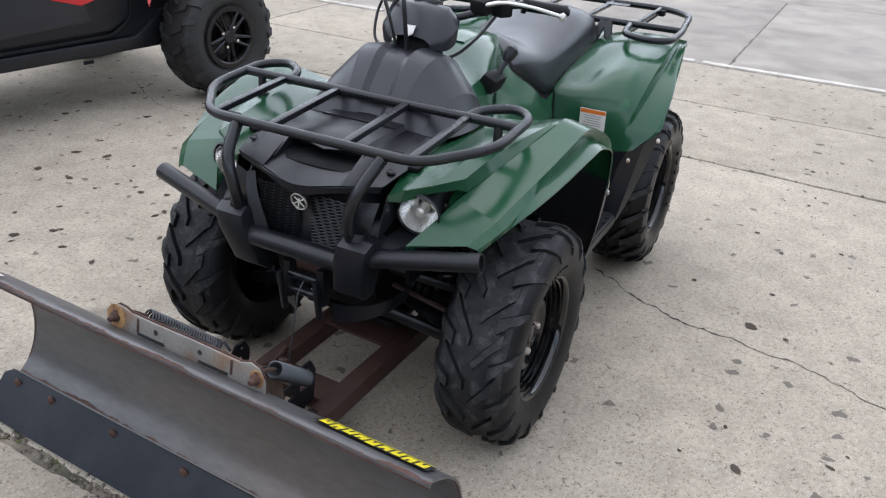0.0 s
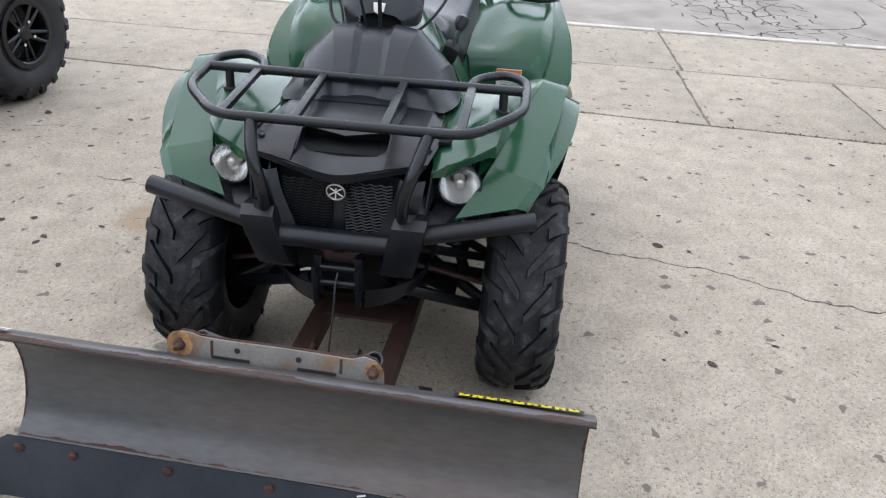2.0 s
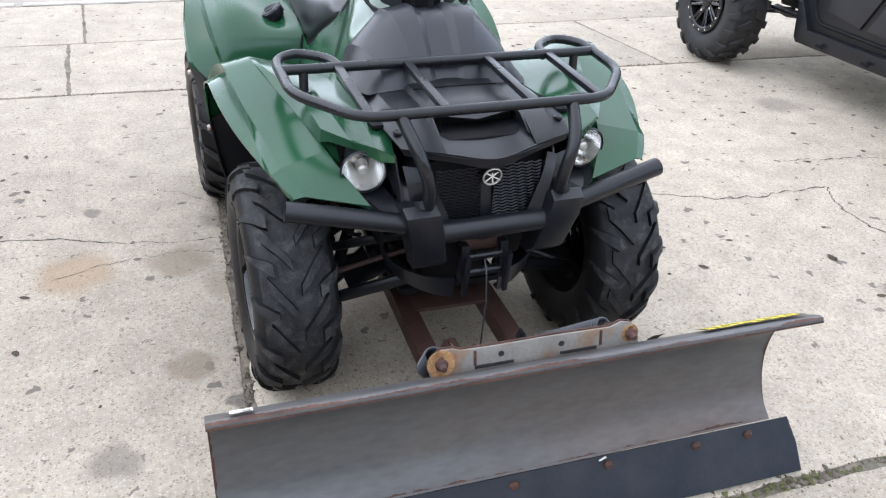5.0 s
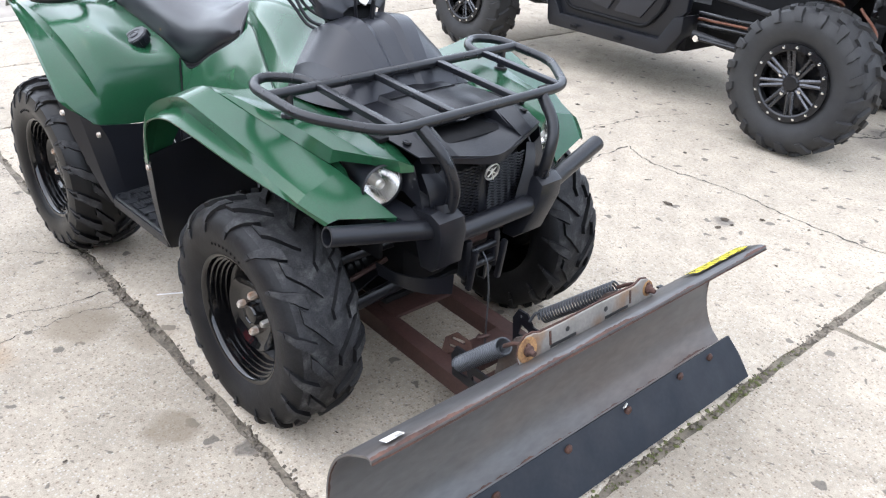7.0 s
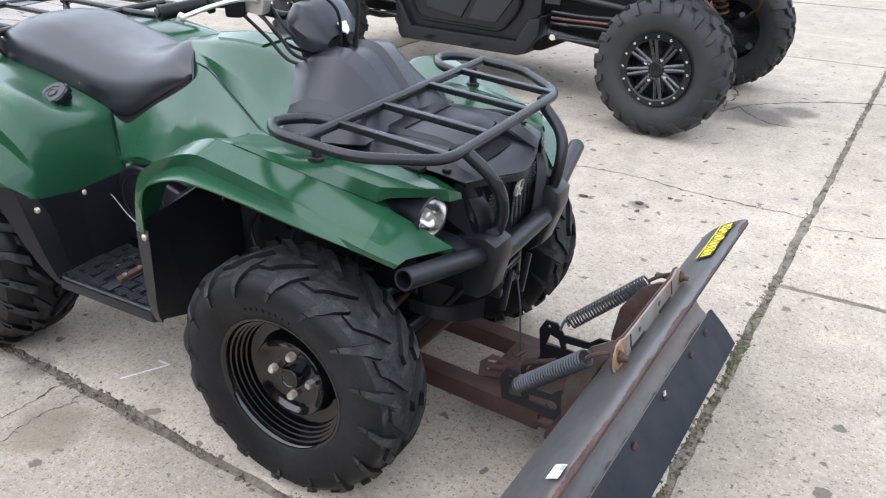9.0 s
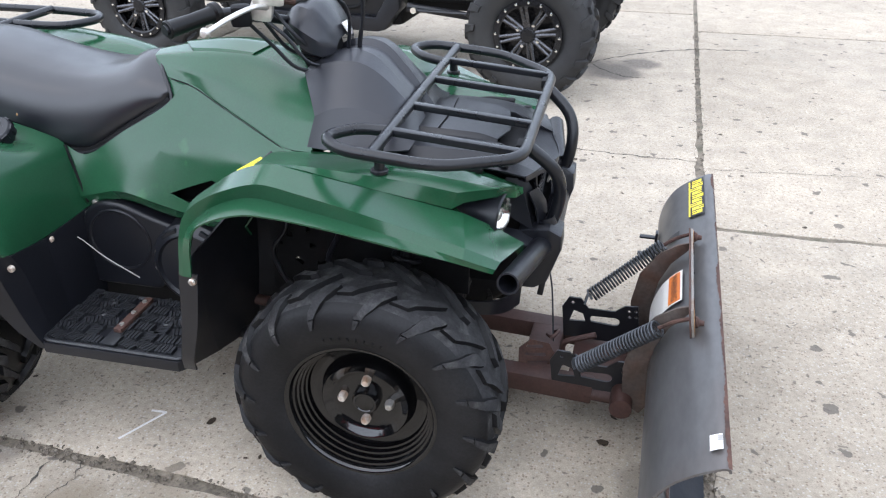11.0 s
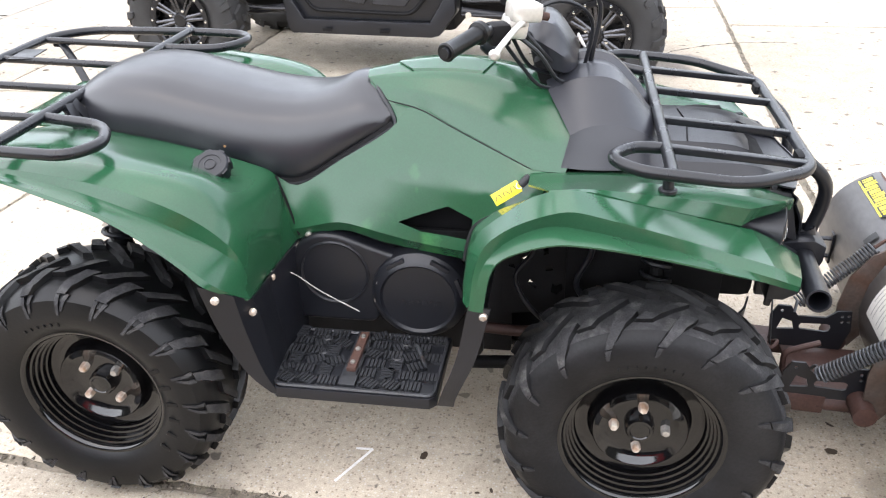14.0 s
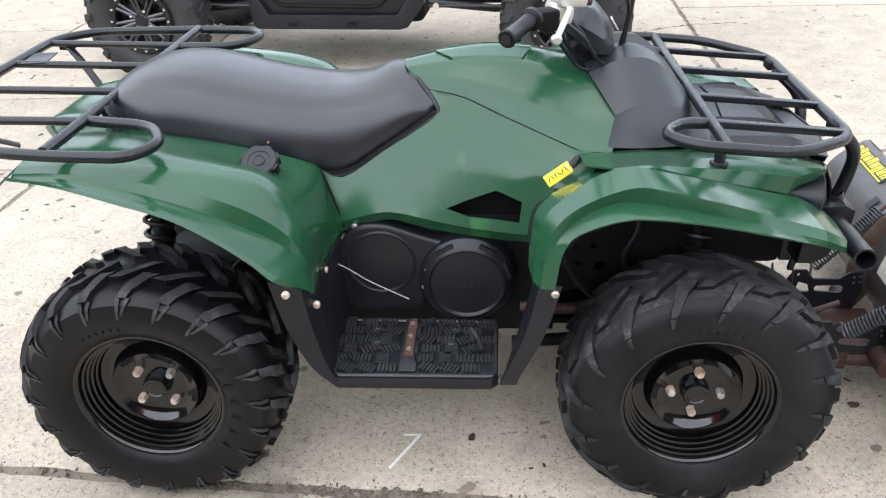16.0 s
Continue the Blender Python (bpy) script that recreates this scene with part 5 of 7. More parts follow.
# winch, fairlead and cable under the bumper
winch = part("winch", rod([(1.50, -0.10, 0.515), (1.50, 0.10, 0.515)], 0.045, 20), DEEP, quad, "small black electric winch")
part("cable_drum", rod([(1.52, -0.05, 0.50), (1.52, 0.05, 0.50)], 0.036, 20), RUST, winch, "rusty wound cable drum")
for s in (-1, 1):
    part("fairlead_plate", block((0.03, 0.022, 0.105), (1.565, s * 0.052, 0.455), 0.005), BLACK, winch)
    part("fairlead_roller", rod([(1.575, -0.045, 0.452 + s * 0.022), (1.575, 0.045, 0.452 + s * 0.022)], 0.011, 14), TUBE, winch)
    bm = loft([flip(r, s) for r in ([(1.40, -0.215, 0.425), (1.47, -0.190, 0.412), (1.515, -0.13, 0.398), (1.540, -0.062, 0.396)], [(1.40, -0.205, 0.385), (1.465, -0.180, 0.368), (1.510, -0.12, 0.345), (1.536, -0.062, 0.337)],
                                    [(1.40, -0.15, 0.372), (1.45, -0.14, 0.358), (1.49, -0.10, 0.340), (1.51, -0.062, 0.334)])], 12, 3, thick=0.005, sharp=(1,))
    part("skid_wing", bm, BLACK, quad, "curved black skid plate below the winch")
    part("hook_arm", block((0.016, 0.014, 0.12), (1.595, s * 0.055, 0.43), 0.004, (0, 8, 0)), BLACK, winch)
cable = rod(fillet([(1.578, 0.0, 0.462), (1.600, -0.002, 0.440), (1.615, -0.005, 0.36), (1.630, -0.02, 0.205)], 0.02), 0.0024, 8)
cable_t = tagged(part("winch_cable", cable, SPRING), "thin steel winch cable hooked to the push frame", "cable")

# front rack
rack_path = [(1.552, -0.305, 0.846), (1.40, -0.425, 0.862), (1.195, -0.425, 0.880), (1.140, -0.365, 0.882), (1.195, -0.290, 0.878), (1.262, -0.275, 0.870)]
rack = part("front_rack", rod(fillet(list(reversed(rack_path)) + flip(rack_path, 1), 0.055, 7), 0.0125, 14), TUBE, quad, "black tubular steel front rack")
for y, d in ((-0.285, 0.0), (-0.108, 0.006), (0.108, 0.006), (0.285, 0.0)):
    part("rack_bar", block((0.285, 0.022, 0.016), (1.405, y, 0.862), 0.004, (0, 5, 0)), TUBE, rack)
part("rack_cross_tube", rod([(1.262, -0.42, 0.874), (1.262, 0.42, 0.874)], 0.0125, 14), TUBE, rack)
for s in (-1, 1):
    part("rack_post", rod([(1.264, s * 0.369, 0.812), (1.262, s * 0.368, 0.872)], 0.0115, 14), TUBE, rack)

# rear rack
loop = [(-0.492, 0.0, 0.912), (-0.500, -0.36, 0.910), (-0.420, -0.462, 0.906), (-0.10, -0.500, 0.898), (0.060, -0.500, 0.893), (0.102, -0.430, 0.893), (0.052, -0.322, 0.893), (-0.115, -0.300, 0.899)]
rack2 = part("rear_rack", rod(fillet(list(reversed(loop)) + flip(loop[1:], 1), 0.055, 7), 0.0125, 14), TUBE, quad, "black tubular steel rear rack")
part("rack_cross_tube", rod([(-0.112, -0.492, 0.902), (-0.112, 0.492, 0.902)], 0.0125, 14), TUBE, rack2)
for y in (-0.305, -0.098, 0.112, 0.315):
    part("rack_bar", rod([(-0.112, y, 0.899), (-0.488, y * 1.02, 0.909)], 0.0100, 12), TUBE, rack2)
for s in (-1, 1):
    for y in (0.225, 0.185):
        part("rack_post", block((0.016, 0.030, 0.090), (-0.085, s * y, 0.862), 0.003, (s * (12 if y > 0.2 else -16), -28, 0)), TUBE, rack2)
    part("post_foot", block((0.060, 0.075, 0.006), (-0.060, s * 0.205, 0.828), 0.002, (0, 14, 0)), TUBE, rack2)
    part("rack_stay", rod([(-0.452, s * 0.330, 0.902), (-0.395, s * 0.285, 0.862), (-0.330, s * 0.225, 0.812)], 0.012, 8, flat=0.5), TUBE, rack2, "flat steel rack stay")
    part("stay_clamp", block((0.040, 0.030, 0.024), (-0.455, s * 0.335, 0.900), 0.005), DEEP, rack2)
part("plate_tab", block((0.065, 0.10, 0.003), (-0.440, 0.150, 0.914), 0.001, (0, 0, 8)), TUBE, rack2, "small black metal tab")

# handlebar, levers, pod, cables
bars = part("handlebar", rod(fillet([(0.815, -0.362, 1.080), (0.885, -0.225, 1.096), (0.955, -0.09, 1.05), (0.975, -0.05, 1.04), (0.975, 0.05, 1.04), (0.955, 0.09, 1.05), (0.885, 0.225, 1.096), (0.815, 0.362, 1.080)], 0.05), 0.011, 12), TUBE, quad, "black steel handlebar")
for s in (-1, 1):
    d = Vector((0.060, -s * 0.118, 0.015)).normalized()
    a = Vector((0.818, s * 0.352, 1.080))
    p = [a + d * k for k in (-0.004, 0.0, 0.004, 0.055, 0.108, 0.112, 0.124)]
    part("grip", rod(p, [0.017, 0.0195, 0.018, 0.0165, 0.0175, 0.024, 0.024], 18), RUBBER, bars, "black rubber grip")
    part("grip_hole", lathe([(0, 0.004), (0.001, 0.004), (0.001, 0)], 10, m=Matrix.Translation(a - d * 0.0045) @ (-d).to_track_quat("Y", "Z").to_matrix().to_4x4()), INK, bars)
    lev = [(0.955, s * 0.165, 1.092), (0.952, s * 0.22, 1.105), (0.935, s * 0.30, 1.100), (0.915, s * 0.372, 1.085)]
    bm = rod(catmull(lev, 14), [0.008] * 4 + [0.0065] * 11, 10, flat=0.8)
    merge(bm, lathe([(-0.010, 0), (-0.008, 0.007), (0, 0.0115), (0.008, 0.007), (0.010, 0)], 14, m=pose(0.914, s * 0.378, 1.084)))
    part("brake_lever", bm, CAST, bars, "cast silver brake lever")
    part("lever_clamp", block((0.05, 0.06, 0.045), (0.935, s * 0.150, 1.085), 0.012, (0, 10, s * -20)), CAST if s < 0 else DEEP, bars)
    part("switch_box", block((0.045, 0.05, 0.045), (0.905, s * 0.195, 1.08), 0.010, (0, 0, s * -25)), DEEP, bars)
part("brake_reservoir", block((0.07, 0.055, 0.04), (0.955, -0.155, 1.118), 0.010, (0, 6, 24)), CAST, bars, "pale cast brake fluid reservoir")
part("reservoir_bolt", rod([(0.985, -0.135, 1.105), (1.005, -0.125, 1.10)], 0.009, 12), RUST, bars)
st = [(0.950, 0.065, 1.055, 1.030), (0.980, 0.098, 1.078, 1.012), (1.015, 0.110, 1.074, 0.985), (1.052, 0.098, 1.036, 0.972), (1.074, 0.060, 1.000, 0.975)]
bm = loft([[(x, -w, zl) for x, w, zt, zl in st], [(x, -w * 1.05, zl * 0.5 + zt * 0.5) for x, w, zt, zl in st], [(x, -w * 0.72, zt) for x, w, zt, zl in st], [(x + 0.006, 0, zt + 0.008) for x, w, zt, zl in st],
           [(x, w * 0.72, zt) for x, w, zt, zl in st], [(x, w * 1.05, zl * 0.5 + zt * 0.5) for x, w, zt, zl in st], [(x, w, zl) for x, w, zt, zl in st]], 14, 3, thick=0.004)
pod = part("instrument_pod", bm, COWL, bars, "black beaked instrument pod", deg=40)
part("pod_badge", prism([(-0.017, 0.016), (0.017, 0.016), (0.014, -0.008), (0, -0.018), (-0.014, -0.008)], 0.004, 0.001, pose(1.083, 0, 1.020, 58, 0, 90)), WHITE, pod, "small pale shield badge")
part("pod_screen", block((0.045, 0.075, 0.018), (0.975, 0.0, 1.082), 0.008, (0, -14, 0)), INK, pod, "dark instrument screen")
part("steering_stem", rod([(1.005, 0, 0.93), (0.975, 0, 1.045)], 0.022, 14), DEEP, bars)
part("stem_clutter", block((0.07, 0.13, 0.07), (1.015, 0, 0.965), 0.02, (0, -20, 0)), DEEP, bars)
for k, pts in enumerate(([(0.955, -0.15, 1.11), (1.03, -0.13, 1.135), (1.10, -0.06, 1.08), (1.09, -0.03, 0.96)], 
                         [(0.91, -0.19, 1.07), (0.95, -0.14, 1.00), (0.99, -0.12, 0.95), (1.03, -0.10, 0.935)], [(0.91, 0.19, 1.07), (0.96, 0.15, 1.0), (1.0, 0.10, 0.95), (1.05, 0.06, 0.945)],
                         [(0.945, -0.12, 1.08), (1.00, -0.12, 1.02), (1.04, -0.08, 0.97), (1.05, -0.02, 0.94)], 
                         [(0.955, -0.10, 1.12), (1.04, -0.05, 1.16), (1.115, 0.0, 1.11), (1.105, 0.01, 0.965)], [(0.93, -0.17, 1.08), (0.99, -0.16, 1.03), (1.03, -0.14, 0.97), (1.06, -0.08, 0.945)],
                         [(0.93, -0.14, 1.06), (0.97, -0.10, 0.985), (1.02, -0.07, 0.96), (1.05, -0.05, 0.945)])):
    part("cable", rod(catmull(pts, 18), 0.0045 if k != 4 else 0.006, 8), BLACK, bars, "black control cable")
# gear selector on the left
knob = part("gear_lever", rod(catmull([(0.895, 0.19, 0.875), (0.87, 0.20, 0.915), (0.842, 0.208, 0.945)], 8), 0.008, 10), BLACK, quad, "black gear lever with a round knob")
part("knob", rod([(0.862, 0.204, 0.925), (0.852, 0.206, 0.940), (0.838, 0.21, 0.955), (0.830, 0.212, 0.962)], [0.010, 0.020, 0.021, 0.012], 16), BLACK, knob)
part("lever_boot", block((0.09, 0.05, 0.05), (0.905, 0.185, 0.872), 0.014, (-24, 0, 0)), DEEP, knob)

# yellow key tag hanging from the ignition key at the right fender
tx = Vector((0.060, 0.024, 0.033)).normalized()
tz = Vector((0.20, -0.85, 0.50))
tz = (tz - tx * tz.dot(tx)).normalized()
TAG = Matrix.Translation((0.938, -0.295, 0.762)) @ Matrix((tx, tz.cross(tx), tz)).transposed().to_4x4()
tag = tagged(part("key_tag", prism([(-0.034, -0.014), (0.030, -0.014), (0.035, 0), (0.030, 0.014), (-0.034, 0.014)], 0.002, 0.0005), YELLOW), "yellow plastic key tag with scribbled writing", "key tag")
tag.matrix_world = TAG
for k in range(6):
    part("scribble", block((0.0018, 0.012, 0.0006), (0, 0, 0), 0), INK, tag).matrix_local = pose(-0.026 + 0.009 * k, 0.001 * (k % 3), 0.0006, 0, 0, (-30, 20, -10, 35, -20, 12)[k])
part("key_head", block((0.030, 0.018, 0.010), (0, 0, 0), 0.005), BLACK, tag, "black key head").matrix_local = pose(0.046, 0.002, 0.002, 0, 0, 12)
part("key_ring", rod([(0.030 + 0.007 * math.cos(a), 0.007 * math.sin(a), 0.001) for a in (k / 12 * 6.283 for k in range(12))], 0.001, 6, closed=True), CHROME, tag)

# white and orange caution label on the left rear fender
lm = pose(0.397, 0.352, 0.645, 0, 90, 0) @ pose(0, 0, 0, 0, 6, 0)
lab = part("caution_label", block((0.105, 0.092, 0.002), (0, 0, 0), 0.0004), WHITE, quad, "white caution label with an orange header")
lab.matrix_local = lm
part("label_header", block((0.014, 0.089, 0.0022), (-0.044, 0, 0.0006), 0), ORANGE, lab)
for k in range(9):
    part("print_line", block((0.003, (0.062, 0.058, 0.05, 0.064, 0.06, 0.04, 0.062, 0.055, 0.03)[k], 0.0006), (-0.028 + k * 0.0085, 0, 0.0013), 0), GREYINK, lab)

# footwells: board with raised tread blocks, side guards
for s in (-1, 1):
    board = part("foot_board", prism([(0.372, 0.245), (0.806, 0.250), (0.803, 0.478), (0.788, 0.494), (0.430, 0.494), (0.412, 0.478)], 0.030, 0.005, pose(0, 0, 0.338) @ Matrix.Diagonal((1, s, 1, 1))), BLACK, quad, "black plastic foot board with a knobbly tread")
    rnd = random.Random(5)
    for a in range(8):
        for b in range(6):
            x, y = 0.432 + a * 0.049 + (0.015 if b % 2 else 0), 0.276 + b * 0.037
            if abs(x - 0.592) < 0.030 or x > 0.775:
                continue
            comb = [(-0.022, 0.0)] + [q for k in range(5) for q in ((-0.022 + 0.0092 * k, 0.010), (-0.0155 + 0.0092 * k, 0.010), (-0.0150 + 0.0092 * k, 0.004), (-0.0135 + 0.0092 * k, 0.004))][:-1] + [(0.0225, 0.0)]
            part("tread_block", prism(comb, 0.030, 0, pose(x, s * y, 0.337, 0, 0, s * rnd.choice((-26, 0, 0, 24, 90))) @ pose(0, -0.015, 0, 90, 0, 0)), TREAD, board, deg=20)
    part("board_rim", rod(fillet([(0.412, s * 0.262, 0.342), (0.800, s * 0.268, 0.342), (0.797, s * 0.486, 0.342), (0.424, s * 0.486, 0.342)], 0.02, 4, closed=True), 0.005, 6, closed=True), TREAD, board)
    for x, y in ((0.50, 0.30), (0.505, 0.355), (0.70, 0.30), (0.69, 0.36)):
        part("drain_boss", lathe([(0, 0.015), (0.008, 0.014), (0.010, 0.010), (0.004, 0.008), (0.004, 0)], 14, m=pose(x, s * y, 0.338, 90, 0, 0)), TREAD, board)
    part("peg_frame", block((0.040, 0.215, 0.008), (0.592, s * 0.368, 0.343), 0.002), TREAD, board)
    part("peg_bar", block((0.022, 0.150, 0.014), (0.592, s * 0.352, 0.350), 0.003), RUST, board, "rusty steel foot peg bar")
    for y in (0.30, 0.352, 0.405):
        part("peg_bolt", lathe([(0, 0.007), (0.005, 0.006), (0.006, 0)], 8, m=pose(0.592, s * y, 0.356, 90, 0, 0)), ZINC, board)
    part("brake_pedal", rod([(0.745, s * 0.36, 0.35), (0.74, s * 0.36, 0.385), (0.755, s * 0.40, 0.39), (0.765, s * 0.40, 0.36)], 0.005, 8), SPRING, board)
    # front guard: narrow outer strip and the well behind it
    bm = loft([flip(r, s) for r in ([(0.930, -0.574, 0.640), (0.898, -0.554, 0.50), (0.852, -0.522, 0.37), (0.845, -0.508, 0.335)], [(0.885, -0.570, 0.640), (0.858, -0.550, 0.50), (0.818, -0.516, 0.37), (0.806, -0.496, 0.325)],
                                      [(0.895, -0.50, 0.66), (0.862, -0.46, 0.50), (0.835, -0.40, 0.35), (0.83, -0.38, 0.30)], [(0.93, -0.28, 0.72), (0.90, -0.25, 0.50), (0.88, -0.24, 0.36), (0.88, -0.24, 0.30)])], 14, 3, thick=0.004, sharp=True)
    part("front_mudguard", bm, BLACK, quad, "black plastic guard behind the front wheel")
    bm = loft([flip(r, s) for r in ([(0.332, -0.580, 0.652), (0.347, -0.550, 0.52), (0.385, -0.515, 0.38), (0.42, -0.496, 0.322)], [(0.388, -0.540, 0.608), (0.394, -0.525, 0.52), (0.415, -0.503, 0.38), (0.436, -0.492, 0.318)],
                                      [(0.408, -0.492, 0.574), (0.410, -0.47, 0.52), (0.420, -0.45, 0.37), (0.43, -0.44, 0.30)], [(0.396, -0.36, 0.551), (0.40, -0.36, 0.50), (0.415, -0.36, 0.37), (0.42, -0.36, 0.30)],
                                      [(0.424, -0.20, 0.572), (0.425, -0.20, 0.52), (0.425, -0.21, 0.38), (0.425, -0.22, 0.30)])], 14, 3, thick=0.004, sharp=True)
    part("rear_mudguard", bm, BLACK, quad, "black plastic guard before the rear wheel")
    for x, y, z in ((0.916, 0.574, 0.622), (0.366, 0.581, 0.621), (0.407, 0.500, 0.545), (0.396, 0.345, 0.541)):
        part("panel_bolt", lathe([(-0.004, 0.0085), (0.003, 0.0085), (0.006, 0.005), (0.006, 0)], 12, m=pose(x, s * y, z, 0, 0, 180 if s < 0 else 0)), ZINC if x > 0.5 else RUSTY_ZINC, quad)
    # inner wheel-well walls
    part("inner_wall", block((0.355, 0.012, 0.30), (1.2525, s * 0.22, 0.60), 0.004), DEEP, quad)
    gaps = [[(1.022, 0.570), (1.034, 0.574), (1.031, 0.604), (1.023, 0.606)], [(1.028, 0.528), (1.046, 0.531), (1.042, 0.544), (1.030, 0.541)], [(1.042, 0.470), (1.058, 0.464), (1.071, 0.478), (1.066, 0.497), (1.054, 0.488), (1.046, 0.494)],
            [(0.968, 0.556), (0.986, 0.552), (0.982, 0.566)], [(0.985, 0.49), (1.006, 0.476), (1.010, 0.486), (0.992, 0.502)], [(0.940, 0.536), (0.957, 0.530), (0.955, 0.540), (0.943, 0.548)]]
    part("frame_brace", rod(fillet([(0.86, s * 0.245, 0.375), (1.00, s * 0.250, 0.370), (1.12, s * 0.245, 0.420), (1.16, s * 0.240, 0.50)], 0.04), 0.014, 12), FRAME_RUST, quad, "rust-brown frame tube")
    part("brake_hose", rod(catmull([(0.94, s * 0.26, 0.70), (1.00, s * 0.275, 0.62), (0.96, s * 0.28, 0.54), (1.02, s * 0.30, 0.45), (1.12, s * 0.32, 0.42)], 24), 0.006, 8), BLACK, quad)
    part("brake_hose", rod(catmull([(1.10, s * 0.24, 0.72), (1.13, s * 0.27, 0.62), (1.10, s * 0.28, 0.53), (1.17, s * 0.30, 0.46)], 20), 0.007, 8), BLACK, quad)
    part("splash_guard", plate([(0.925, 0.40), (1.08, 0.42), (1.085, 0.74), (0.93, 0.74)], gaps, 0.006, pose(0, s * 0.22, 0, 90, 0, 0)), DEEP, quad)
    part("inner_wall", block((0.32, 0.012, 0.12), (0.18, s * 0.21, 0.66), 0.004), DEEP, quad)

# engine
engine = part("engine", block((0.46, 0.34, 0.32), (0.62, 0, 0.44), 0.05), DEEP, quad, "dark engine block behind black covers")
for s in (-1, 1):
    shell = fillet([(0.405, 0.36, 0), (0.402, 0.51, 0), (0.425, 0.575, 0), (0.470, 0.604, 0), (0.530, 0.606, 0), (0.590, 0.582, 0), (0.655, 0.560, 0), (0.700, 0.552, 0), (0.705, 0.52, 0), (0.650, 0.505, 0), (0.625, 0.46, 0), (0.62, 0.36, 0)], 0.03, 4, closed=True)
    bm = prism([(v.x, v.y) for v in shell], 0.05, 0.012, pose(0, s * 0.215 - 0.025, 0, 90, 0, 0), seg=3)
    belt = part("belt_cover", bm, BLACK, engine, "black moulded belt cover", deg=40)
    part("cover_ring", lathe([(0.0, 0.088), (0.004, 0.088), (0.006, 0.084), (0.004, 0.080), (0.0, 0.080)], 44, m=pose(0.515, s * 0.238, 0.500, 0, 0, 180 if s < 0 else 0)), BLACK, belt)
    bm = lathe([(0.0, 0.125), (0.045, 0.118), (0.062, 0.104), (0.066, 0.094), (0.060, 0.088), (0.062, 0.0)], 44, m=pose(0.727, s * 0.205, 0.455, 0, 0, 180 if s < 0 else 0))
    ribs = []
    for a0 in (60, 120, 20):
        a = radians(a0)
        ribs.append(block((0.05, 0.012, 0.012), (0.727 + 0.106 * math.cos(a), s * 0.262, 0.455 + 0.106 * math.sin(a)), 0.004, (0, -a0 + 90, 0)))
    cover = part("clutch_cover", bm, BLACK, engine, "round black clutch cover", deg=30)
    for rib in ribs:
        part("cover_rib", rib, BLACK, cover)
    for k in range(6):
        part("embossed_bar", block((0.011, 0.002, 0.013), (0.692 + 0.017 * k, s * 0.268, 0.445), 0.0008), BLACK, engine)
    for x, y, z in ((0.454, 0.225, 0.594), (0.425, 0.225, 0.56), (0.631, 0.258, 0.489), (0.622, 0.255, 0.44)):
        part("cover_bolt", lathe([(-0.012, 0.008), (0.004, 0.008), (0.006, 0.004), (0.006, 0)], 10, m=pose(x, s * y, z, 0, 0, 180 if s < 0 else 0)), ZINC, engine)
    # pale rod painted in as the highlight on the guard's top edge
    part("overflow_hose", rod(catmull([(0.355, s * 0.27, 0.510), (0.408, s * 0.27, 0.513), (0.49, s * 0.285, 0.472), (0.585, s * 0.290, 0.424)], 14), 0.0016, 6), GREYINK, engine, "thin pale line drawn as the lit edge of the footwell guard")
    part("inner_side", block((0.56, 0.012, 0.34), (0.67, s * 0.190, 0.44), 0.004), DEEP, quad)

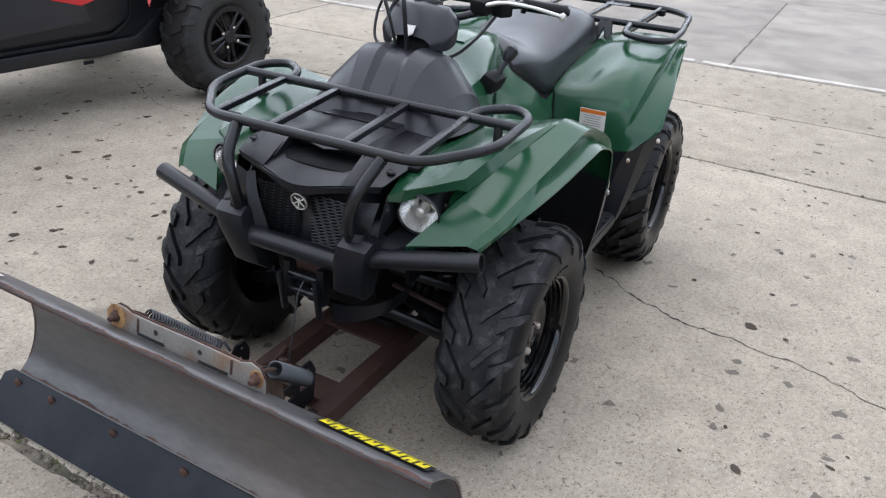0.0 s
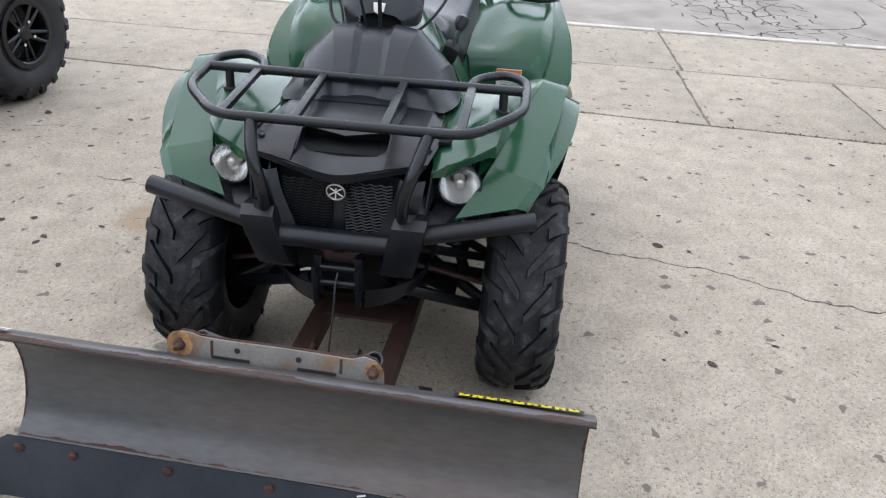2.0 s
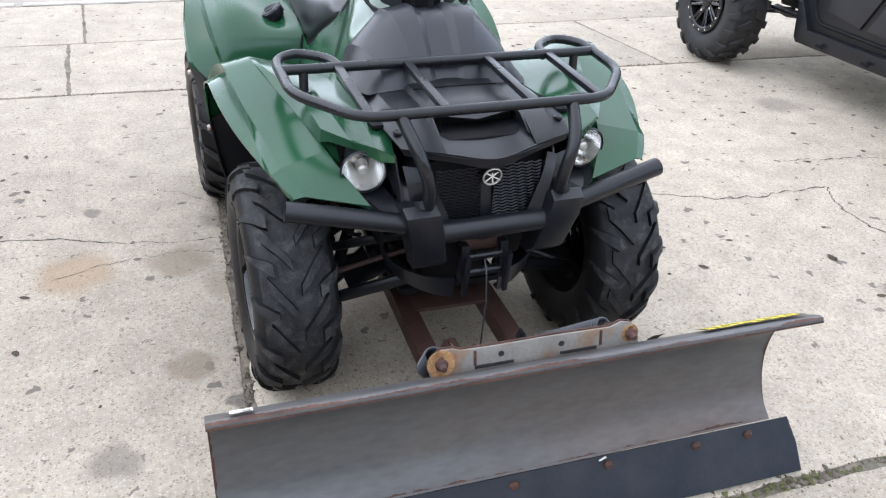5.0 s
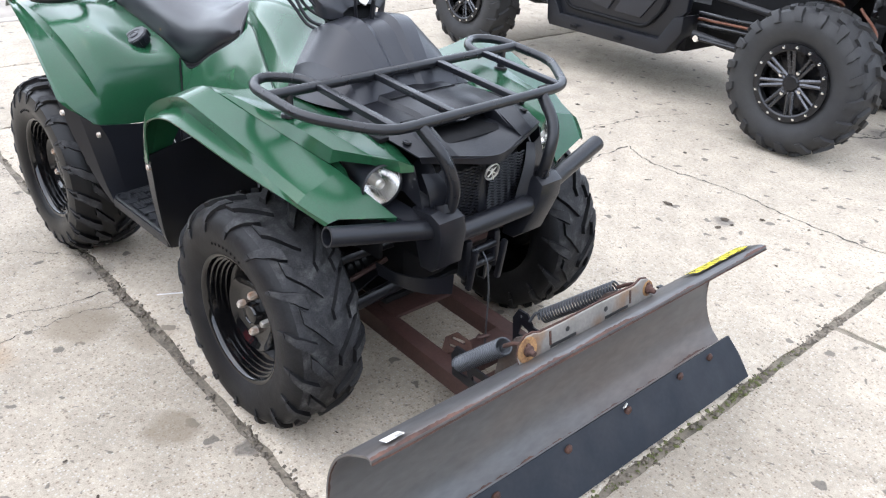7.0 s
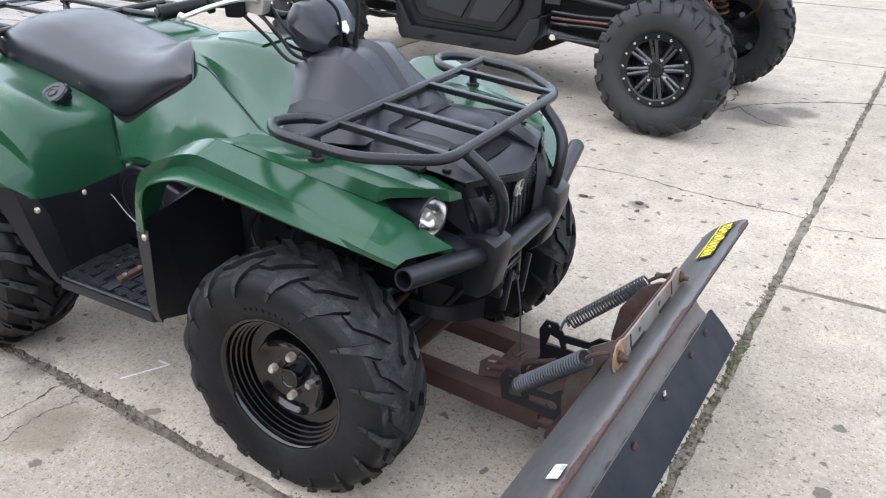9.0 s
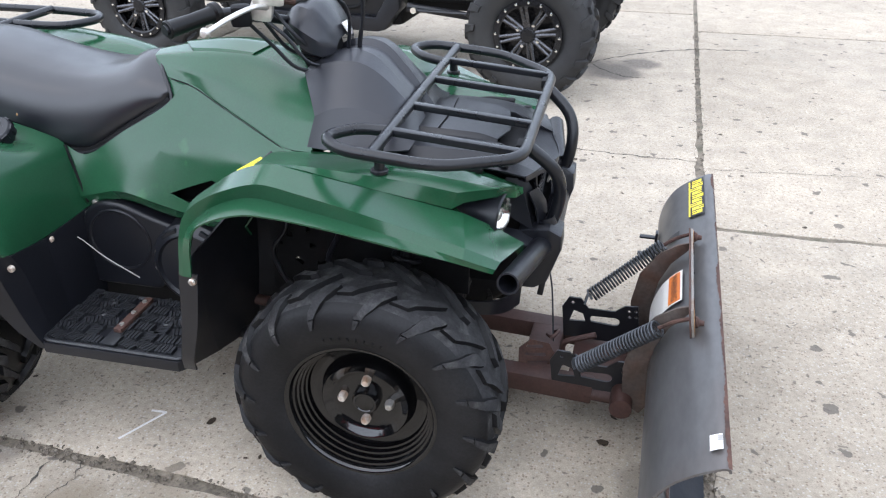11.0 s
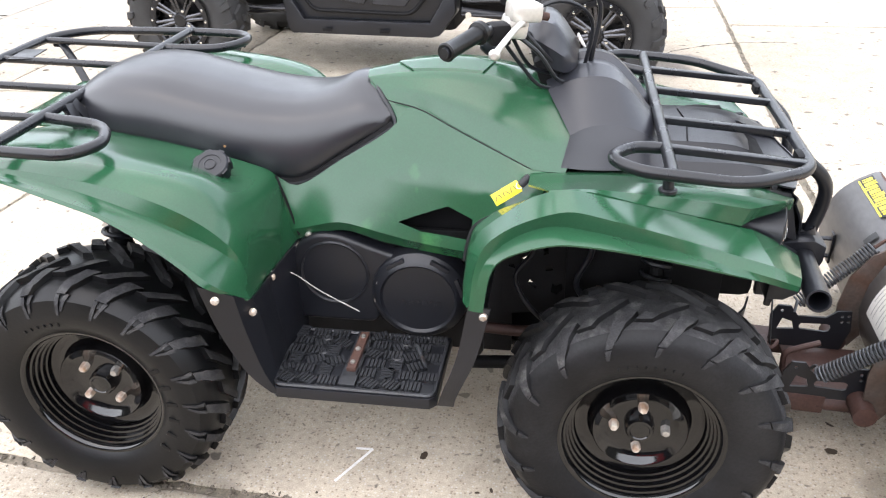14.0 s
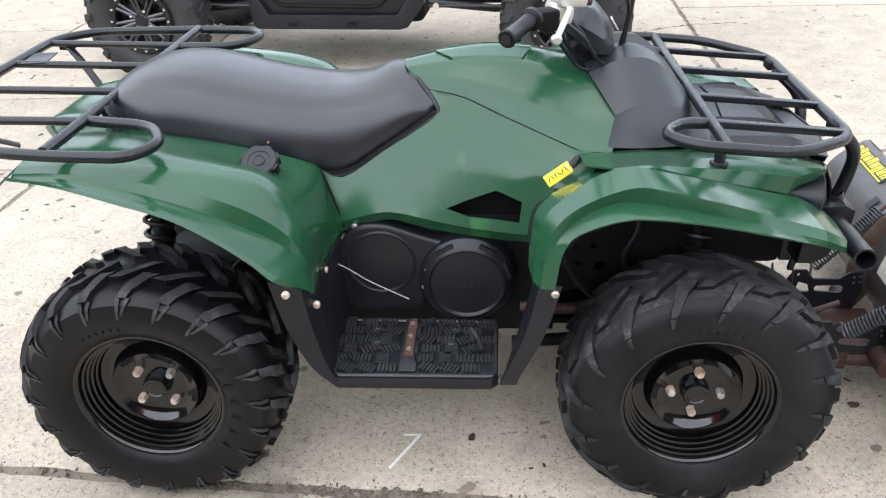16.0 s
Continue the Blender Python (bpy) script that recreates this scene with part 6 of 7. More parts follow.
# underbody: frame rails, axles, arms, shocks
part("skid_plate", block((1.30, 0.30, 0.02), (0.72, 0, 0.265), 0.008), DEEP, quad)
part("front_diff", block((0.24, 0.20, 0.16), (1.26, 0, 0.36), 0.04), DEEP, quad)
part("front_frame", block((0.34, 0.26, 0.34), (1.36, 0, 0.60), 0.03), DEEP, quad)
part("rear_diff", block((0.26, 0.22, 0.18), (0.0, 0, 0.34), 0.05), DEEP, quad)
part("rear_frame", block((0.34, 0.30, 0.22), (0.14, 0, 0.66), 0.03), DEEP, quad)
for s in (-1, 1):
    part("axle", rod([(1.25, s * 0.08, 0.34), (1.25, s * 0.40, 0.312)], 0.016, 12), DEEP, quad)
    part("axle", rod([(0.0, s * 0.08, 0.33), (0.0, s * 0.38, 0.312)], 0.018, 12), DEEP, quad)
    for z0, z1 in ((0.30, 0.27), (0.44, 0.38)):
        part("rear_arm", rod([(0.14, s * 0.10, z0), (0.0, s * 0.36, z1), (-0.14, s * 0.10, z0)], 0.014, 10), BLACK, quad)
    part("lower_arm", rod([(1.40, s * 0.12, 0.335), (1.30, s * 0.40, 0.228), (1.12, s * 0.12, 0.325)], 0.019, 12), BLACK, quad, "black forked suspension arm")
    part("upper_arm", rod([(1.38, s * 0.14, 0.455), (1.26, s * 0.39, 0.375), (1.14, s * 0.14, 0.450)], 0.014, 12), BLACK, quad)
    part("arm_web", block((0.10, 0.16, 0.006), (1.27, s * 0.205, 0.300), 0.002, (s * -21, 0, 0)), BLACK, quad)
    part("tie_rod", rod([(1.345, s * 0.13, 0.385), (1.335, s * 0.37, 0.335)], 0.008, 10), FRAME_RUST, quad, "rusty steering tie rod")
    boot = rod([(1.25, s * (0.14 + 0.012 * k), 0.345 - 0.002 * k) for k in range(7)], [0.03, 0.024, 0.03, 0.024, 0.03, 0.024, 0.028], 14)
    part("axle_boot", boot, RUBBER, quad)
    for x, ty in ((1.28, 0.17), (-0.01, 0.24)):
        sh = part("shock", rod([(x, s * (ty + 0.13), 0.34), (x, s * ty, 0.74)], 0.016, 12), DEEP, quad, "black coil-over shock")
        if x < 0:
            bel = [(x, s * (ty + 0.045 - 0.005 * k), 0.56 + 0.012 * k) for k in range(9)]
            part("bellows", rod(bel, [0.034 if k % 2 else 0.026 for k in range(9)], 16), RUBBER, sh, "ribbed black dust boot")
        part("coil_spring", coil(bmesh.new(), (x, s * (ty + 0.10), 0.43), (x, s * (ty + 0.02), 0.68), 0.032, 0.006, 8), BLACK, sh)
    part("running_pipe", rod([(0.84, s * 0.30, 0.305), (1.10, s * 0.28, 0.31)], 0.016, 12), DEEP, quad)

# ================= the plow =================
PM = pose(1.972, -0.040, 0, 0, 0, -2.4)
plow = thing("snow_plow", "worn grey steel snow plow blade on a rusty push frame", "snow plow", PM)
prof = [(0.052, 0.456), (0.050, 0.464), (0.040, 0.466), (0.012, 0.452), (-0.022, 0.430), (-0.058, 0.394), (-0.084, 0.340), (-0.093, 0.275), (-0.082, 0.205), (-0.055, 0.150), (-0.018, 0.115)]
bm = loft([[(x, y, z) for x, z in prof] for y in (-0.672, -0.33, 0.0, 0.33, 0.672)], 36, 6, thick=0.005)
blade = part("blade", bm, PLOW, plow, "curved grey steel plow blade with rusted edges", deg=40)
rnd = random.Random(8)


def rust_edge(line, seed, lo, hi, n=420):
    """Flaked rust along an edge: a ragged skin just proud of the steel. line gives the edge and the inner limit at 0..1."""
    bm = bmesh.new()
    prev = None
    for i in range(n + 1):
        a, b = (Vector(q) for q in line(i / n))
        f = Vector((i * 0.021, seed * 3.7, 0))
        k = lo + (hi - lo) * max(0.0, noise.noise(f) * 0.7 + noise.noise(f * 4.3) * 0.35 + noise.noise(f * 15) * 0.25 + 0.15)
        pair = [bm.verts.new(a), bm.verts.new(a.lerp(b, min(k, 1)))]
        if prev:
            bm.faces.new((prev[0], prev[1], pair[1], pair[0]))
        prev = pair
    return bm


fine = catmull([(x, 0, z) for x, z in prof], 80)
part("rusted_lip", rust_edge(lambda t: ((0.0512, -0.672 + 1.344 * t, 0.4660), (0.036, -0.672 + 1.344 * t, 0.4680)), 2, 0.10, 0.95), RUST, blade, "flaking rust along the lip")
part("rusted_lip", rust_edge(lambda t: ((0.0540, -0.672 + 1.344 * t, 0.4560), (0.0520, -0.672 + 1.344 * t, 0.4650)), 3, 0.4, 1.0), RUST, blade)
for s in (-1, 1):
    part("rusted_end", rust_edge(lambda t: (lambda p: ((p.x + 0.0066, s * 0.6725, p.z), (p.x + 0.0066, s * 0.650, p.z)))(fine[20 + int(t * 59.9)]), 4 + s, 0.1, 0.8, 80), RUST, blade)
part("rusted_foot", rust_edge(lambda t: ((-0.0215 + 0.005, -0.665 + 1.33 * t, 0.124), (-0.055 + 0.0066, -0.665 + 1.33 * t, 0.152)), 9, 0.01, 0.30), RUST, blade)
bar = part("wear_bar", prism([(-0.728, 0), (0.728, 0), (0.735, 0.07), (0.728, 0.135), (-0.70, 0.138), (-0.728, 0.12)], 0.013, 0.003, pose(0.078, 0, 0.016, 47, 0, 90)), BLADE, plow, "dark rubbery wear bar along the foot of the blade")
for k, y in enumerate((-0.66, -0.52, -0.28, -0.03, 0.21, 0.45, 0.60)):
    part("bolt", lathe([(0, 0.013), (0.004, 0.013), (0.009, 0.008), (0.010, 0)], 14, m=pose(0.000, y, 0.098, 0, 0, 0) @ pose(0, 0, 0, -47, 0, 0) @ pose(0, 0, 0, 0, 0, -90)), RUST, bar, "rusty carriage bolt")
# upright bracket on the lip and its ribs behind the blade
ol = [(-0.232, 0), (-0.240, 0.028), (-0.232, 0.054), (-0.212, 0.069), (-0.188, 0.068), (-0.170, 0.062), (-0.10, 0.0605), (0.02, 0.062), (0.165, 0.060), (0.19, 0.069), (0.215, 0.063), (0.232, 0.038), (0.236, 0)]
brk = part("spring_bracket", prism(ol, 0.006, 0.0015, pose(-0.0045, 0, 0.428, 80, 0, 90)), BRACKET, plow, "grey painted spring bracket with rust streaks")
part("bracket_back", prism(ol, 0.004, 0.0005, pose(-0.0115, 0, 0.4295, 80, 0, 90)), RUST, brk, "rusted back of the bracket")
for y in (-0.214, 0.212):
    part("bolt", lathe([(0, 0.013), (0.006, 0.013), (0.010, 0.008), (0.020, 0.006), (0.020, 0)], 12, m=pose(-0.010, y, 0.467, 0, 0, -90)), RUST, brk, "rusty bolt")
for y in (-0.214, 0.212):
    part("rust_ring", lathe([(0, 0.030 if y < 0 else 0.020), (0.001, 0.029 if y < 0 else 0.019), (0.001, 0.012)], 20, m=pose(-0.0112, y, 0.467, 0, 0, -90) @ pose(0, 0, 0, 10, 0, 0)), RUST_TAN, brk, "rust bloom round the bolt")
for y in (-0.085, 0.05):
    part("bolt_hole", lathe([(0, 0.0065), (0.0005, 0.0065), (0.0005, 0)], 14, m=pose(-0.0112, y, 0.469, 0, 0, -90) @ pose(0, 0, 0, 10, 0, 0)), INK, brk)
for y in (-0.10, 0.09):
    part("slot", block((0.002, 0.085, 0.007), (-0.0070, y, 0.448), 0.0005, (0, -10, 0)), INK, brk)
for y in (-0.142, 0.142):
    part("weld_mark", block((0.003, 0.006, 0.034), (-0.0110, y, 0.468), 0.001, (0, -10, 0)), RUST, brk)
for y in (-0.16, 0.16):
    rib = [(-0.018, 0.474), (-0.050, 0.462), (-0.095, 0.43), (-0.138, 0.36), (-0.152, 0.27), (-0.145, 0.17), (-0.10, 0.14), (-0.075, 0.18), (-0.094, 0.27), (-0.085, 0.345), (-0.060, 0.405), (-0.022, 0.450)]
    part("rib", prism(rib, 0.007, 0.001, pose(0, y, 0, 90, 0, 0)), RIB, plow, "curved steel rib behind the blade")
    part("pivot_boss", rod([(-0.145, y - 0.035, 0.17), (-0.145, y + 0.035, 0.17)], 0.028, 18), FRAME_RUST, plow)
# push frame
PY = (-0.10, 0.15)
for y in PY:
    fr = part("frame_rail", block((0.66, 0.055, 0.055), (-0.55, y, 0.155), 0.006, (0, 2, 0)), FRAME_RUST, plow, "rust-brown square push tube")
    part("stub_pipe", hollow(bmesh.new(), (-0.24, y - 0.01, 0.140), (-0.15, y - 0.01, 0.138), 0.018), FRAME_RUST, plow)
part("frame_cross", block((0.09, 0.22, 0.04), (-0.37, 0.025, 0.155), 0.005), FRAME_RUST, plow)
part("frame_cross", block((0.13, 0.22, 0.012), (-0.68, 0.025, 0.185), 0.004), FRAME_RUST, plow)
# black slotted turntable plates
def slot(x, z, w, h):
    """Outline of a slot with round ends."""
    r = h / 2
    return [(x + (w / 2 - r) * (1 if abs(a) < 91 else -1) + r * math.cos(radians(a)), z + r * math.sin(radians(a))) for a in (-90, -45, 0, 45, 90, 135, 180, -135)]


for y, up in ((-0.125, 0.0), (0.10, 0.025)):
    pl = [(-0.325, 0.165), (-0.335, 0.235 + up), (-0.318, 0.268 + up), (-0.285, 0.268 + up), (-0.262, 0.238 + up), (-0.19, 0.240 + up), (-0.165, 0.262 + up), (-0.130, 0.265 + up), (-0.122, 0.205 + up), (-0.14, 0.165)]
    tri_hole = [(-0.312, 0.192 + up), (-0.268, 0.196 + up), (-0.276, 0.220 + up), (-0.302, 0.228 + up)]
    holes = [tri_hole, slot(-0.215, 0.207 + up, 0.082, 0.026)] + [slot(x, z + up, 0.009, 0.009) for x, z in ((-0.152, 0.247), (-0.135, 0.25), (-0.150, 0.230), (-0.133, 0.232), (-0.306, 0.252))]
    part("pivot_plate", plate(pl, holes, 0.006, pose(0, y, 0, 90, 0, 0)), BLACK, plow, "black slotted pivot plate")
part("turntable", block((0.20, 0.20, 0.012), (-0.19, 0.02, 0.150), 0.004), FRAME_RUST, plow)
part("lock_quadrant", plate([(-0.05, -0.03), (0.04, -0.035), (0.05, 0.0), (0.03, 0.035), (-0.02, 0.045), (-0.05, 0.02)], [slot(0.0, -0.018, 0.055, 0.010), slot(-0.005, 0.004, 0.055, 0.010), slot(-0.008, 0.026, 0.045, 0.010)], 0.006, pose(-0.375, -0.06, 0.195, 70, 0, 12)), RUST, plow, "rusty locking quadrant")
part("hook_chain", rod(catmull([(-0.345, 0.02, 0.225), (-0.33, 0.0, 0.243), (-0.345, -0.02, 0.235), (-0.36, 0.0, 0.228)], 14), 0.005, 8), FRAME_RUST, plow)
part("latch_handle", rod(fillet([(-0.31, -0.03, 0.16), (-0.315, -0.03, 0.232), (-0.23, -0.02, 0.262)], 0.02), 0.008, 10), FRAME_RUST, plow)
for a, b, hook_a, hook_b, r in (((-0.262, -0.165, 0.262), (-0.085, -0.205, 0.432), (-0.275, -0.13, 0.255), (-0.008, -0.214, 0.480), 0.0190), ((-0.262, 0.135, 0.285), (-0.085, 0.195, 0.440), (-0.275, 0.10, 0.275), (-0.008, 0.212, 0.480), 0.0180)):
    sp = part("return_spring", coil(bmesh.new(), a, b, r, 0.0031, 27, 6, 14), SPRING, plow, "grey steel coil return spring")
    part("spring_hook", rod(catmull([a, (Vector(a) + Vector(hook_a)) / 2 + Vector((0, 0, 0.02)), hook_a], 10), 0.0042, 8), SPRING, sp)
    part("spring_hook", rod(catmull([b, (Vector(b) + Vector(hook_b)) / 2 + Vector((-0.01, 0, 0.0)), hook_b], 10), 0.005, 8), RUST, sp)
# small lugs on the far back edge
part("lug_plate", block((0.008, 0.030, 0.10), (-0.098, 0.50, 0.275), 0.002), BLACK, plow)
for z in (0.245, 0.305):
    part("marker_lug", block((0.055, 0.020, 0.006), (-0.122, 0.50, z), 0.002), BLACK, plow)


def bent(y0, y1, u0, u1, lift):
    """A thin skin on the back of the blade between two stations of its profile."""
    bm = bmesh.new()
    rows = []
    u0, u1 = 0.905 * u0 + 0.093, 0.905 * u1 + 0.093
    pts = fine[round(u0 * 80):round(u1 * 80) + 1]
    for i, p in enumerate(pts):
        q = pts[min(i + 1, len(pts) - 1)] - pts[max(i - 1, 0)]
        nrm = Vector((q.z, 0, -q.x)).normalized()
        if nrm.x > 0:
            nrm = -nrm
        rows.append([bm.verts.new((p.x + nrm.x * lift, y, p.z + nrm.z * lift)) for y in (y0, y1)])
    for a, b in zip(rows, rows[1:]):
        bm.faces.new((a[0], a[1], b[1], b[0]))
    return bm


sk = part("yellow_sticker", bent(0.385, 0.648, 0.068, 0.185, 0.0055), INK, plow, "black and yellow brand sticker, worn")
for u0, u1 in ((0.175, 0.183),):
    part("sticker_border", bent(0.390, 0.643, u0, u1, 0.0060), YELLOW, sk, "thin yellow border")
for k in range(9):
    y = 0.395 + k * 0.0278
    part("sticker_bar", bent(y, y + 0.0215, 0.076 - 0.012 * (k % 3 == 1), 0.156 + 0.012 * (k % 4 == 2), 0.0060), YELLOW, sk, "yellow block shape")
    part("bar_notch", bent(y + 0.008, y + 0.0135, *((0.064, 0.110) if k % 2 else (0.125, 0.170)), 0.0066), INK, sk)
part("sticker_badge", bent(0.300, 0.330, 0.26, 0.35, 0.0078), INK, plow, "small dark badge sticker")
wl = part("warning_label", bent(-0.06, 0.09, 0.235, 0.565, 0.0075), WHITE, plow, "white and orange warning label")
part("label_header", bent(-0.055, 0.085, 0.245, 0.325, 0.0083), ORANGE, wl)
for k in range(8):
    y = 0.075 - k * 0.016
    part("print_line", bent(y, y + 0.003, 0.36, 0.535 if k % 3 else 0.465, 0.0083), GREYINK, wl)


def words(text, size, m, mat, parent):
    """Lettering as a flat mesh."""
    cu = bpy.data.curves.new("lettering", "FONT")
    cu.body, cu.size, cu.align_x, cu.align_y = text, size, "CENTER", "CENTER"
    tmp = bpy.data.objects.new("lettering", cu)
    scene.collection.objects.link(tmp)
    me = bpy.data.meshes.new_from_object(tmp.evaluated_get(bpy.context.evaluated_depsgraph_get()))
    bpy.data.objects.remove(tmp)
    me.materials.clear()
    me.materials.append(mat)
    ob = new("lettering", me)
    ob.parent = parent
    ob.matrix_local = m
    return ob


i0, i1 = fine[round(80 * (0.905 * 0.245 + 0.093))], fine[round(80 * (0.905 * 0.325 + 0.093))]
up = (i0 - i1).normalized()
ty = Vector((0, -1, 0))
words("WARNING", 0.026, Matrix.Translation((i0 + i1) / 2 + Vector((0, 0.015, 0)) + ty.cross(up) * 0.0105) @ Matrix((ty, up, ty.cross(up))).transposed().to_4x4(), INK, wl)
fl = part("flag_sticker", bent(-0.628, -0.586, 0.010, 0.070, 0.0072), WHITE, plow, "small white flag sticker")
part("flag_corner", bent(-0.606, -0.590, 0.010, 0.035, 0.0082), GREYINK, fl)
part("chip", block((0.004, 0.020, 0.008), (0.004, 0.19, 0.125), 0.001, (0, 40, 20)), WHITE, plow, "bright paint chip")

# ================= side-by-sides =================
def off_road_wheel(parent, at, side, spokes, studs, k):
    """A big knobbly tyre on a black alloy with spokes and, for one kind, a ring of bright bead-lock bolts."""
    root = part("wheel", tyre_mesh([(0, 0.345), (0.06, 0.343), (0.10, 0.332), (0.122, 0.305), (0.130, 0.27), (0.122, 0.225), (0.105, 0.195), (0.10, 0.185)], 18, 0.018, 0.20, 0.070, 3), RUBBER_DUSTY, parent, "dusty black off-road tyre with deep lugs", deg=30)
    root.matrix_local = pose(*at, 0, 0, 0 if side > 0 else 180) @ Matrix.Diagonal((k, k, k, 1))
    bm = lathe([(0.085, 0.150), (0.112, 0.188), (0.120, 0.186), (0.122, 0.160), (0.116, 0.152), (0.085, 0.150)], 48)
    lathe([(0.02, 0.175), (0.03, 0.165), (0.03, 0.0)], 40, bm=bm)
    part("rim", bm, ALLOY, root, "satin black alloy rim")
    for k in range(spokes):
        a = 2 * math.pi * k / spokes
        d = (0.10 if studs else 0.13) * (1 if k % 2 else -1)
        p0 = (0.04 * math.cos(a), 0.095, 0.04 * math.sin(a))
        p1 = (0.158 * math.cos(a + d), 0.112, 0.158 * math.sin(a + d))
        part("spoke", rod([p0, p1], [0.009, 0.007], 6, flat=1.3), SPOKE if studs else ALLOY, root)
    part("centre_cap", lathe([(0.06, 0.055), (0.100, 0.045), (0.112, 0.034), (0.114, 0.0)], 28), ALLOY, root)
    for k in range(4):
        a = 2 * math.pi * (k + 0.3) / 4
        part("wheel_nut", lathe([(0.09, 0.010), (0.114, 0.009), (0.116, 0)], 8, m=pose(0.062 * math.cos(a), 0, 0.062 * math.sin(a))), CHROME, root)
    if studs:
        for k in range(16):
            a = 2 * math.pi * k / 16
            part("bead_bolt", lathe([(0.118, 0.0075), (0.126, 0.007), (0.128, 0)], 8, m=pose(0.172 * math.cos(a), 0, 0.172 * math.sin(a))), CHROME, root, "bright bead-lock bolt")
    return root


def side_by_side(m, label, spokes, studs, panel, panel_label, size, base, squeeze, shift, raised):
    def span(outline):
        """The outline of a side part, fitted to the length of this cabin."""
        return [(shift + x * squeeze, z + raised * max(0.0, 1 - (z - 0.27) / 0.3)) for x, z in outline]

    car = thing("side_by_side", label, "utility vehicle", m, "parked side-by-sides")
    for x in (-base, base):
        for s in (-1, 1):
            off_road_wheel(car, (x, s * 0.66, 0.362 * size), s, spokes, studs, size)
            part("lower_arm", rod([(x - 0.22, s * 0.24, 0.36), (x, s * 0.55, 0.34), (x + 0.22, s * 0.24, 0.36)], 0.022, 10), BLACK, car)
            part("upper_arm", rod([(x - 0.12, s * 0.26, 0.54), (x, s * 0.54, 0.46), (x + 0.14, s * 0.26, 0.54)], 0.018, 10), BLACK, car)
            sh = part("shock", rod([(x - 0.04, s * 0.48, 0.42), (x - 0.10, s * 0.30, 0.92)], 0.026, 14), DEEP, car, "coil-over shock")
            part("coil_spring", coil(bmesh.new(), (x - 0.05, s * 0.46, 0.50), (x - 0.10, s * 0.32, 0.88), 0.05, 0.009, 9), BRONZE, sh, "copper-coloured coil spring")
            part("tie_link", rod([(x - 0.30, s * 0.52, 0.34), (x - 0.30, s * 0.52, 0.45)], 0.012, 10), CHROME, car, "bright link rod")
            part("link_joint", lathe([(-0.012, 0.0), (-0.012, 0.022), (0.012, 0.022), (0.012, 0)], 14, m=pose(x - 0.30, s * 0.535, 0.455)), CHROME, car)
            part("brake_hose", rod(catmull([(x + 0.10, s * 0.50, 0.48), (x + 0.20, s * 0.42, 0.60), (x + 0.06, s * 0.36, 0.72)], 12), 0.008, 8), BRONZE, car)
    part("chassis", block((2.5, 0.44, 0.20), (0, 0, 0.46), 0.03), DEEP, car, "dark steel chassis")
    for s in (-1, 1):
        for x0, x1 in ((0.44, base - 0.16), (-0.62, -base + 0.16)) if studs else ():
            part("frame_tube", rod([(x0, s * 0.44, 0.42), (x0 * 0.4 + x1 * 0.6, s * 0.40, 0.375), (x1, s * 0.34, 0.37)], 0.024, 12), BLACK, car, "black frame tube")
            part("frame_tube", rod([(x0, s * 0.43, 0.66), (x1, s * 0.36, 0.58)], 0.020, 12), BLACK, car)
            part("inner_panel", block((abs(x1 - x0), 0.02, 0.34), ((x0 + x1) / 2, s * 0.30, 0.60), 0.006), DEEP, car)
            for k in range(3):
                part("oil_pipe", rod(catmull([(x0, s * 0.41, 0.47 + 0.035 * k), ((x0 + x1) / 2, s * 0.45, 0.49 + 0.03 * k), (x1, s * 0.40, 0.46 + 0.05 * k)], 10), 0.009, 8), BRONZE if k == 1 else TUBE, car, "metal pipe")
            part("radius_rod", rod([(x0, s * 0.45, 0.40), (x1, s * 0.50, 0.41)], 0.011, 10), ALLOY, car)
            for x in (x0 + 0.05 * (1 if x1 > x0 else -1), x1):
                part("rod_joint", lathe([(-0.014, 0.0), (-0.014, 0.019), (0.014, 0.019), (0.014, 0)], 14, m=pose(x, s * 0.47, 0.405)), CHROME, car, "bright rod end")
    part("floor_tub", block((1.66 * squeeze, 0.86, 0.16), (shift, 0, 0.37), 0.04), DEEP, car)
    for s in (-1, 1):
        # sill with a rising front end
        bm = prism(span([(-0.88, 0.30), (-0.84, 0.27), (0.62, 0.27), (0.70, 0.285), (0.86, 0.42), (0.86, 0.52), (0.74, 0.50), (0.60, 0.36), (-0.70, 0.36), (-0.86, 0.52), (-0.92, 0.50)]), 0.16, 0.012, pose(0, s * 0.45 - 0.08, 0, 90, 0, 0))
        part("sill", bm, BLACK, car, "black moulded sill")
        # side skin, set back, with a door inset
        bm = prism(span([(-0.84, 0.36), (0.60, 0.36), (0.84, 0.54), (0.86, 0.95), (0.60, 1.02), (-0.70, 1.02), (-0.90, 0.80), (-0.90, 0.52)]), 0.05, 0.01, pose(0, s * 0.47 - 0.025, 0, 90, 0, 0))
        part("side_skin", bm, BLACK, car)
        bm = prism(span([(-0.60, 0.42), (0.42, 0.41), (0.62, 0.56), (0.66, 0.90), (0.40, 0.96), (-0.60, 0.96), (-0.70, 0.86), (-0.70, 0.50)]), 0.03, 0.014, pose(0, s * 0.50 - 0.015, 0, 90, 0, 0))
        door = part("door", bm, BLACK, car, "black door panel")
        bm = rod(fillet([(shift + x * squeeze, s * 0.514, z) for x, z in ((-0.70, 0.96), (-0.70, 0.50), (-0.60, 0.415), (0.42, 0.405), (0.62, 0.555), (0.66, 0.92))], 0.06), 0.012, 8)
        part("door_seal", bm, DEEP, door)
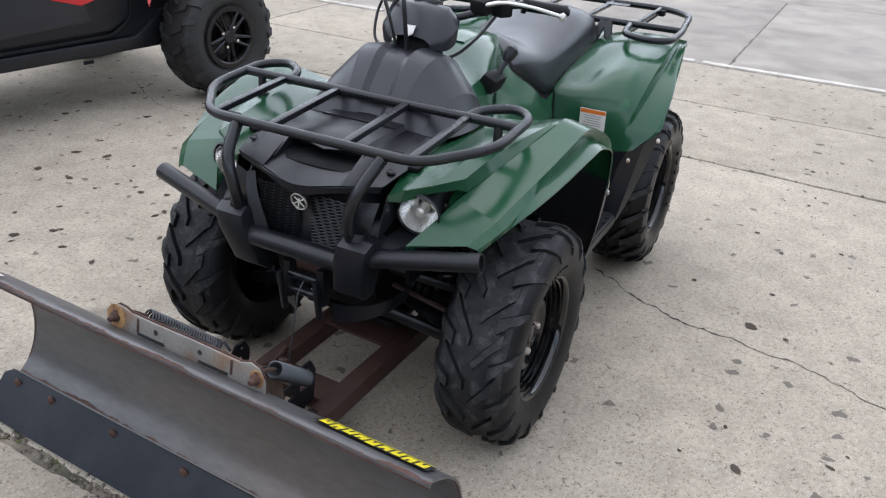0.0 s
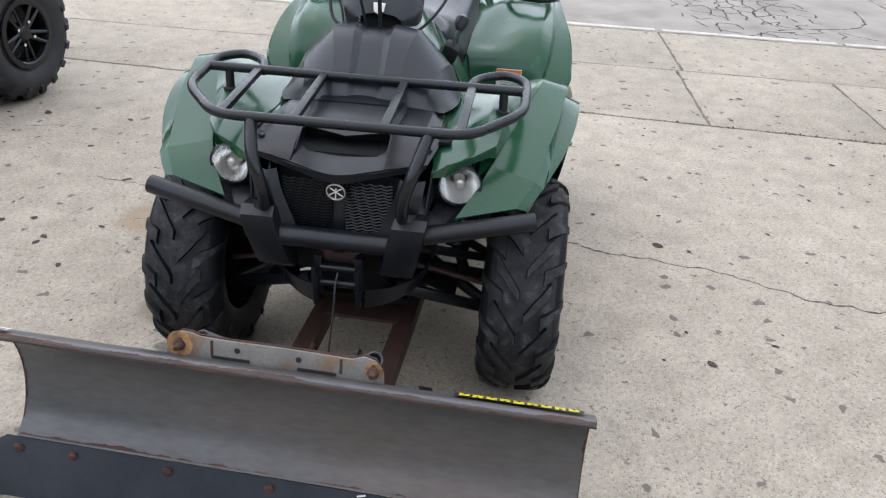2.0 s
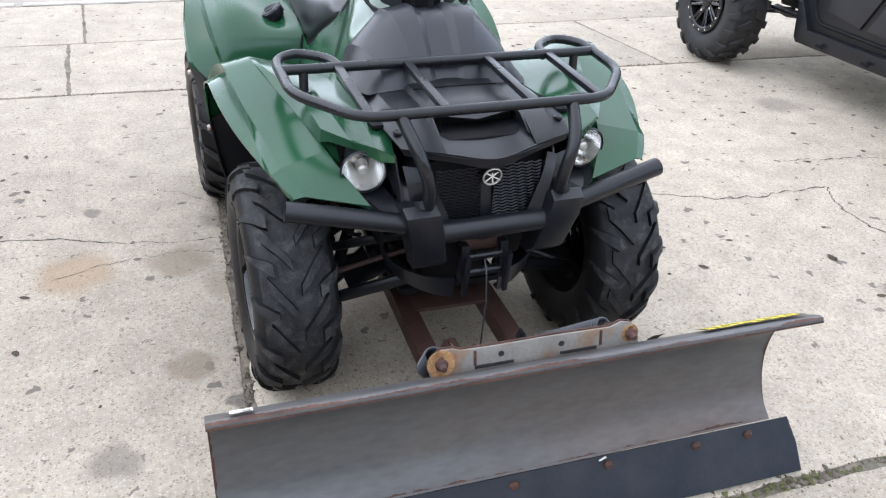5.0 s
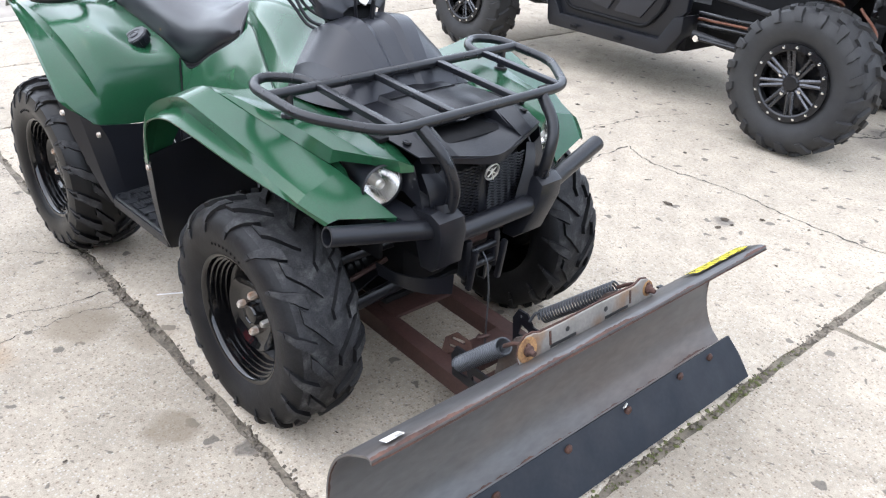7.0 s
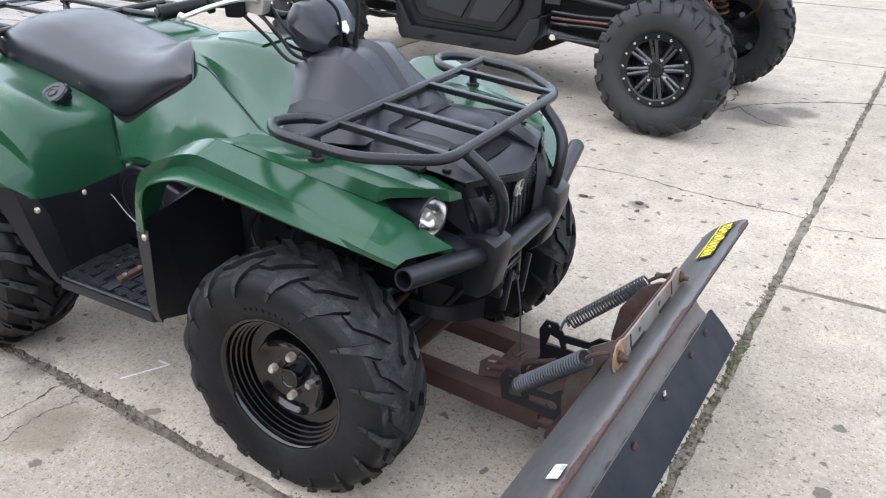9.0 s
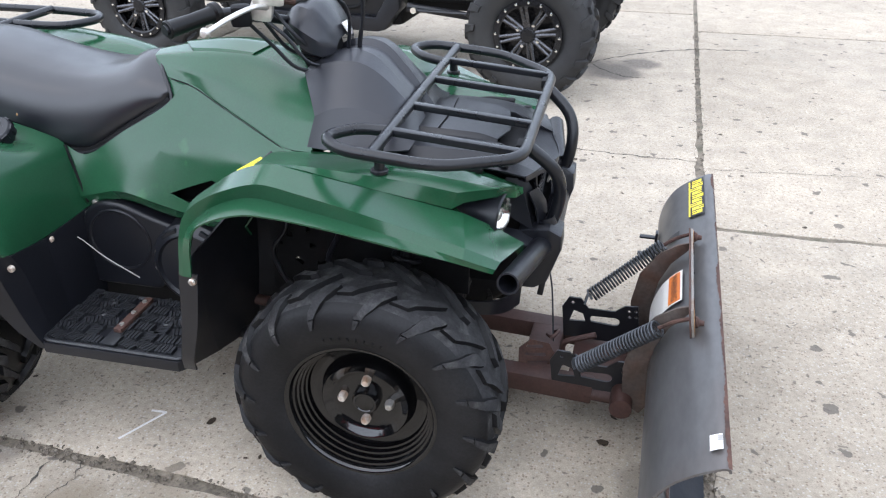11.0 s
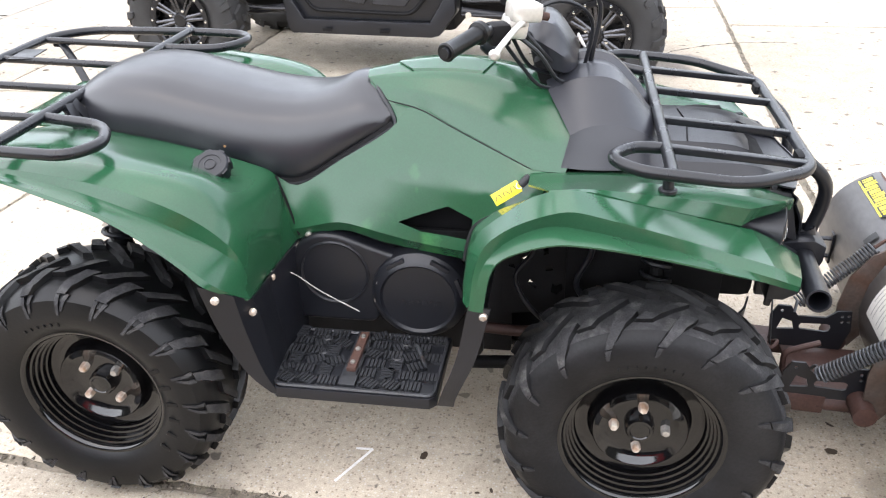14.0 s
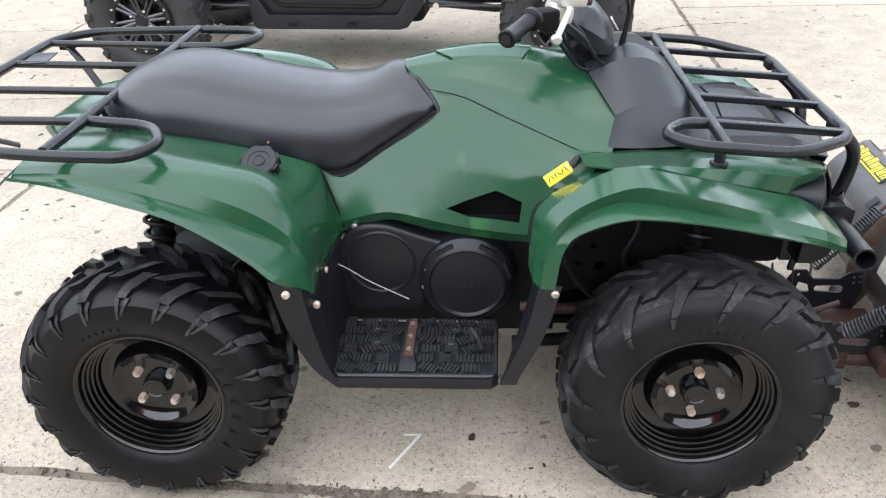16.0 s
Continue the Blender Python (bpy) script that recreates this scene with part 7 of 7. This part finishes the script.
        bm = prism(span([(-0.50, 0.50), (-0.06, 0.46), (0.20, 0.74), (-0.45, 0.78)]), 0.02, 0.010, pose(0, s * 0.52 - 0.01, 0, 90, 0, 0))
        part("door_inset", bm, COWL, door)
        bm = prism(span([(0.02, 0.46), (0.36, 0.455), (0.54, 0.60), (0.56, 0.72), (0.26, 0.72)]), 0.02, 0.010, pose(0, s * 0.52 - 0.01, 0, 90, 0, 0))
        part("door_inset", bm, COWL, door)
        bm = prism(span([(-0.66, 0.66), (-0.46, 0.60), (0.10, 0.80), (0.62, 0.80), (0.60, 0.92), (-0.62, 0.92)]), 0.02, 0.010, pose(0, s * 0.527 - 0.01, 0, 90, 0, 0))
        part("body_panel", bm, panel, door, panel_label)
        for x in (-0.45, 0.15):
            part("sill_plug", block((0.06, 0.006, 0.02), (shift + x * squeeze, s * 0.551, 0.305), 0.002), DEEP, car)
        # arched fenders over both wheels
        for x in (-base, base):
            lift, lo = (0.62, 44) if studs else (0.46, 20)
            arc = [(x + 0.54 * math.cos(radians(a)), s * 0.50, lift + 0.52 * math.sin(radians(a))) for a in range(lo, 181 - lo, 4)]
            out = [(p[0], s * 0.70, p[2] - 0.015) for p in arc]
            lip = [(p[0], s * 0.71, p[2] - 0.05) for p in arc]
            part("fender", loft([arc, out, lip], 14, 2, thick=0.006, sharp=True), panel if not studs else BLACK, car, "moulded wheel-arch fender")
    bm = prism([(0.84, 0.50), (0.95, 0.52), (1.10, 0.78), (1.60, 0.82), (1.70, 0.88), (1.66, 1.0), (1.40, 1.10), (0.86, 1.16)], 0.60, 0.03, pose(0, -0.30, 0, 90, 0, 0))
    part("nose", bm, BLACK, car, "black nose and bonnet")
    bm = prism([(-0.88, 0.55), (-1.75, 0.60), (-1.78, 0.92), (-0.88, 0.98)], 0.72, 0.03, pose(0, -0.36, 0, 90, 0, 0))
    part("cargo_bed", bm, BLACK, car, "black cargo bed")
    return car


side_by_side(pose(0.007, 3.50, 0, 0, 0, -4.75), "black side-by-side utility vehicle with bead-lock wheels", 16, True, BLACK, "black moulded door skin", 1.05, 1.267, 0.62, -0.115, 0.0)
side_by_side(pose(0.46, -3.20, 0, 0, 0, -7.0), "black and red side-by-side utility vehicle with dusty tyres", 10, False, RED, "red painted body panel", 1.0, 1.30, 1.30, 0.10, 0.05)
